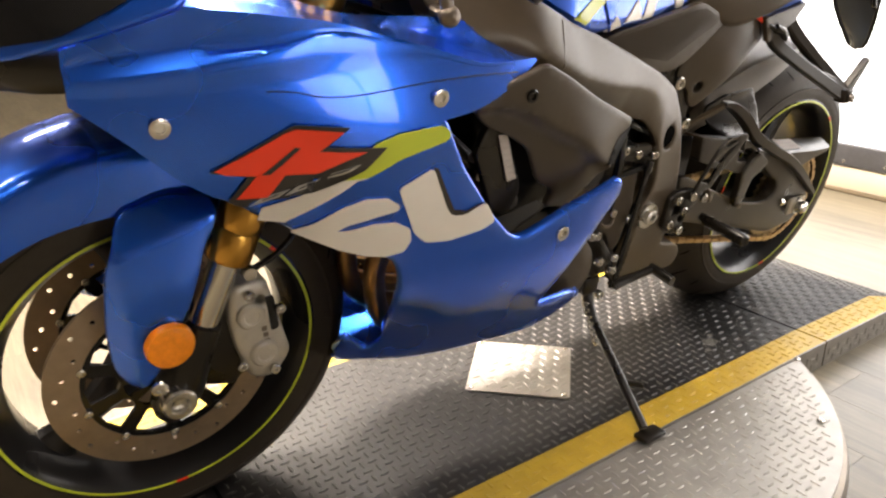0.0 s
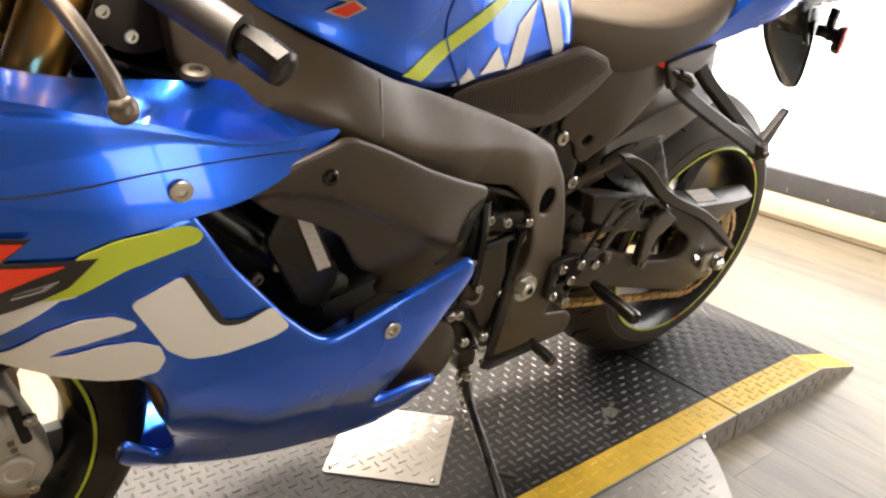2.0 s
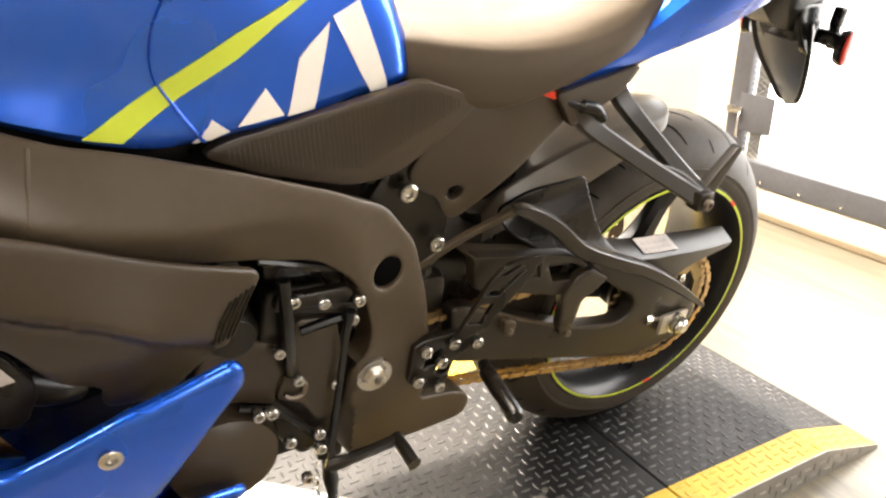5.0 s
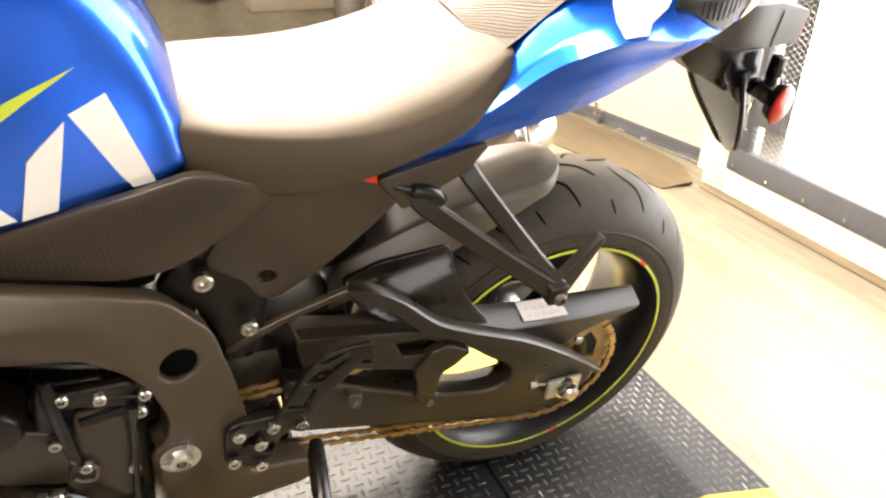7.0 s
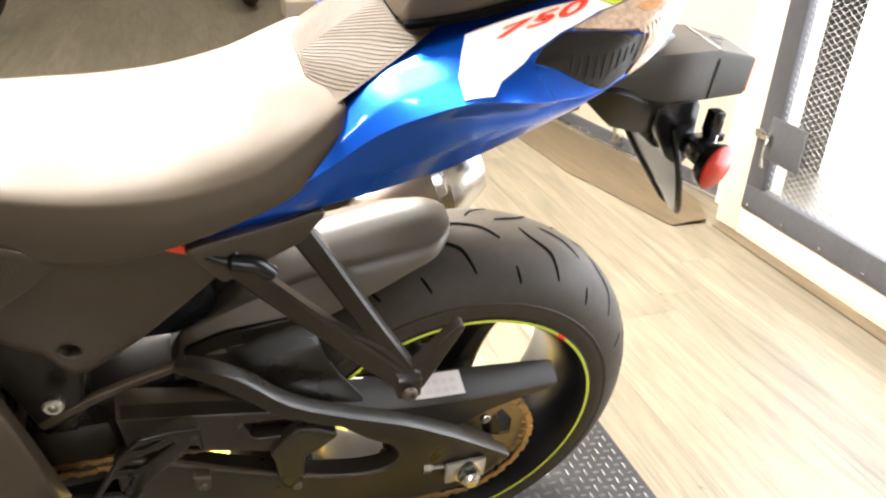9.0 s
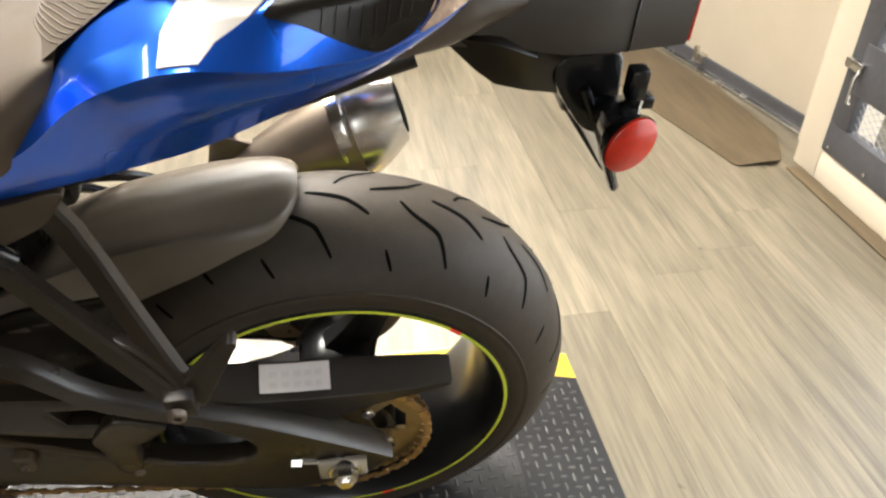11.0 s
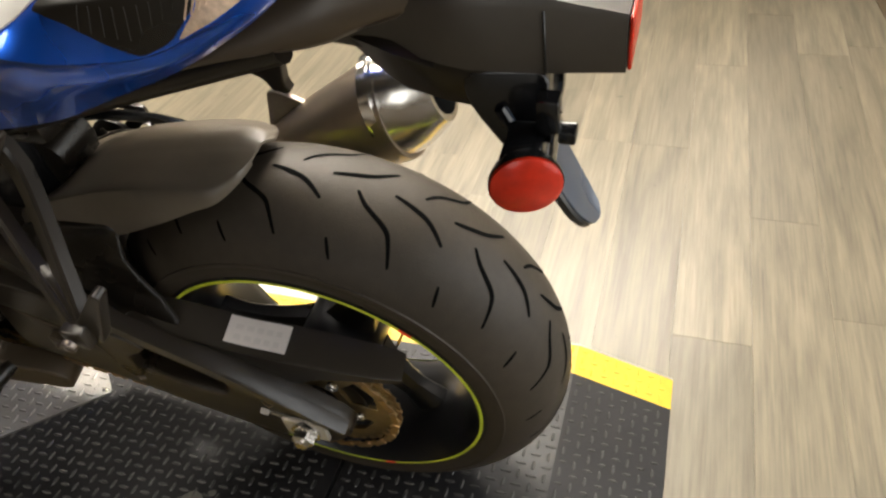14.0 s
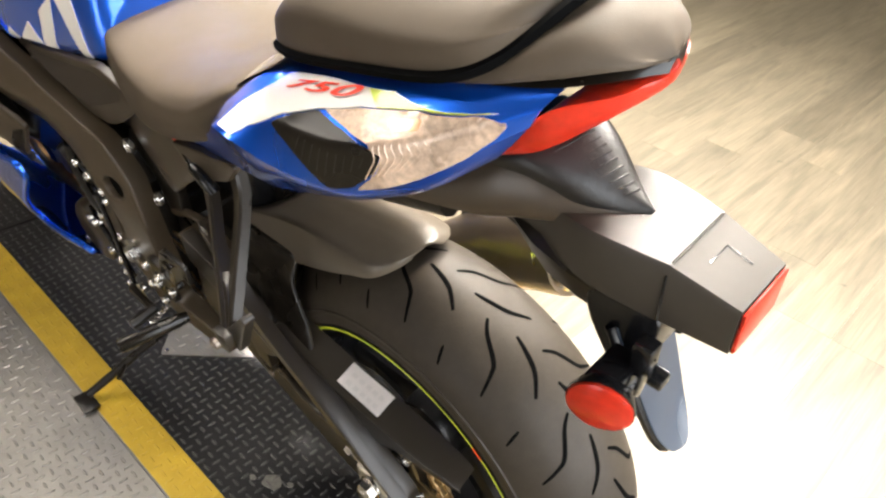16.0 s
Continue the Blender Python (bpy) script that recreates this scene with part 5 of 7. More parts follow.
for x, z in ((-0.677, 0.236), (-0.642, 0.225), (-0.606, 0.192), (-0.696, 0.17), (-0.674, 0.121), (-0.626, 0.098), (-0.709, 0.083), (-0.631, -0.036), (-0.598, 0.217)):
    bolt((x, -0.17, z), 0.0078, 0.009, engine)
part("linkage_arm", sheet([(-0.69, 0.222), (-0.69, 0.236), (-0.6, 0.212), (-0.596, 0.2), (-0.606, 0.198)], plane(-0.171), 0.008, 0.01, roll=0.002, cut=0.003), BLACK, engine)
part("clamp_hook", tube(spline([(-0.672, -0.168, 0.118), (-0.664, -0.17, 0.108), (-0.668, -0.171, 0.095), (-0.682, -0.171, 0.094), (-0.69, -0.169, 0.1)], 5), 0.0032, 6), DARK_STEEL, engine)
part("shift_link", tube([(-0.612, -0.18, 0.21), (-0.616, -0.18, 0.18), (-0.628, -0.181, 0.071), (-0.636, -0.182, -0.02), (-0.638, -0.182, -0.036)], [0.007, 0.0045, 0.0045, 0.0045, 0.007], 10), GLOSS, engine, "black shift linkage rod")
part("clutch_arm", sheet([(-0.7, 0.225), (-0.695, 0.243), (-0.61, 0.238), (-0.603, 0.226), (-0.612, 0.215)], plane(-0.172), 0.008, 0.014, roll=0.003, cut=0.004), BLACK, engine, "black clutch arm")
for pts, r in (([(-0.687, -0.17, 0.265), (-0.685, -0.174, 0.216), (-0.683, -0.172, 0.15), (-0.682, -0.168, 0.13)], 0.008), ([(-0.668, -0.165, 0.187), (-0.608, -0.168, 0.197)], 0.007), ([(-0.745, -0.168, 0.098), (-0.7, -0.175, 0.078), (-0.66, -0.176, 0.03), (-0.64, -0.176, -0.01)], 0.005), ([(-0.6, -0.16, 0.25), (-0.66, -0.165, 0.275), (-0.71, -0.16, 0.29)], 0.0055)):
    part("cable", tube(spline(pts), r, 8), GLOSS, engine, "black cable")
part("slot_plate", sheet([(-0.672, 0.203), (-0.623, 0.196), (-0.614, 0.124), (-0.629, 0.04), (-0.648, 0.036), (-0.669, 0.075), (-0.7, 0.092), (-0.684, 0.135)], plane(-0.166), 0.012, 0.01, roll=0.003, cut=0.005), COVER, engine, "brown-black crankcase cover")
part("water_pump", lathe([(0.04, 0.03), (0.0, 0.03), (-0.01, 0.024), (-0.012, 0)], 24, (-0.745, -0.165, 0.205)), BLACK, engine)
tri = part("knee_panel", sheet([(-0.758, 0.412), (-0.731, 0.424), (-0.646, 0.436), (-0.571, 0.448), (-0.51, 0.46), (-0.455, 0.44), (-0.428, 0.424), (-0.462, 0.397), (-0.519, 0.361), (-0.552, 0.349), (-0.6, 0.349), (-0.696, 0.381)], plane(-0.142, 0.06, 0, -0.65), 0.01, 0.014, roll=0.002), COVER, bike, "black textured knee panel")
both("inner_panel", sheet([(-0.62, 0.44), (-0.5, 0.46), (-0.42, 0.43), (-0.44, 0.36), (-0.5, 0.31), (-0.56, 0.33), (-0.63, 0.36)], plane(-0.105), 0.008, 0.02), BLACK, None)
for k in range(52):
    x = -0.73 + 0.0052 * k
    top = float(np.interp(x, [-0.731, -0.646, -0.571, -0.51, -0.44], [0.422, 0.434, 0.446, 0.456, 0.43])) - 0.004
    low = float(np.interp(x, [-0.758, -0.696, -0.59, -0.444], [0.412, 0.384, 0.364, 0.428])) + 0.005
    if top - low > 0.01:
        y = -0.142 + 0.06 * (x + 0.65) - 0.0052
        part("rib", tube([(x, y, top), (x + 0.1 * (top - low), y, low)], 0.0006, 4), COVER, tri)
both("subframe_cover", sheet([(-0.515, 0.335), (-0.483, 0.396), (-0.433, 0.422), (-0.348, 0.436), (-0.26, 0.41), (-0.285, 0.385), (-0.345, 0.34), (-0.442, 0.262), (-0.462, 0.275), (-0.47, 0.3), (-0.5, 0.316)], field([(-0.5, 0.33, -0.118), (-0.43, 0.41, -0.128), (-0.34, 0.42, -0.128), (-0.28, 0.4, -0.12), (-0.44, 0.27, -0.118), (-0.4, 0.34, -0.132)]), 0.012, 0.009, [disc_outline(-0.448, 0.305, 0.011, 16)], roll=0.0025), COVER, None, "black subframe side cover")
both("tail_support", sheet([(-0.326, 0.426), (-0.284, 0.434), (-0.231, 0.442), (-0.196, 0.45), (-0.186, 0.446), (-0.212, 0.415), (-0.256, 0.395), (-0.292, 0.378), (-0.306, 0.4)], plane(-0.135, 0.06, 0.0, -0.25), 0.008, 0.008, roll=0.002, cut=0.004), COVER, None, "brown-black panel under the tail")
part("subframe", join(tube([(-0.5, -0.09, 0.36), (-0.3, -0.085, 0.4), (0.1, -0.07, 0.52)], 0.014), tube([(-0.5, 0.09, 0.36), (-0.3, 0.085, 0.4), (0.1, 0.07, 0.52)], 0.014), block(-0.48, -0.2, -0.085, 0.085, 0.39, 0.43, 0.01)), BLACK, bike, "black subframe rails")
part("fuel_drain", block(-0.46, -0.3, -0.06, 0.06, 0.24, 0.39, 0.02), GLOSS, bike, "black battery tray")
part("seat_tag", moved(block(-0.014, 0.014, -0.002, 0.002, -0.0045, 0.0045, 0.001), Matrix.Translation((-0.328, -0.131, 0.424)) @ Matrix.Rotation(radians(22), 4, "Y")), DECAL_RED, bike, "red seat release tag")
part("grab_strap", tube(spline([(-0.32, -0.13, 0.42), (-0.29, -0.137, 0.408), (-0.26, -0.14, 0.4), (-0.245, -0.138, 0.385)]), [0.005] * 10 + [0.009] * 15, 10), GLOSS, bike, "black rubber strap end")
# passenger peg hanger
def strut(points, halves, deep):
    """A flat cast bar through points, wide in the side view."""
    rows = []
    for i, p in enumerate(points):
        way = (Vector(points[min(i + 1, len(points) - 1)]) - Vector(points[max(i - 1, 0)])).normalized()
        side = way.cross(Vector((0, 1, 0))).normalized() * halves[i]
        out = side.cross(way).normalized() * deep
        c = Vector(p)
        rows.append([tuple(c + side * u + out * v) for u, v in ((-1, -0.6), (-0.75, -1), (0.75, -1), (1, -0.6), (1, 0.8), (-1, 0.8))])
    return loft(rows, 3, 1, True, True)


hanger = part("peg_hanger", join(strut([(-0.285, -0.13, 0.41), (-0.262, -0.134, 0.378), (-0.2, -0.175, 0.336), (-0.125, -0.226, 0.29)], [0.013, 0.0125, 0.0115, 0.0125], 0.008),
                                 strut([(-0.225, -0.116, 0.44), (-0.2, -0.124, 0.4), (-0.155, -0.178, 0.34), (-0.118, -0.226, 0.292)], [0.014, 0.0125, 0.011, 0.0125], 0.008),
                                 strut([(-0.175, -0.186, 0.325), (-0.15, -0.202, 0.312), (-0.12, -0.226, 0.29)], [0.008, 0.013, 0.012], 0.007)), ARM, bike, "black cast passenger peg hanger")
part("hanger_foot", join(block(-0.136, -0.11, -0.24, -0.216, 0.276, 0.303, 0.003), sheet([(-0.128, 0.28), (-0.124, 0.3), (-0.072, 0.36), (-0.064, 0.356), (-0.098, 0.288), (-0.106, 0.272)], plane(-0.228), 0.012, 0.008, roll=0.0012, cut=0.003)), ARM, hanger, "folded peg stub")
bolt((-0.125, -0.243, 0.289), 0.008, 0.006, hanger, DARK_STEEL)

# ---- swingarm and rear running gear ----
arm_rows = field([(-0.43, 0.16, -0.125), (-0.32, 0.22, -0.12), (-0.21, 0.16, -0.132), (-0.1, 0.12, -0.142), (0.05, 0.0, -0.145), (-0.07, -0.06, -0.142), (-0.26, 0.0, -0.138), (-0.43, 0.05, -0.135), (-0.06, 0.06, -0.148)])
swing_shape = [(-0.436, 0.036), (-0.44, 0.128), (-0.41, 0.124), (-0.374, 0.106), (-0.299, 0.07), (-0.208, 0.034), (-0.148, 0.022), (-0.112, 0.024), (-0.096, 0.044), (-0.104, 0.068), (-0.141, 0.09), (-0.178, 0.122), (-0.215, 0.148), (-0.205, 0.162), (-0.15, 0.142), (-0.107, 0.126), (-0.058, 0.098), (-0.02, 0.074), (0.055, 0.01), (0.062, -0.016), (0.022, -0.06), (-0.07, -0.07), (-0.259, -0.015)]
swing = part("swingarm", join(sheet(swing_shape, arm_rows, 0.022, 0.009, roll=0.004), mirror(sheet(swing_shape, arm_rows, 0.035, 0.02, roll=0.007)), block(-0.53, -0.43, -0.105, 0.105, 0.06, 0.17, 0.02)), ARM, bike, "black aluminium swingarm")
part("arm_ledge", tube([np.add(arm_rows(x, z), (0, 0.004, -0.002)) for x, z in spline([(-0.41, 0.12), (-0.374, 0.104), (-0.299, 0.068), (-0.208, 0.032), (-0.148, 0.02), (-0.112, 0.022)], 5)], 0.0045, 8), FRAME, swing)
part("middle_beam", sheet([(-0.42, 0.213), (-0.335, 0.197), (-0.251, 0.18), (-0.217, 0.156), (-0.24, 0.128), (-0.262, 0.113), (-0.34, 0.138), (-0.416, 0.163)], plane(-0.144, 0.0, 0.05, -0.35, 0.17), 0.02, 0.008, [[(-0.292, 0.169), (-0.246, 0.165), (-0.228, 0.154), (-0.236, 0.136), (-0.28, 0.142)]], roll=0.002, cut=0.004), ARM, swing)
part("beam_top", facets([[(-0.424, -0.09, 0.209), (-0.365, -0.09, 0.194), (-0.305, -0.09, 0.18), (-0.25, -0.09, 0.158)], [(-0.42, -0.142, 0.2125), (-0.36, -0.142, 0.2015), (-0.3, -0.142, 0.19), (-0.25, -0.142, 0.1795)]], [4], 0.004, (0, 0, -1)), FRAME, swing)
part("stay_lug", sheet([(-0.264, 0.116), (-0.24, 0.148), (-0.218, 0.155), (-0.178, 0.128), (-0.205, 0.104), (-0.221, 0.097), (-0.226, 0.042), (-0.238, 0.03), (-0.25, 0.036), (-0.256, 0.06), (-0.258, 0.092)], plane(-0.152, 0.0, -0.06, -0.23, 0.09), 0.012, 0.008, roll=0.003, cut=0.005), ARM, swing)
part("stay_lug", sheet([(-0.357, 0.094), (-0.334, 0.087), (-0.338, 0.06), (-0.354, 0.066)], plane(-0.147), 0.01, 0.01, roll=0.003, cut=0.004), FRAME, swing)
bolt((-0.233, -0.148, 0.035), 0.006, 0.003, swing, DARK_STEEL)
bolt((-0.346, -0.147, 0.074), 0.005, 0.003, swing, DARK_STEEL)
part("swingarm_brace", strut([(-0.352, -0.121, 0.264), (-0.33, -0.128, 0.258), (-0.29, -0.135, 0.233), (-0.24, -0.143, 0.188), (-0.175, -0.148, 0.156), (-0.1, -0.151, 0.122), (-0.025, -0.152, 0.075), (0.06, -0.149, 0.012)], [0.004, 0.009, 0.012, 0.012, 0.011, 0.0105, 0.009, 0.004], 0.011), ARM, swing)
part("front_stay", strut([(-0.5, -0.108, 0.19), (-0.43, -0.112, 0.226), (-0.38, -0.118, 0.248), (-0.34, -0.123, 0.264)], [0.006, 0.005, 0.005, 0.005], 0.005), FRAME, swing)
part("pivot_casting", block(-0.52, -0.45, -0.1, 0.1, 0.05, 0.2, 0.02), BLACK, swing)
part("linkage_cover", block(-0.475, -0.33, -0.075, 0.075, 0.03, 0.188, 0.02), BLACK, bike)
both("tank_bracket", sheet([(-0.57, 0.3), (-0.52, 0.37), (-0.46, 0.36), (-0.445, 0.27), (-0.455, 0.2), (-0.5, 0.18), (-0.52, 0.26)], plane(-0.112), 0.012, 0.014, roll=0.003), BLACK, None)
part("axle_plate", block(-0.03, 0.03, -0.156, -0.148, -0.028, 0.012, 0.003), CAST, swing, "axle adjuster plate")
part("axle_nut", join(lathe([(-0.15, 0.02), (-0.16, 0.02), (-0.16, 0.016)], 24, (0.002, 0, -0.008)), lathe([(-0.158, 0.016), (-0.172, 0.016), (-0.174, 0.013), (-0.178, 0.009), (-0.178, 0)], 6, (0.002, 0, -0.008))), STEEL, bike, "rear axle nut")
part("adjuster_bolt", join(tube([(0.0, -0.145, -0.004), (-0.06, -0.145, 0.008)], 0.0045, 8), tube([(-0.05, -0.145, 0.006), (-0.062, -0.145, 0.0085)], 0.0085, 6)), STEEL, bike, "chain adjuster bolt")
part("rear_axle", tube([(0, -0.15, 0), (0, 0.15, 0)], 0.012, 16), STEEL, bike)
# chain guard with its paper label
guard_rows = [[(x, yo + 0.002, z0), (x, yo, z1 + 0.003), (x, yo + 0.003, z1 + 0.006), (x, yi, z1 + 0.018)] for x, yo, yi, z0, z1 in ((-0.2, -0.138, -0.095, 0.138, 0.148), (-0.12, -0.134, -0.09, 0.118, 0.13), (-0.06, -0.132, -0.088, 0.1, 0.119), (-0.012, -0.131, -0.086, 0.066, 0.114), (0.03, -0.129, -0.085, 0.08, 0.109), (0.075, -0.126, -0.085, 0.088, 0.104), (0.125, -0.121, -0.087, 0.092, 0.1), (0.14, -0.118, -0.09, 0.094, 0.099))]
guard = part("chain_guard", loft(guard_rows, 5, 1), ARM, bike, "black chain guard")
gs = grid_surface(guard_rows, True)
GUARD_UP = 0.0028
part("guard_label", sheet([(1.6, 2.12), (3.2, 2.12), (3.2, 2.92), (1.6, 2.92)], lambda u, v: gs(u, v), 0.0008, 0.2, lift=GUARD_UP, cut=0), LABEL, guard, "white printed label")
for k in range(5):
    for j in range(2):
        part("print", sheet([(1.78 + 0.26 * k, 2.25 + 0.3 * j), (1.95 + 0.26 * k, 2.25 + 0.3 * j), (1.95 + 0.26 * k, 2.4 + 0.3 * j), (1.78 + 0.26 * k, 2.4 + 0.3 * j)], lambda u, v: gs(u, v), 0.0005, 0.3, lift=GUARD_UP * 1.2, cut=0), GREY, guard)
# inner rear fender over the tyre
hug_rows = []
for x, w, ridge, crown, low, under in ((-0.014, 0.026, 0.343, 0.346, 0.002, 0.0), (-0.022, 0.046, 0.34, 0.347, 0.006, 0.002), (-0.043, 0.064, 0.334, 0.348, 0.013, 0.004), (-0.077, 0.07, 0.331, 0.344, 0.022, 0.006), (-0.12, 0.07, 0.327, 0.336, 0.038, 0.01), (-0.19, 0.069, 0.314, 0.322, 0.055, 0.013), (-0.25, 0.07, 0.296, 0.302, 0.06, 0.014), (-0.3, 0.072, 0.278, 0.272, 0.06, 0.014), (-0.342, 0.07, 0.256, 0.242, 0.05, 0.012), (-0.36, 0.06, 0.225, 0.212, 0.04, 0.008)):
    hug_rows.append([(x, y, z) for y, z in ((-w - under, ridge - low), (-w - under * 0.8, ridge - low * 0.5), (-w, ridge), (-w * 0.95, ridge + 0.002), (-w * 0.4, crown - 0.001), (0.0, crown), (w * 0.45, crown - 0.006), (w * 0.9, ridge - 0.012), (w, ridge - 0.012 - low * 0.6))])
hug_surface = grid_surface(hug_rows, True)
hug_lines = [[tuple(hug_surface(u, v)) for u in np.linspace(0, 9, 55)] for v in range(9)]
hugger = part("rear_hugger", facets(hug_lines, [2, 2, 1, 4, 3, 4, 3, 2], 0.003, (0, 0, -1)), HUGGER, bike, "black plastic tyre hugger")
skirt_plain = field([(-0.34, 0.25, -0.084), (-0.24, 0.29, -0.084), (-0.17, 0.29, -0.086), (-0.18, 0.22, -0.1), (-0.14, 0.14, -0.112), (-0.26, 0.17, -0.11), (-0.31, 0.21, -0.1)])


def skirt_field(x, z):
    """The hugger's side folds along two slanting creases."""
    px, py, pz = skirt_plain(x, z)
    first, second = 0.245 + 0.25 * (x + 0.25), 0.185 - 0.25 * (x + 0.22)
    return px, py + 0.35 * max(0.0, 0.03 - abs(z - first)) - 0.5 * max(0.0, second - z), pz


both("hugger_skirt", sheet([(-0.35, 0.24), (-0.3, 0.262), (-0.23, 0.268), (-0.195, 0.27), (-0.19, 0.225), (-0.168, 0.18), (-0.135, 0.142), (-0.2, 0.132), (-0.262, 0.16), (-0.3, 0.19), (-0.335, 0.21)], skirt_field, 0.004, 0.007, roll=0.0015), BLACK, hugger, "black side panel of the hugger")
part("shock", join(tube([(-0.3, 0.0, 0.31), (-0.35, 0, 0.06)], 0.032, 16), lathe([(-0.03, 0.0), (-0.03, 0.03), (0.03, 0.03), (0.03, 0)], 16, (-0.3, 0, 0.31))), BLACK, bike)
part("airbox", block(-1.0, -0.56, -0.1, 0.1, 0.3, 0.45, 0.015), BLACK, bike)
# rearset, lever and stand
HEEL = [(-0.47, 0.108), (-0.418, 0.2), (-0.397, 0.22), (-0.365, 0.223), (-0.336, 0.222), (-0.334, 0.183), (-0.354, 0.188), (-0.392, 0.152), (-0.413, 0.124), (-0.446, 0.116)]
HEEL_CUTS = [[(-0.352, 0.191), (-0.343, 0.209), (-0.338, 0.187)], [(-0.408, 0.206), (-0.388, 0.216), (-0.367, 0.215), (-0.394, 0.204)], [(-0.424, 0.179), (-0.404, 0.193), (-0.362, 0.207), (-0.402, 0.174)], [(-0.447, 0.14), (-0.43, 0.166), (-0.408, 0.164), (-0.424, 0.134)]]
heel, _ = both("heel_guard", sheet(HEEL, plane(-0.182), 0.005, 0.007, HEEL_CUTS, roll=0.001, cut=0.003), BLACK, bike, "black heel guard")
part("rearset_plate", sheet([(-0.52, 0.12), (-0.5, 0.128), (-0.462, 0.126), (-0.42, 0.116), (-0.425, 0.1), (-0.455, 0.082), (-0.466, 0.042), (-0.49, 0.036), (-0.525, 0.06)], plane(-0.176), 0.01, 0.009, [disc_outline(-0.473, 0.07, 0.011, 14), [(-0.5, 0.1), (-0.478, 0.106), (-0.486, 0.084), (-0.503, 0.08)]], roll=0.0025, cut=0.004), BLACK, bike, "black rearset plate")
for x, z in ((-0.506, 0.115), (-0.464, 0.115), (-0.428, 0.106), (-0.481, 0.089), (-0.515, 0.067), (-0.482, 0.048)):
    bolt((x, -0.18, z), 0.0085, 0.008, heel)
part("footpeg", tube([(-0.41, -0.18, 0.06), (-0.415, -0.2, 0.06), (-0.43, -0.288, 0.066), (-0.431, -0.292, 0.066)], [0.009, 0.012, 0.012, 0.009], 12), BLACK, bike, "knurled footpeg")
part("shift_lever", join(tube([(-0.638, -0.185, -0.03), (-0.626, -0.19, -0.024), (-0.586, -0.192, -0.02), (-0.545, -0.194, -0.014)], [0.01, 0.009, 0.0075, 0.008], 8), tube([(-0.545, -0.188, -0.014), (-0.543, -0.24, -0.018)], 0.0095, 10)), BLACK, bike, "gear lever")
part("centre_link", block(-0.6, -0.42, -0.1, 0.1, -0.07, -0.02, 0.02), BLACK, bike)
stand = part("side_stand", join(tube(spline([(-0.606, -0.1, -0.09), (-0.614, -0.128, -0.133), (-0.64, -0.236, -0.185), (-0.668, -0.345, -0.236)]), [0.0115] * 9 + [0.0085] * 16, 12), block(-0.63, -0.59, -0.115, -0.085, -0.1, -0.06, 0.006)), BLACK, bike, "black side stand leg")
part("stand_foot", moved(block(-0.028, 0.026, -0.016, 0.016, -0.005, 0.004, 0.003), Matrix.Translation((-0.66, -0.356, -0.244)) @ Matrix.Rotation(radians(-10), 4, "X")), BLACK, stand)
part("stand_peg", tube([(-0.646, -0.262, -0.197), (-0.62, -0.29, -0.196)], 0.005, 8), BLACK, stand)
part("stand_spring", tube([(-0.632 - 0.0004 * i, -0.12 - 0.0012 * i + 0.006 * math.sin(a), -0.098 - 0.001 * i + 0.006 * math.cos(a)) for i, a in enumerate(np.linspace(0, 14 * math.pi, 60))], 0.0016, 5), STEEL, stand)

# ---- tank and seats ----
tank_rows = []
for x, zt, w1, zm, w2, zb, w3 in ((-1.06, 0.585, 0.08, 0.57, 0.1, 0.55, 0.1), (-1.02, 0.63, 0.13, 0.585, 0.158, 0.54, 0.15), (-0.96, 0.66, 0.16, 0.605, 0.197, 0.535, 0.178), (-0.88, 0.68, 0.168, 0.62, 0.202, 0.54, 0.18), (-0.8, 0.685, 0.155, 0.62, 0.185, 0.53, 0.162),
                                  (-0.72, 0.678, 0.128, 0.61, 0.152, 0.52, 0.146), (-0.64, 0.664, 0.1, 0.585, 0.12, 0.51, 0.128), (-0.58, 0.643, 0.085, 0.56, 0.106, 0.5, 0.118), (-0.535, 0.594, 0.074, 0.535, 0.1, 0.48, 0.112), (-0.514, 0.548, 0.062, 0.51, 0.09, 0.468, 0.1)):
    zbot = float(np.interp(x, [-1.06, -0.97, -0.918, -0.856, -0.787, -0.76, -0.735, -0.638, -0.554, -0.518], [0.545, 0.505, 0.478, 0.452, 0.428, 0.42, 0.43, 0.434, 0.446, 0.455]))
    tank_rows.append((x, [(0, zt), (-w1 * 0.6, zt - 0.006), (-w1, zt - 0.03), (-w2, zm - 0.01), (-w3 - 0.004, (zb + zbot) / 2 + 0.01), (-w3, zbot), (-w3 * 0.5, zbot - 0.005), (0, zbot)]))
tank = part("fuel_tank", body(tank_rows, 5, 4), BLUE, bike, "blue fuel tank")
tank_side = grid_surface([[(x, y, z) for y, z in half] for x, half in tank_rows])


def on_tank(x, z):
    """The place on the tank's left flank at this x and z."""
    xs = [r[0] for r in tank_rows]
    u = float(np.interp(x, xs, range(len(xs))))
    lo, hi = 2.0, 5.0
    for _ in range(18):
        mid = (lo + hi) / 2
        if tank_side(u, mid)[2] > z:
            lo = mid
        else:
            hi = mid
    return tuple(tank_side(u, lo))


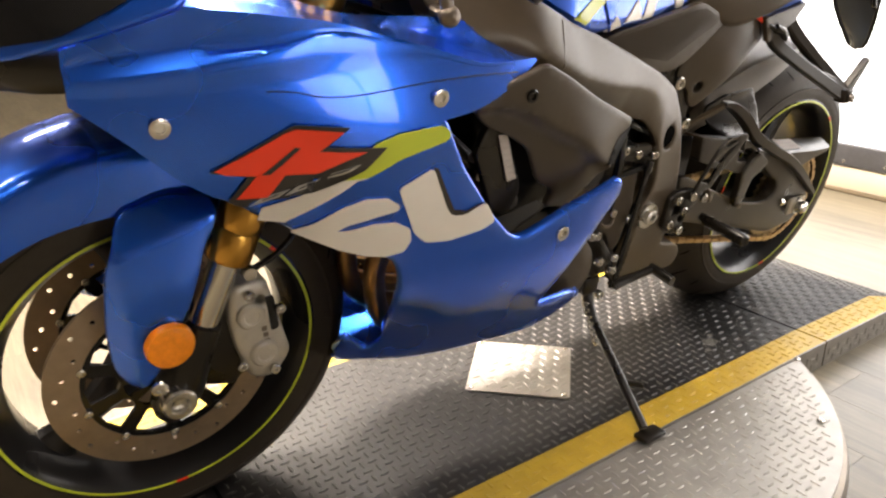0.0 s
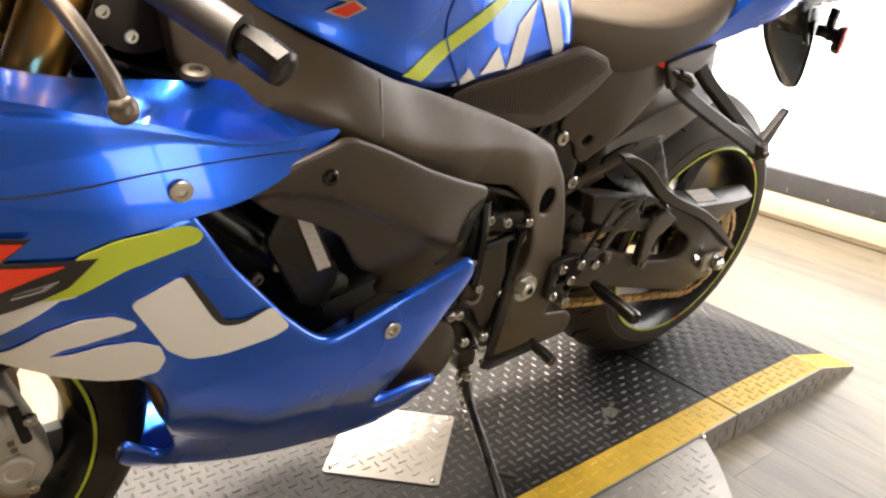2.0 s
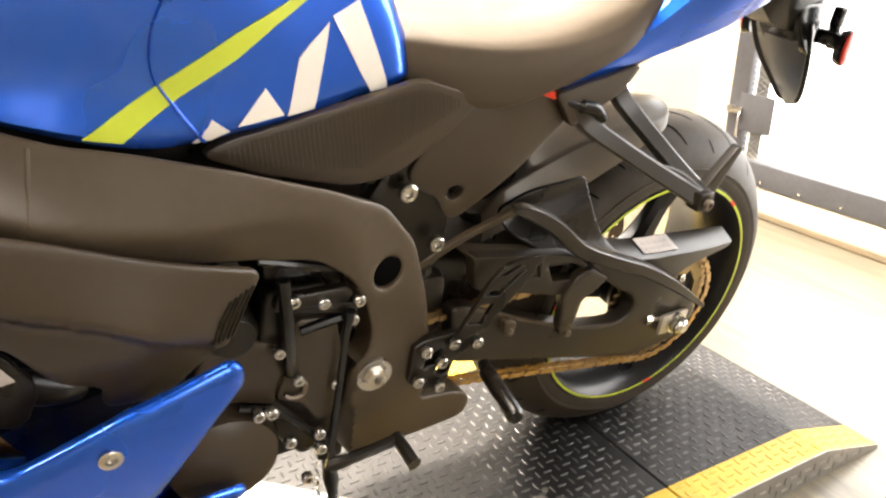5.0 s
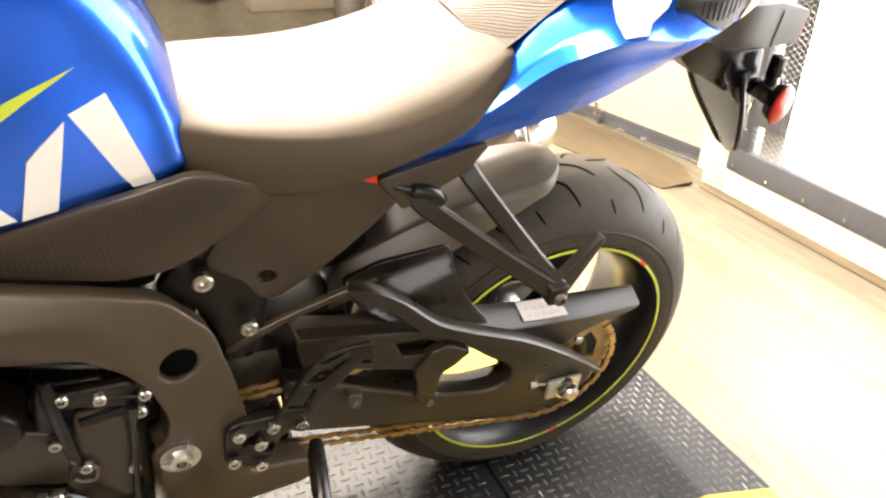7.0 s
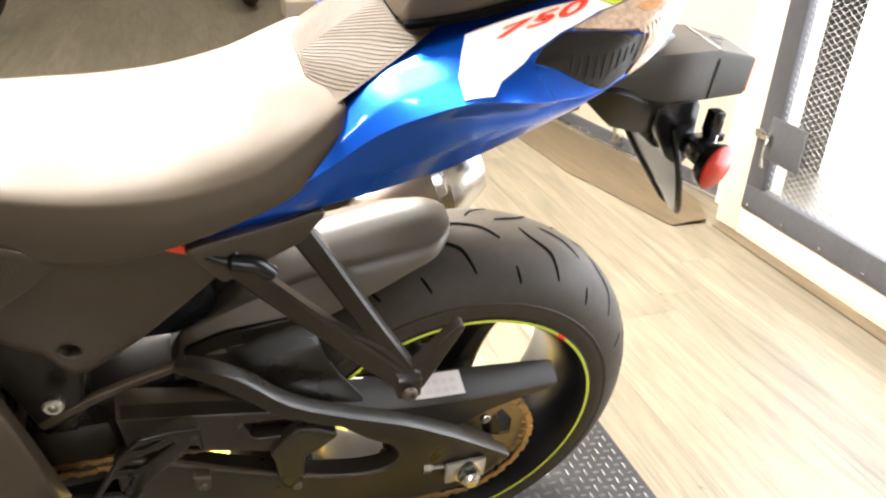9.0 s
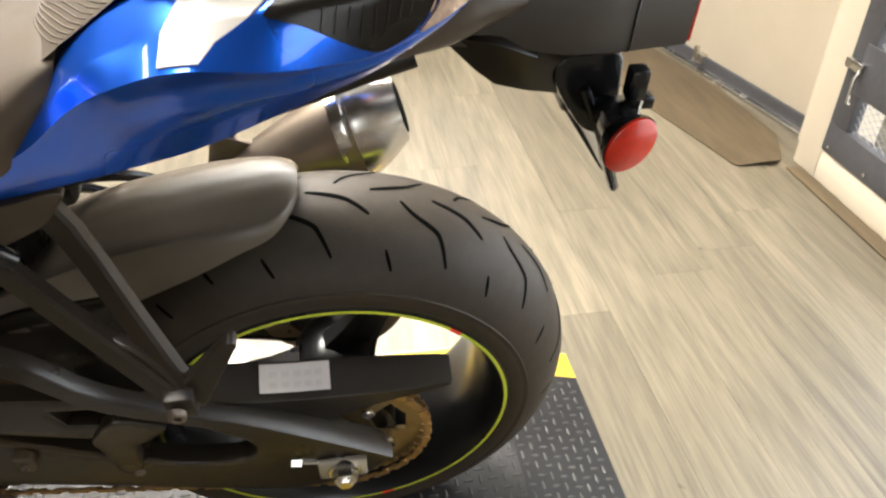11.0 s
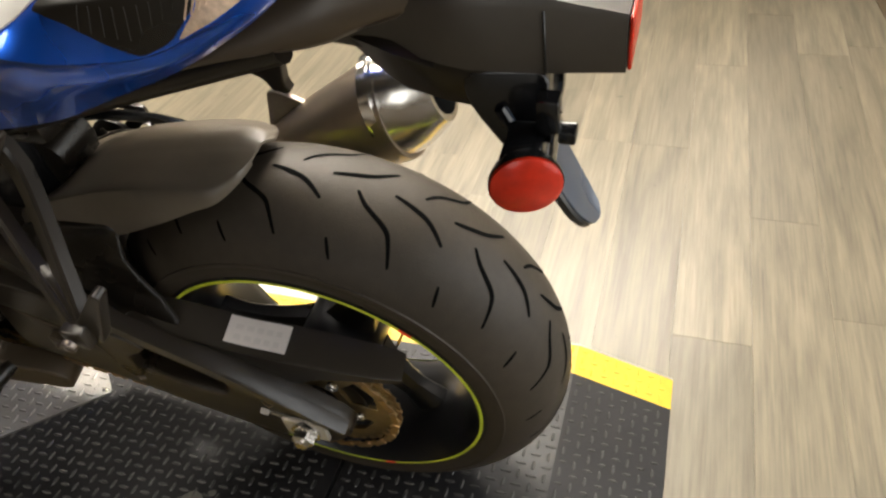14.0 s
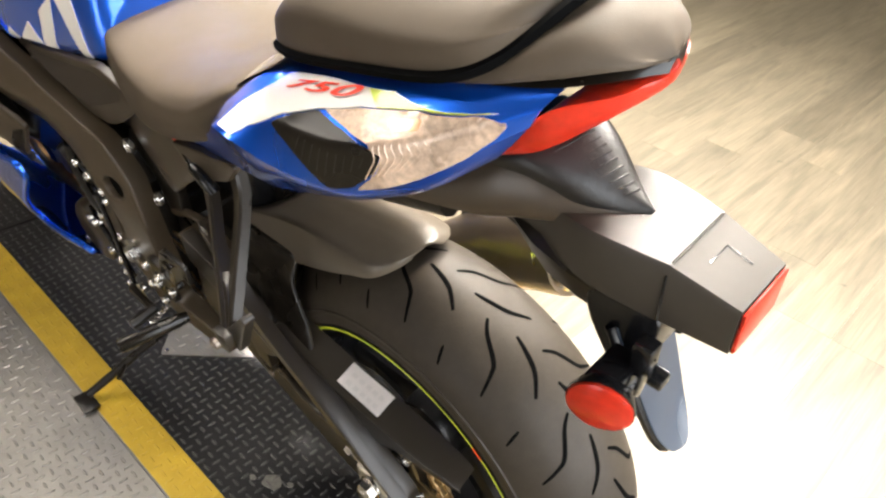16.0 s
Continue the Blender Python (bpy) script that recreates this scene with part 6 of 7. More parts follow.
for shape, mat in (([(-0.857, 0.458), (-0.826, 0.447), (-0.772, 0.478), (-0.716, 0.505), (-0.676, 0.53), (-0.6, 0.568), (-0.66, 0.55), (-0.716, 0.528), (-0.79, 0.492)], DECAL_LIME), ([(-0.764, 0.424), (-0.737, 0.435), (-0.728, 0.437), (-0.745, 0.452)], DECAL_WHITE),
                   ([(-0.72, 0.44), (-0.69, 0.472), (-0.672, 0.442)], DECAL_WHITE), ([(-0.668, 0.44), (-0.652, 0.496), (-0.617, 0.525), (-0.637, 0.442)], DECAL_WHITE), ([(-0.613, 0.53), (-0.578, 0.542), (-0.55, 0.452), (-0.57, 0.45)], DECAL_WHITE)):
    decal(shape, mat, on_tank, tank, 0.0018, step=0.01)
for k in range(3):
    z = 0.565 - 0.017 * k
    decal([(-0.967 + 0.004 * k, z), (-0.93, z + 0.013), (-0.906 - 0.004 * k, z + 0.004), (-0.935, z - 0.007)], DECAL_SILVER, on_tank, tank, 0.0035)
    decal([(-0.961 + 0.004 * k, z + 0.0005), (-0.93, z + 0.0105), (-0.912 - 0.004 * k, z + 0.004), (-0.935, z - 0.0045)], DECAL_RED, on_tank, tank, 0.0045)
part("tank_seam", tube([np.add(on_tank(x, z), (0, -0.0005, 0)) for x, z in spline([(-0.752, 0.428), (-0.775, 0.465), (-0.792, 0.5), (-0.79, 0.54), (-0.77, 0.58)], 5)], 0.0022, 6), BLUE, tank)
seat_rows = []
for x, zt, w, zc, zb in ((-0.53, 0.492, 0.09, 0.484, 0.452), (-0.512, 0.503, 0.112, 0.492, 0.438), (-0.46, 0.5, 0.13, 0.488, 0.42), (-0.4, 0.497, 0.142, 0.484, 0.414), (-0.33, 0.503, 0.15, 0.486, 0.432), (-0.26, 0.522, 0.15, 0.5, 0.456), (-0.215, 0.541, 0.145, 0.522, 0.476), (-0.18, 0.556, 0.134, 0.543, 0.508), (-0.164, 0.556, 0.122, 0.548, 0.532)):
    seat_rows.append((x, [(0, zt), (-w * 0.5, zt), (-w * 0.8, zt * 0.7 + zc * 0.3), (-w * 0.925, zc + 0.003), (-w * 0.965, zc - 0.006), (-w, zc * 0.45 + zb * 0.55), (-w * 0.92, zb), (-w * 0.5, zb), (0, zb)]))
part("rider_seat", body(seat_rows, 5, 4), VINYL, bike, "black vinyl rider seat")
# ribbed step between the seats
step_rows = [[(x, -w, z), (x, -w * 0.5, z + 0.012), (x, 0, z + 0.016), (x, w * 0.5, z + 0.012), (x, w, z)] for x, w, z in ((-0.19, 0.11, 0.54), (-0.15, 0.108, 0.568), (-0.1, 0.1, 0.6), (-0.06, 0.094, 0.628), (-0.03, 0.088, 0.65))]
step_surface = grid_surface(step_rows)
step_part = part("seat_step", loft(step_rows, 5, 5), VINYL, bike, "black ribbed step pad")
for k in range(38):
    u = 0.1 + 0.102 * k
    pts = [tuple(np.add(step_surface(min(max(u + 0.8 * (abs(v - 2) - 1), 0), 4), v), (0, 0, -0.0002))) for v in np.linspace(0.1, 3.9, 15)]
    part("rib", tube(pts, 0.001, 5), VINYL, step_part)
pill_rows = []
for x, zt, w, zb in ((-0.105, 0.632, 0.07, 0.615), (-0.095, 0.672, 0.094, 0.617), (-0.04, 0.7, 0.108, 0.63), (0.05, 0.715, 0.113, 0.655), (0.13, 0.726, 0.103, 0.674), (0.165, 0.735, 0.08, 0.692), (0.188, 0.737, 0.035, 0.722)):
    pill_rows.append((x, [(0, zt), (-w * 0.6, zt - 0.004), (-w * 0.93, zt - 0.02), (-w, (zt + zb) / 2 - 0.004), (-w * 0.95, zb), (-w * 0.4, zb), (0, zb)]))
part("pillion_seat", body(pill_rows, 5, 4), VINYL, bike, "black vinyl pillion seat")

# a near-black tube paints the shade in the gap under the pillion seat
part("seat_gap", tube(spline([(x, -w - 0.001, zb + 0.003) for x, zt, w, zb in ((-0.1, 0.672, 0.085, 0.614), (-0.095, 0.672, 0.094, 0.617), (-0.04, 0.7, 0.108, 0.63), (0.05, 0.715, 0.113, 0.655), (0.13, 0.726, 0.104, 0.674), (0.166, 0.735, 0.08, 0.692), (0.19, 0.737, 0.036, 0.722), (0.194, 0.737, 0.0, 0.73))], 5), 0.005, 6), RECESS_SHADE, bike)
# ---- tail ----
TAIL = ((-0.315, ((-0.118, 0.436), (-0.124, 0.434), (-0.126, 0.432), (-0.126, 0.427), (-0.12, 0.422))),
        (-0.2, ((-0.12, 0.507), (-0.134, 0.502), (-0.142, 0.494), (-0.138, 0.474), (-0.13, 0.452))),
        (-0.14, ((-0.112, 0.574), (-0.143, 0.564), (-0.16, 0.55), (-0.15, 0.512), (-0.138, 0.47))),
        (-0.07, ((-0.108, 0.607), (-0.157, 0.6), (-0.194, 0.59), (-0.172, 0.542), (-0.148, 0.494))),
        (0.0, ((-0.116, 0.634), (-0.168, 0.612), (-0.186, 0.578), (-0.168, 0.55), (-0.148, 0.524))),
        (0.067, ((-0.115, 0.65), (-0.165, 0.617), (-0.17, 0.577), (-0.158, 0.563), (-0.144, 0.55))),
        (0.13, ((-0.102, 0.666), (-0.144, 0.638), (-0.15, 0.603), (-0.14, 0.592), (-0.125, 0.582))))
tail_rows = [[(x, y, z) for y, z in row] for x, row in TAIL] + [[(0.219, -0.07, 0.682), (0.212, -0.079, 0.673), (0.205, -0.081, 0.66), (0.189, -0.084, 0.637), (0.174, -0.085, 0.618)]]
tail_table = np.array(tail_rows)


def tail_plain(u, v):
    """Straight from station to station with softened bends."""
    spots = [min(max(u + d, 0.0), 7.0) for d in (-0.3, -0.2, -0.1, 0.0, 0.1, 0.2, 0.3)]
    j = min(int(v), 3)
    total = np.zeros(3)
    for a in spots:
        i = min(int(a), 6)
        p, q = (tail_table[i, k] * (1 - a + i) + tail_table[i + 1, k] * (a - i) for k in (j, j + 1))
        total += p * (1 - v + j) + q * (v - j)
    return total / len(spots)


def tail_surface(u, v):
    """The tail's side: top edge, shoulder and a sharp crest, with a hollow under it."""
    p = np.array(tail_plain(u, v))
    p[1] += 0.006 * max(0.0, 1 - abs(v - 2.5) / 0.45) * max(0.0, min(1.0, (u - 2.2) / 1.2)) * max(0.0, min(1.0, (6.2 - u) / 1.2))
    return p


def tail_line(v):
    return [tuple(tail_surface(u, v)) for u in np.linspace(0, 7, 71)]


tail_lines = [tail_line(v) for v in (0, 0.35, 0.7, 0.95, 1.05, 1.3, 1.6, 1.85, 1.97, 2, 2.05, 2.25, 2.5, 2.75, 3, 3.5, 4)]
tail_inner = [(x, y + 0.045 * min(1.0, i / 20), z + 0.006 * min(1.0, i / 30)) for i, (x, y, z) in enumerate(tail_lines[0])]
tail, _ = both("tail_cowl", facets([tail_inner] + tail_lines, [3] + [1] * (len(tail_lines) - 1), 0.003), BLUE, None, "blue tail cowl")


def tail_patch(name, shape, mat, lift, thick=0.0015, step=0.12, cut=0.0, label=""):
    flipped = [(u, 4 - v) for u, v in shape]
    return both(name, sheet(flipped, lambda u, v: tail_surface(u, 4 - v), thick, step, lift=lift, cut=cut), mat, tail, label)[0]


tail_patch("decal", [(2.92, 1.88), (2.95, 1.1), (3.1, 0.5), (3.25, 0.04), (3.5, 0.02), (4.4, 0.03), (5.4, 0.1), (6.6, 0.7), (5.88, 0.4), (5.04, 0.36), (4.4, 0.56), (3.92, 0.84), (3.44, 1.44), (3.28, 1.88)], DECAL_WHITE, 0.002, step=0.08)
tail_patch("decal", [(5.0, 0.08), (5.4, 0.12), (6.55, 0.68), (5.9, 0.41), (5.3, 0.37)], DECAL_LIME, 0.0032, step=0.08)
tail_patch("side_insert", [(3.87, 1.06), (4.12, 0.78), (4.46, 0.58), (5.04, 0.76), (5.52, 1.04), (5.68, 1.2), (5.6, 1.6), (5.32, 1.9), (4.95, 1.96), (4.62, 1.66), (4.25, 1.3)], BLACK, 0.003, 0.004, 0.08, 0.04, "black ribbed insert")
for n in range(9):
    u0 = 4.45 + 0.13 * n
    ribs = [tuple(np.add(tail_surface(u0 - 0.05 * s, 0.98 + 0.03 * n + (0.42 + 0.03 * n) * s * min(1.0, (9.5 - n) / 5)), (0, -0.0035, 0))) for s in np.linspace(0, 1, 6)]
    both("rib", tube(ribs, 0.0006, 5), BLACK, tail)
tail_patch("turn_signal", [(4.56, 0.55), (5.08, 0.41), (5.88, 0.45), (6.5, 0.75), (6.72, 1.16), (6.66, 1.6), (6.48, 1.93), (6.2, 1.96), (5.88, 1.95), (5.38, 1.95), (5.66, 1.6), (5.74, 1.2), (5.56, 1.0), (5.02, 0.71)], LENS, 0.0045, 0.004, 0.08, 0.04, "clear turn signal lens")
tail_patch("bulb", [(5.6, 0.58), (6.0, 0.6), (6.04, 0.84), (5.76, 0.8)], BULB, 0.0048, 0.001, 0.1, 0.03, "amber bulb glow")
for n in range(11):
    u0 = 5.6 + 0.08 * n
    ribs = [tuple(np.add(tail_surface(u0 + 0.1 * (1 - abs(s - 0.5) * 2) - 0.06 * s, 0.85 + 0.025 * n + (0.85 - 0.04 * n) * s), (0, -0.0046, 0.001))) for s in np.linspace(0, 1, 10)]
    both("lens_rib", tube(ribs, 0.0007, 5), LENS, tail)
font = bpy.data.curves.new("number", "FONT")
font.body, font.size, font.shear, font.offset = "750", 1.0, 0.35, 0.02
carrier = bpy.data.objects.new("number", font)
scene.collection.objects.link(carrier)
bpy.context.view_layer.update()
flat = bpy.data.meshes.new_from_object(carrier.evaluated_get(bpy.context.evaluated_depsgraph_get()))
bpy.data.objects.remove(carrier)
for v in flat.vertices:
    u, w = 3.48 + v.co.x * 0.88, 0.42 - 0.1 * v.co.x - v.co.y * 0.28
    p = np.array(tail_surface(u, w))
    n = np.cross(np.array(tail_surface(u, w + 0.01)) - p, np.array(tail_surface(u + 0.01, w)) - p)
    v.co = p + n / np.linalg.norm(n) * 0.0036
part("number", flat, DECAL_RED, tail, "red 750 lettering", False)
deck_rows = [[(x, -w, z), (x, -w * 0.5, z + 0.006), (x, 0, z + 0.008), (x, w * 0.5, z + 0.006), (x, w, z)] for x, w, z in ((-0.04, 0.09, 0.618), (0.05, 0.09, 0.645), (0.13, 0.09, 0.667), (0.2, 0.076, 0.682), (0.235, 0.05, 0.688), (0.25, 0.024, 0.687), (0.256, 0.008, 0.684))]
part("tail_deck", loft(deck_rows, 4, 4), BLACK, bike, "black tail top")
hump_rows = []
for x, zt, w, zb in ((0.11, 0.672, 0.092, 0.66), (0.16, 0.705, 0.086, 0.673), (0.2, 0.722, 0.07, 0.684), (0.23, 0.716, 0.05, 0.692), (0.246, 0.706, 0.032, 0.694), (0.254, 0.697, 0.008, 0.693)):
    hump_rows.append((x, [(0, zt), (-w * 0.7, zt - 0.006), (-w, zt * 0.4 + zb * 0.6), (-w * 0.94, zb), (0, zb)]))
part("tail_hump", body(hump_rows, 5, 4), VINYL, bike, "black tail end cap")
light_rows = []
for x, w, zt, zb in ((0.165, 0.078, 0.618, 0.604), (0.188, 0.078, 0.645, 0.617), (0.209, 0.073, 0.668, 0.633), (0.24, 0.047, 0.679, 0.66), (0.251, 0.018, 0.68, 0.668), (0.254, 0.005, 0.679, 0.671)):
    light_rows.append((x, [(0, zt), (-w * 0.95, zt), (-w, zt - 0.003), (-w * 0.86, zb), (0, zb)]))
part("tail_light", body(light_rows, 4, 2), RED, bike, "red tail light lens")
under_rows = []
for x, zt, w, zb in ((-0.2, 0.47, 0.1, 0.43), (0.0, 0.53, 0.1, 0.505), (0.12, 0.582, 0.076, 0.518), (0.165, 0.588, 0.06, 0.529), (0.205, 0.574, 0.043, 0.537), (0.235, 0.562, 0.025, 0.546), (0.256, 0.557, 0.006, 0.552)):
    under_rows.append((x, [(0, zt), (-w * 0.62, zt - 0.002), (-w, zt * 0.45 + zb * 0.55), (-w * 0.9, zb), (0, zb)]))
part("undertail", body(under_rows, 4, 3), COVER, bike, "black undertail tray")
# licence plate carrier
carrier_rows = []
for x, zt, w, zb in ((0.12, 0.535, 0.036, 0.502), (0.19, 0.548, 0.045, 0.5), (0.24, 0.555, 0.053, 0.495), (0.3, 0.553, 0.044, 0.489), (0.305, 0.552, 0.043, 0.489), (0.362, 0.538, 0.036, 0.489)):
    carrier_rows.append((x, [(0, zt), (-w * 0.94, zt), (-w, zt - 0.006), (-w * 0.95, zb), (0, zb)]))
holder = part("plate_carrier", body(carrier_rows, 3, 1), CARRIER, bike, "black rear fender and plate carrier")
part("carrier_strip", block(0.3625, 0.366, -0.034, 0.034, 0.491, 0.536, 0.0015), RED, holder, "red rear reflector strip")
part("carrier_groove", tube([(0.303, -0.0415, 0.49), (0.303, -0.0438, 0.541), (0.303, -0.0375, 0.5528), (0.303, 0, 0.553), (0.303, 0.0375, 0.5528), (0.303, 0.0438, 0.541), (0.303, 0.0415, 0.49)], 0.0013, 6), GLOSS, holder)
shape_rows = [[(x, y, z) for y, z in ((-a, za), (-b, zb), (-c, zc), (c, zc), (b, zb), (a, za))] for x, a, za, b, zb, c, zc in ((0.135, 0.03, 0.516, 0.034, 0.51, 0.026, 0.5), (0.163, 0.036, 0.516, 0.046, 0.51, 0.03, 0.472), (0.182, 0.038, 0.514, 0.053, 0.508, 0.03, 0.456), (0.215, 0.041, 0.506, 0.048, 0.492, 0.028, 0.445), (0.25, 0.042, 0.502, 0.04, 0.478, 0.025, 0.437), (0.288, 0.036, 0.498, 0.03, 0.473, 0.02, 0.437))]
part("lower_shroud", loft(shape_rows, 1, 1, True, True), BLACK, holder)
both("stem", sheet([(0.234, 0.472), (0.242, 0.45), (0.272, 0.405), (0.3, 0.395), (0.306, 0.43), (0.304, 0.487), (0.24, 0.487)], plane(-0.042, 0.1, 0.1, 0.27, 0.45), 0.008, 0.014, roll=0.003), GLOSS, holder)
part("stem_core", block(0.25, 0.3, -0.036, 0.036, 0.42, 0.49, 0.006), GLOSS, holder)
flap_rows = [[(0.24, 0.055, 0.452), (0.252, 0.0, 0.454), (0.265, -0.045, 0.455)], [(0.275, 0.05, 0.39), (0.288, 0.005, 0.385), (0.295, -0.042, 0.39)], [(0.318, 0.025, 0.325), (0.32, 0.002, 0.322), (0.322, -0.032, 0.325)], [(0.338, 0.012, 0.296), (0.34, 0.0, 0.29), (0.336, -0.018, 0.297)]]
flap_surface = grid_surface(flap_rows)
part("mud_flap", sheet([(0, 0), (3, 0), (3, 2), (0, 2)], flap_surface, 0.006, 0.15, cut=0.15), FLAP, holder, "grey-black plate flap")
for v in (0.0, 2.0):
    part("flap_edge", tube([tuple(flap_surface(u, v)) for u in np.linspace(0, 2.9, 16)], [0.005] * 14 + [0.0035, 0.002], 8), GLOSS, holder)
both("reflector_arm", block(0.275, 0.306, -0.098, -0.05, 0.425, 0.45, 0.004), GLOSS, holder)
for s in (-1, 1):
    m = Matrix.Translation((0.297, s * 0.1, 0.428)) @ Matrix.Rotation(radians(90 * 0 if s < 0 else 180), 4, "Z") @ Matrix.Rotation(radians(18), 4, "Z")
    backing = part("reflector_cup", moved(lathe([(0.012, 0), (0.012, 0.026), (0.002, 0.03), (-0.002, 0.03)], 32), m), GLOSS, holder)
    part("round_reflector", moved(lathe([(0.0, 0.029), (-0.004, 0.029), (-0.007, 0.025), (-0.008, 0.0)], 32), m), RED, backing, "round red reflector")
    part("stud", moved(lathe([(0.03, 0), (0.03, 0.008), (0.012, 0.008)], 12), m), STEEL, backing)
part("plate_lamp", join(block(0.3, 0.318, -0.07, -0.052, 0.452, 0.484, 0.003), block(0.305, 0.33, -0.066, -0.05, 0.44, 0.452, 0.002)), GLOSS, holder, "black plate lamp bracket")
part("pin", tube([(0.316, -0.062, 0.47), (0.312, -0.07, 0.425)], 0.0035, 8), STEEL, holder)
boot_rows = []
BOOT_LINE = ((0.13, 0.056, 0.596), (0.16, 0.053, 0.602), (0.185, 0.046, 0.597), (0.21, 0.036, 0.585), (0.235, 0.022, 0.57), (0.262, 0.005, 0.558))
for x, w, zt in BOOT_LINE:
    boot_rows.append((x, [(0, zt), (-w * 0.7, zt - 0.004), (-w, zt - 0.014), (-w * 0.9, zt - 0.03), (0, zt - 0.03)]))
boot = part("rubber_boot", body(boot_rows, 4, 3), BOOT, bike, "wrinkled black rubber boot")
for n, x in enumerate(np.linspace(0.165, 0.24, 12)):
    w, zt = (float(np.interp(x, [q[0] for q in BOOT_LINE], [q[k] for q in BOOT_LINE])) for k in (1, 2))
    part("fold", tube(spline([(x - 0.012 - 0.003 * (n % 2), -w * 0.99, zt - 0.016), (x - 0.006, -w * 0.72, zt - 0.0042), (x, -w * 0.3, zt - 0.0015), (x + 0.003, w * 0.3, zt - 0.0015)], 4), 0.0013, 6), BOOT, boot)
part("emboss", tube([(0.322, -0.014, 0.5479), (0.322, 0.012, 0.5479), (0.345, 0.012, 0.5423)], 0.001, 5), GLOSS, holder)
# muffler on the right
def along_pipe(points, radii, flat=0.82):
    rows = []
    for (x, y, z), r in zip(points, radii):
        rows.append([(x - 0.35 * r * math.sin(a) * flat, y + r * math.cos(a) * flat, z + r * math.sin(a)) for a in np.linspace(0, 2 * math.pi, 24, endpoint=False)])
    return loft(rows, 3, 1, True, True)


part("muffler", along_pipe([(-0.22, 0.165, 0.07), (-0.18, 0.175, 0.098), (-0.12, 0.188, 0.138), (-0.06, 0.196, 0.175), (0.05, 0.203, 0.235), (0.06, 0.203, 0.238)], [0.036, 0.048, 0.058, 0.065, 0.074, 0.07]), TITANIUM, bike, "satin titanium muffler body")
tip = part("muffler_tip", along_pipe([(0.038, 0.205, 0.236), (0.052, 0.206, 0.241), (0.058, 0.206, 0.243), (0.085, 0.208, 0.255), (0.118, 0.21, 0.27)], [0.076, 0.076, 0.073, 0.064, 0.045]), CHROME, bike, "polished conical muffler tip")
# the dark inside of the outlet is a near-black cap
part("outlet", along_pipe([(0.119, 0.21, 0.2705), (0.1195, 0.21, 0.271)], [0.036, 0.034]), RECESS_SHADE, tip)
part("mid_pipe", tube(spline([(-0.9, 0.0, -0.06), (-0.7, 0.05, -0.07), (-0.5, 0.12, -0.05), (-0.36, 0.145, 0.0), (-0.2, 0.168, 0.085)]), 0.03, 14), TITANIUM, bike, "satin titanium mid pipe")
hanger_arm = part("muffler_hanger", sheet([(-0.3, 0.272), (-0.276, 0.284), (-0.13, 0.302), (-0.108, 0.316), (-0.112, 0.33), (-0.083, 0.333), (-0.078, 0.318), (-0.098, 0.304), (-0.104, 0.262), (-0.098, 0.248), (-0.122, 0.244), (-0.134, 0.268), (-0.15, 0.276), (-0.28, 0.268)], plane(0.2), 0.014, 0.007, roll=0.003, cut=0.003), BLACK, bike, "black muffler hanger arm")
part("hanger_tab", sheet([(-0.134, 0.25), (-0.118, 0.252), (-0.074, 0.234), (-0.07, 0.222), (-0.082, 0.212), (-0.14, 0.17), (-0.15, 0.18)], plane(0.196), 0.006, 0.008, roll=0.0015, cut=0.003), DARK_STEEL, hanger_arm)
bolt((-0.08, 0.191, 0.226), 0.009, 0.01, hanger_arm)
part("right_peg_hanger", tube([(-0.3, 0.12, 0.43), (-0.25, 0.17, 0.36), (-0.2, 0.205, 0.295)], 0.009, 8), BLACK, bike)
ring = [disc_outline(-0.41 + 0.016 * math.cos(a), 0.163 + 0.016 * math.sin(a), 0.0095, 10) for a in (0.3, 2.4, 4.5)]
part("brake_pedal", sheet(disc_outline(-0.41, 0.163, 0.036, 20), plane(0.165), 0.008, 0.01, ring, cut=0), BLACK, bike, "black brake pedal boss")
part("right_rearset", join(sheet([(-0.53, 0.1), (-0.5, 0.2), (-0.46, 0.21), (-0.44, 0.16), (-0.45, 0.08), (-0.5, 0.06)], plane(0.15), 0.012, 0.014, [disc_outline(-0.49, 0.15, 0.014, 12)], roll=0.003), tube([(-0.47, 0.15, 0.19), (-0.43, 0.165, 0.165)], 0.007, 8)), BLACK, bike, "black right footrest bracket")
for x, z in ((-0.495, 0.185), (-0.473, 0.181), (-0.443, 0.171), (-0.466, 0.207)):
    bolt((x, 0.15, z), 0.007, 0.012, bike)
part("rear_brake_hose", tube(spline([(-0.461, 0.16, 0.201), (-0.375, 0.16, 0.219), (-0.31, 0.16, 0.217), (-0.267, 0.16, 0.203), (-0.2, 0.15, 0.15), (-0.1, 0.13, 0.1)]), 0.0065, 8), GLOSS, bike, "rear brake hose")
part("brake_line", tube(spline([(-0.4, 0.08, 0.26), (-0.33, 0.06, 0.3), (-0.26, 0.05, 0.318), (-0.2, 0.07, 0.3), (-0.15, 0.1, 0.25)]), 0.0065, 8), GLOSS, bike)

# ---- handlebar ----
bar = part("handlebar", tube([(-1.19, -0.12, 0.6), (-1.15, -0.2, 0.578), (-1.09, -0.33, 0.54)], 0.011, 14), GLOSS, bike, "clip-on handlebar")
part("grip", tube([(-1.163, -0.175, 0.586), (-1.158, -0.185, 0.583), (-1.1, -0.308, 0.545), (-1.097, -0.312, 0.544)], [0.019, 0.0163, 0.0163, 0.0195], 18), RUBBER, bar, "rubber grip")
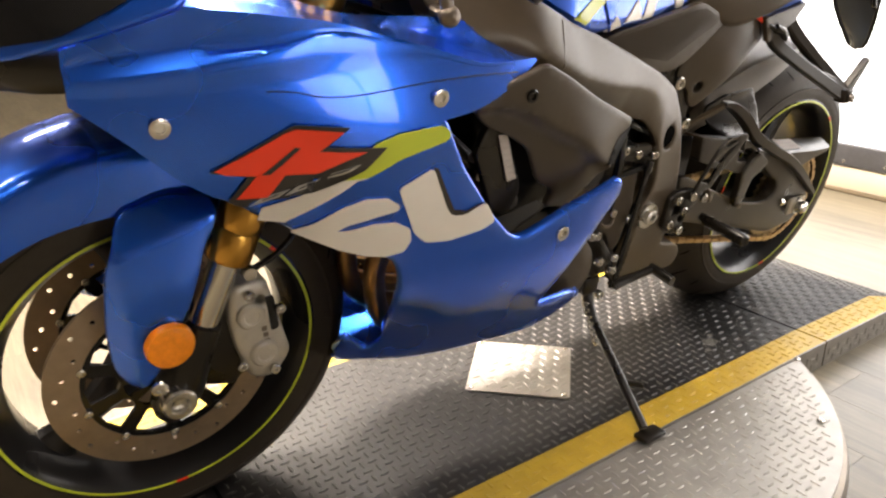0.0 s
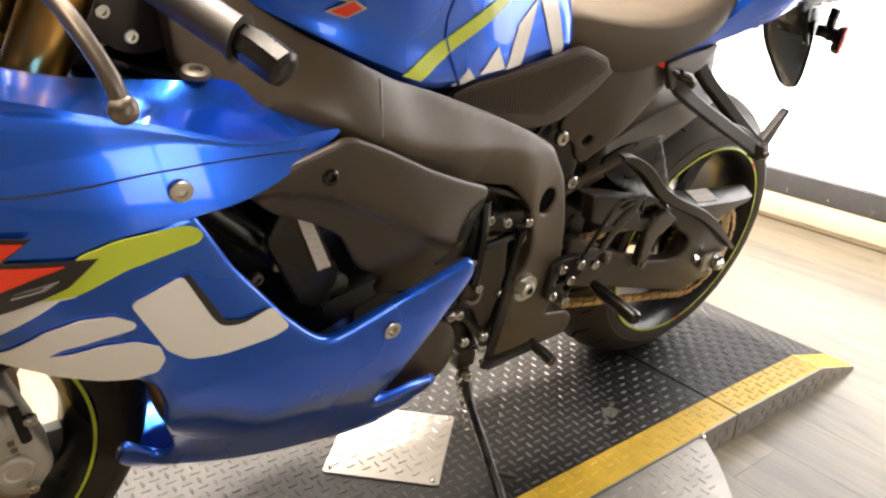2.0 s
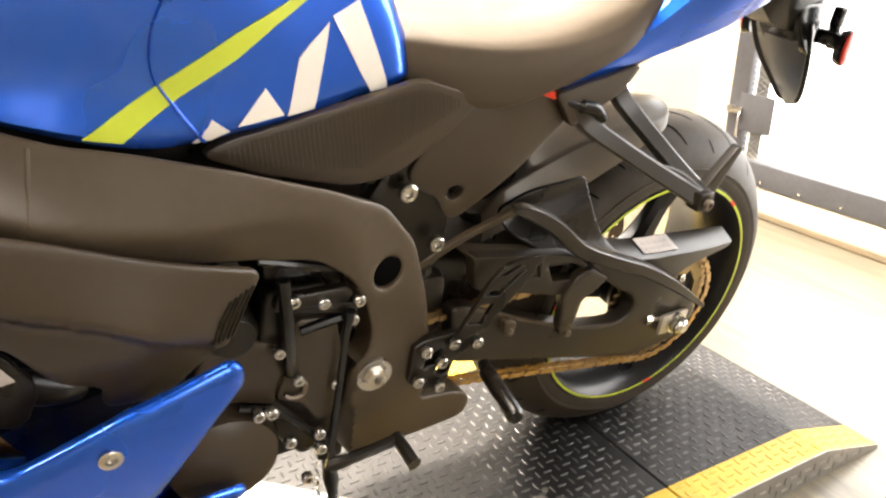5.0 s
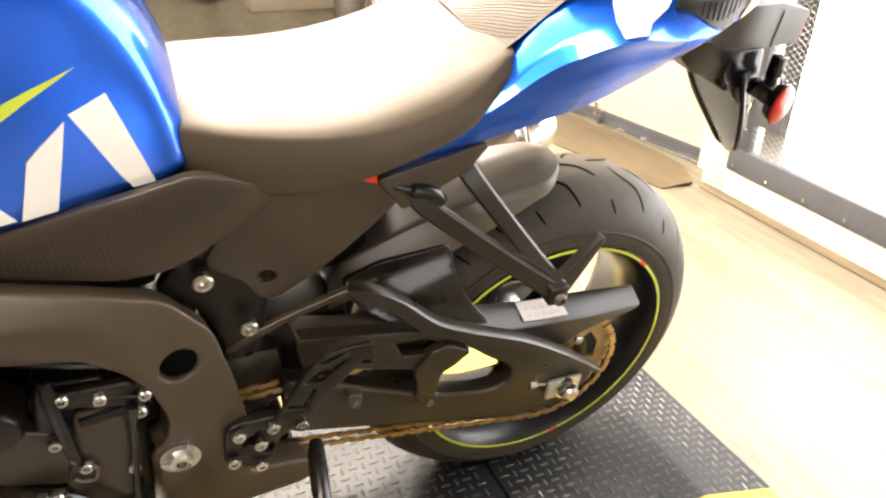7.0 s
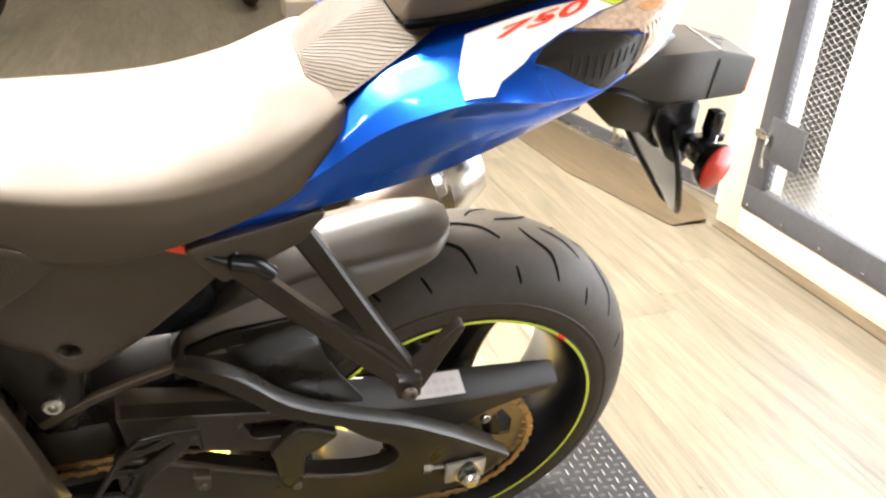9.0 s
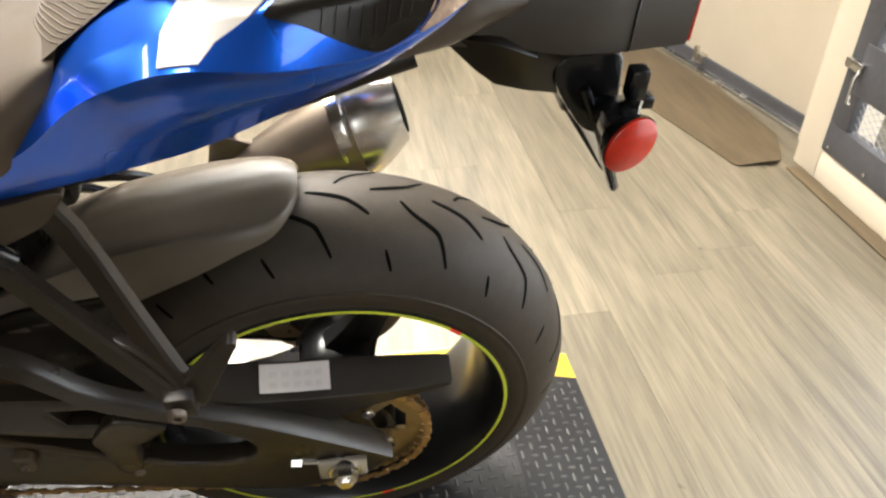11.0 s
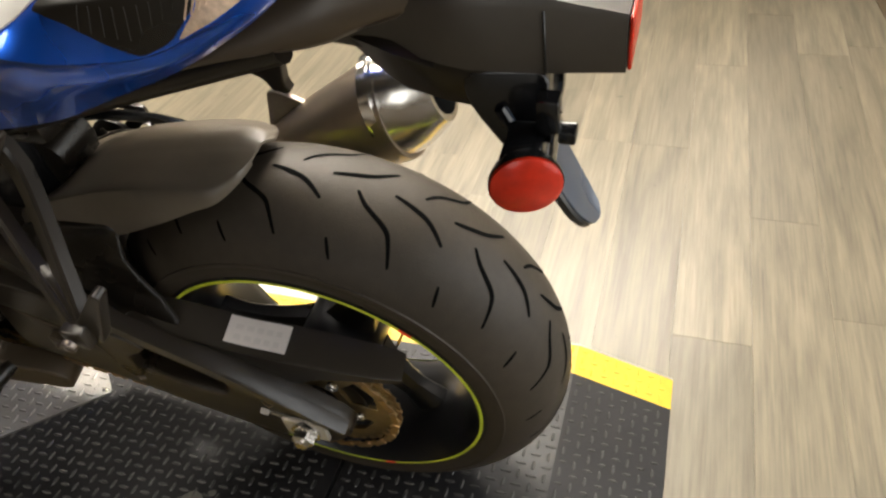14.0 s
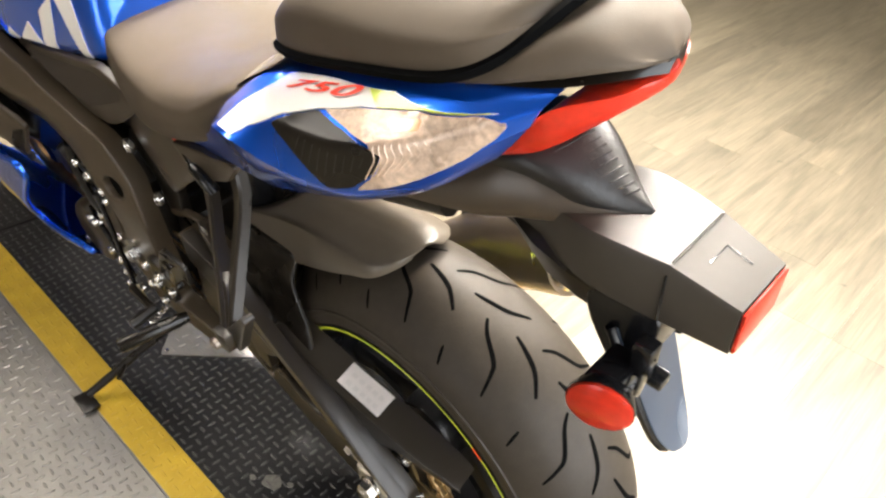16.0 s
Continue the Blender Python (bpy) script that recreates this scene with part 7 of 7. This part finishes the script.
part("bar_end", tube([(-1.097, -0.312, 0.544), (-1.09, -0.326, 0.54), (-1.08, -0.35, 0.532), (-1.079, -0.352, 0.531)], [0.013, 0.0155, 0.015, 0.01], 8), BLACK, bar, "black bar-end weight")
lever_path = spline([(-1.235, -0.13, 0.6), (-1.24, -0.19, 0.598), (-1.235, -0.25, 0.59), (-1.217, -0.31, 0.57), (-1.2, -0.345, 0.535), (-1.195, -0.351, 0.515)])
part("clutch_lever", join(tube(lever_path, [0.009] * 8 + [0.0065] * (len(lever_path) - 8), 10), lathe([(r * 0.0105, 0.0105 * math.sqrt(max(0, 1 - r * r))) for r in np.linspace(-1, 1, 11)], 16, (-1.194, -0.352, 0.513))), DARK_STEEL, bike, "dark clutch lever with ball end")
part("switchgear", block(-1.2, -1.15, -0.18, -0.12, 0.565, 0.62, 0.01), BLACK, bike, "switch housing")
part("top_clamp", block(-1.21, -1.1, -0.14, 0.14, 0.575, 0.6, 0.01), BLACK, bike)
part("right_handlebar", tube([(-1.19, 0.12, 0.6), (-1.09, 0.35, 0.535)], 0.016, 12), RUBBER, bike)
for x, y, z in ((-1.3, -0.12, 0.49), (-1.25, -0.13, 0.48), (-1.13, -0.14, 0.5), (-1.15, -0.13, 0.52), (-1.38, -0.15, 0.505)):
    bolt((x, y, z), 0.007, 0.006, dash)
part("cockpit_loom", tube(spline([(-1.28, -0.1, 0.45), (-1.2, -0.08, 0.47), (-1.12, -0.07, 0.45), (-1.05, -0.1, 0.43)]), 0.012, 10), BLACK, bike)


# ---- other machines standing further off ----
def other_bike(x, y, turn, paint, label, rim=None):
    """A parked roadster seen far off: wheels, engine, frame, tank, seat and exhaust."""
    ob = thing("parked_motorcycle", label, "motorcycle", "parked motorcycles")
    ob.matrix_world = pose(x, y, 0.31, 0, 0, turn)
    for cx in (-0.72, 0.72):
        wheel = part("wheel", join(lathe([(-0.05, 0.2), (-0.03, 0.19), (0.03, 0.19), (0.05, 0.2)], 36, (cx, 0, 0)), lathe([(-0.04, 0.02), (-0.04, 0.06), (0.04, 0.06), (0.04, 0.02)], 20, (cx, 0, 0)),
                                  *[tube([(cx, 0, 0), (cx + 0.2 * math.cos(a), 0, 0.2 * math.sin(a))], 0.013, 6) for a in np.linspace(0, 2 * math.pi, 7)[:-1]]), rim or CAST, ob)
        part("tyre", lathe([(-0.05, 0.2)] + [(0.07 * math.sin(a), 0.235 + 0.07 * math.cos(a)) for a in np.radians(np.linspace(-95, 95, 15))] + [(0.05, 0.2)], 40, (cx, 0, 0)), RUBBER, wheel)
        part("brake_disc", lathe([(-0.065, 0.09), (-0.065, 0.14), (-0.06, 0.14), (-0.06, 0.09)], 36, (cx, 0, 0), True), STEEL, wheel)
    part("engine", join(block(-0.25, 0.2, -0.14, 0.14, -0.08, 0.2, 0.03), lathe([(-0.18, 0), (-0.18, 0.08), (-0.14, 0.09)], 24, (0.0, 0, 0.05))), CAST, ob)
    part("cylinder", join(*[block(-0.2, 0.06, -0.12, 0.12, 0.2 + 0.02 * k, 0.211 + 0.02 * k, 0.003) for k in range(7)]), DARK_STEEL, ob)
    part("tank", body([(xx, [(0, z), (-w * 0.7, z - 0.02), (-w, z - 0.1), (-w * 0.7, z - 0.18), (0, z - 0.18)]) for xx, z, w in ((-0.4, 0.5, 0.06), (-0.3, 0.58, 0.14), (-0.05, 0.58, 0.15), (0.12, 0.5, 0.08))], 5, 4), paint, ob)
    part("seat", body([(xx, [(0, z), (-w, z - 0.02), (-w, z - 0.07), (0, z - 0.07)]) for xx, z, w in ((0.1, 0.5, 0.08), (0.3, 0.5, 0.13), (0.55, 0.56, 0.1), (0.7, 0.58, 0.05))], 4, 4), VINYL, ob)
    part("frame", join(tube([(-0.48, 0.08, 0.5), (-0.1, 0.12, 0.38), (0.25, 0.1, 0.0)], 0.02), tube([(-0.48, -0.08, 0.5), (-0.1, -0.12, 0.38), (0.25, -0.1, 0.0)], 0.02), tube([(0.2, 0.09, 0.0), (0.72, 0.09, 0.0)], 0.02), tube([(0.2, -0.09, 0.0), (0.72, -0.09, 0.0)], 0.02)), BLACK, ob)
    part("fork", join(*[tube([(-0.72, s * 0.09, 0), (-0.5, s * 0.09, 0.6)], 0.022) for s in (-1, 1)], tube([(-0.48, -0.34, 0.66), (-0.5, 0, 0.62), (-0.48, 0.34, 0.66)], 0.014)), CHROME, ob)
    part("exhaust", join(tube(spline([(-0.25, -0.12, 0.2), (-0.32, -0.13, 0.0), (-0.1, -0.15, -0.12), (0.3, -0.16, -0.06)]), 0.025), tube([(0.3, -0.16, -0.06), (0.85, -0.17, 0.04)], 0.05, 14)), CHROME, ob)
    part("stand", tube([(0.1, -0.1, -0.1), (0.12, -0.24, -0.3)], 0.012), BLACK, ob)
    return ob


other_bike(0.3, 6.15, 84, BLACK, "black motorcycle parked across the showroom")
other_bike(1.5, 5.5, 172, TEAL, "dark teal motorcycle parked by the panels")
other_bike(-2.1, 7.3, 20, TEAL, "teal motorcycle parked far across the floor")
other_bike(-2.35, 4.5, 12, TEAL, "dark teal cruiser parked on the plank floor")
other_bike(0.86, 3.3, 65, BLACK, "black motorcycle with white wheel rims parked behind", DECAL_WHITE)
tagged(part("carton", block(-0.12, 0.06, 6.25, 6.45, 0, 0.2, 0.004), CARTON), "small brown cardboard carton on the floor", "carton")
tagged(part("display_plinth", block(-0.6, -0.16, 6.6, 7.1, 0, 0.3, 0.01), WALL), "low white display plinth", "plinth")
rack = thing("display_rack", "cream display rack with posts and a base panel", "display rack")
part("base", block(0.42, 1.2, 4.75, 5.1, 0.0, 0.14, 0.006), CREAM, rack)
part("post", block(0.72, 0.77, 4.8, 4.85, 0.12, 2.0, 0.004), CREAM, rack)
part("post", block(1.12, 1.17, 4.8, 4.85, 0.12, 2.0, 0.004), CREAM, rack)
part("shelf", block(0.78, 1.11, 4.75, 4.95, 0.8, 0.82, 0.002), CREAM, rack)


# ---- floor planks ----
def lay_planks():
    floor = bpy.data.objects["floor"]
    wide, long, gap = 0.152, 1.22, 0.0002
    mesh = bpy.data.meshes.new("plank")
    v, f = block(gap, wide - gap, gap, long - gap, -0.0055, 0.0, 0)
    e = 0.0002
    top = [(gap + e, gap + e, 0), (wide - gap - e, gap + e, 0), (wide - gap - e, long - gap - e, 0), (gap + e, long - gap - e, 0)]
    rim = [(gap, gap, -e), (wide - gap, gap, -e), (wide - gap, long - gap, -e), (gap, long - gap, -e)]
    low = [(x, y, -0.0055) for x, y, _ in rim]
    faces = [(0, 1, 2, 3)] + [(4 + i, 4 + (i + 1) % 4, (i + 1) % 4, i) for i in range(4)] + [(8 + i, 8 + (i + 1) % 4, 4 + (i + 1) % 4, 4 + i) for i in range(4)]
    mesh.from_pydata(top + rim + low, [], faces)
    mesh.materials.append(PLANK)
    rest = []
    rng = random.Random(4)
    for i in range(-46, 40):
        shift = rng.random() * long
        for j in range(-5, 8):
            x, y = i * wide, j * long - shift
            if y < -5 or y > 8:
                continue
            if -0.9 < x < 1.7 and -0.9 < y < 7.2:
                ob = new("plank", mesh)
                ob.parent, ob.location = floor, (x, y, 0)
            else:
                rest.append(([(a + x, b + y, c) for a, b, c in top + rim + low], faces))
    part("far_planks", join(*rest), PLANK, floor, "", False)["kind"] = "stuff"


lay_planks()
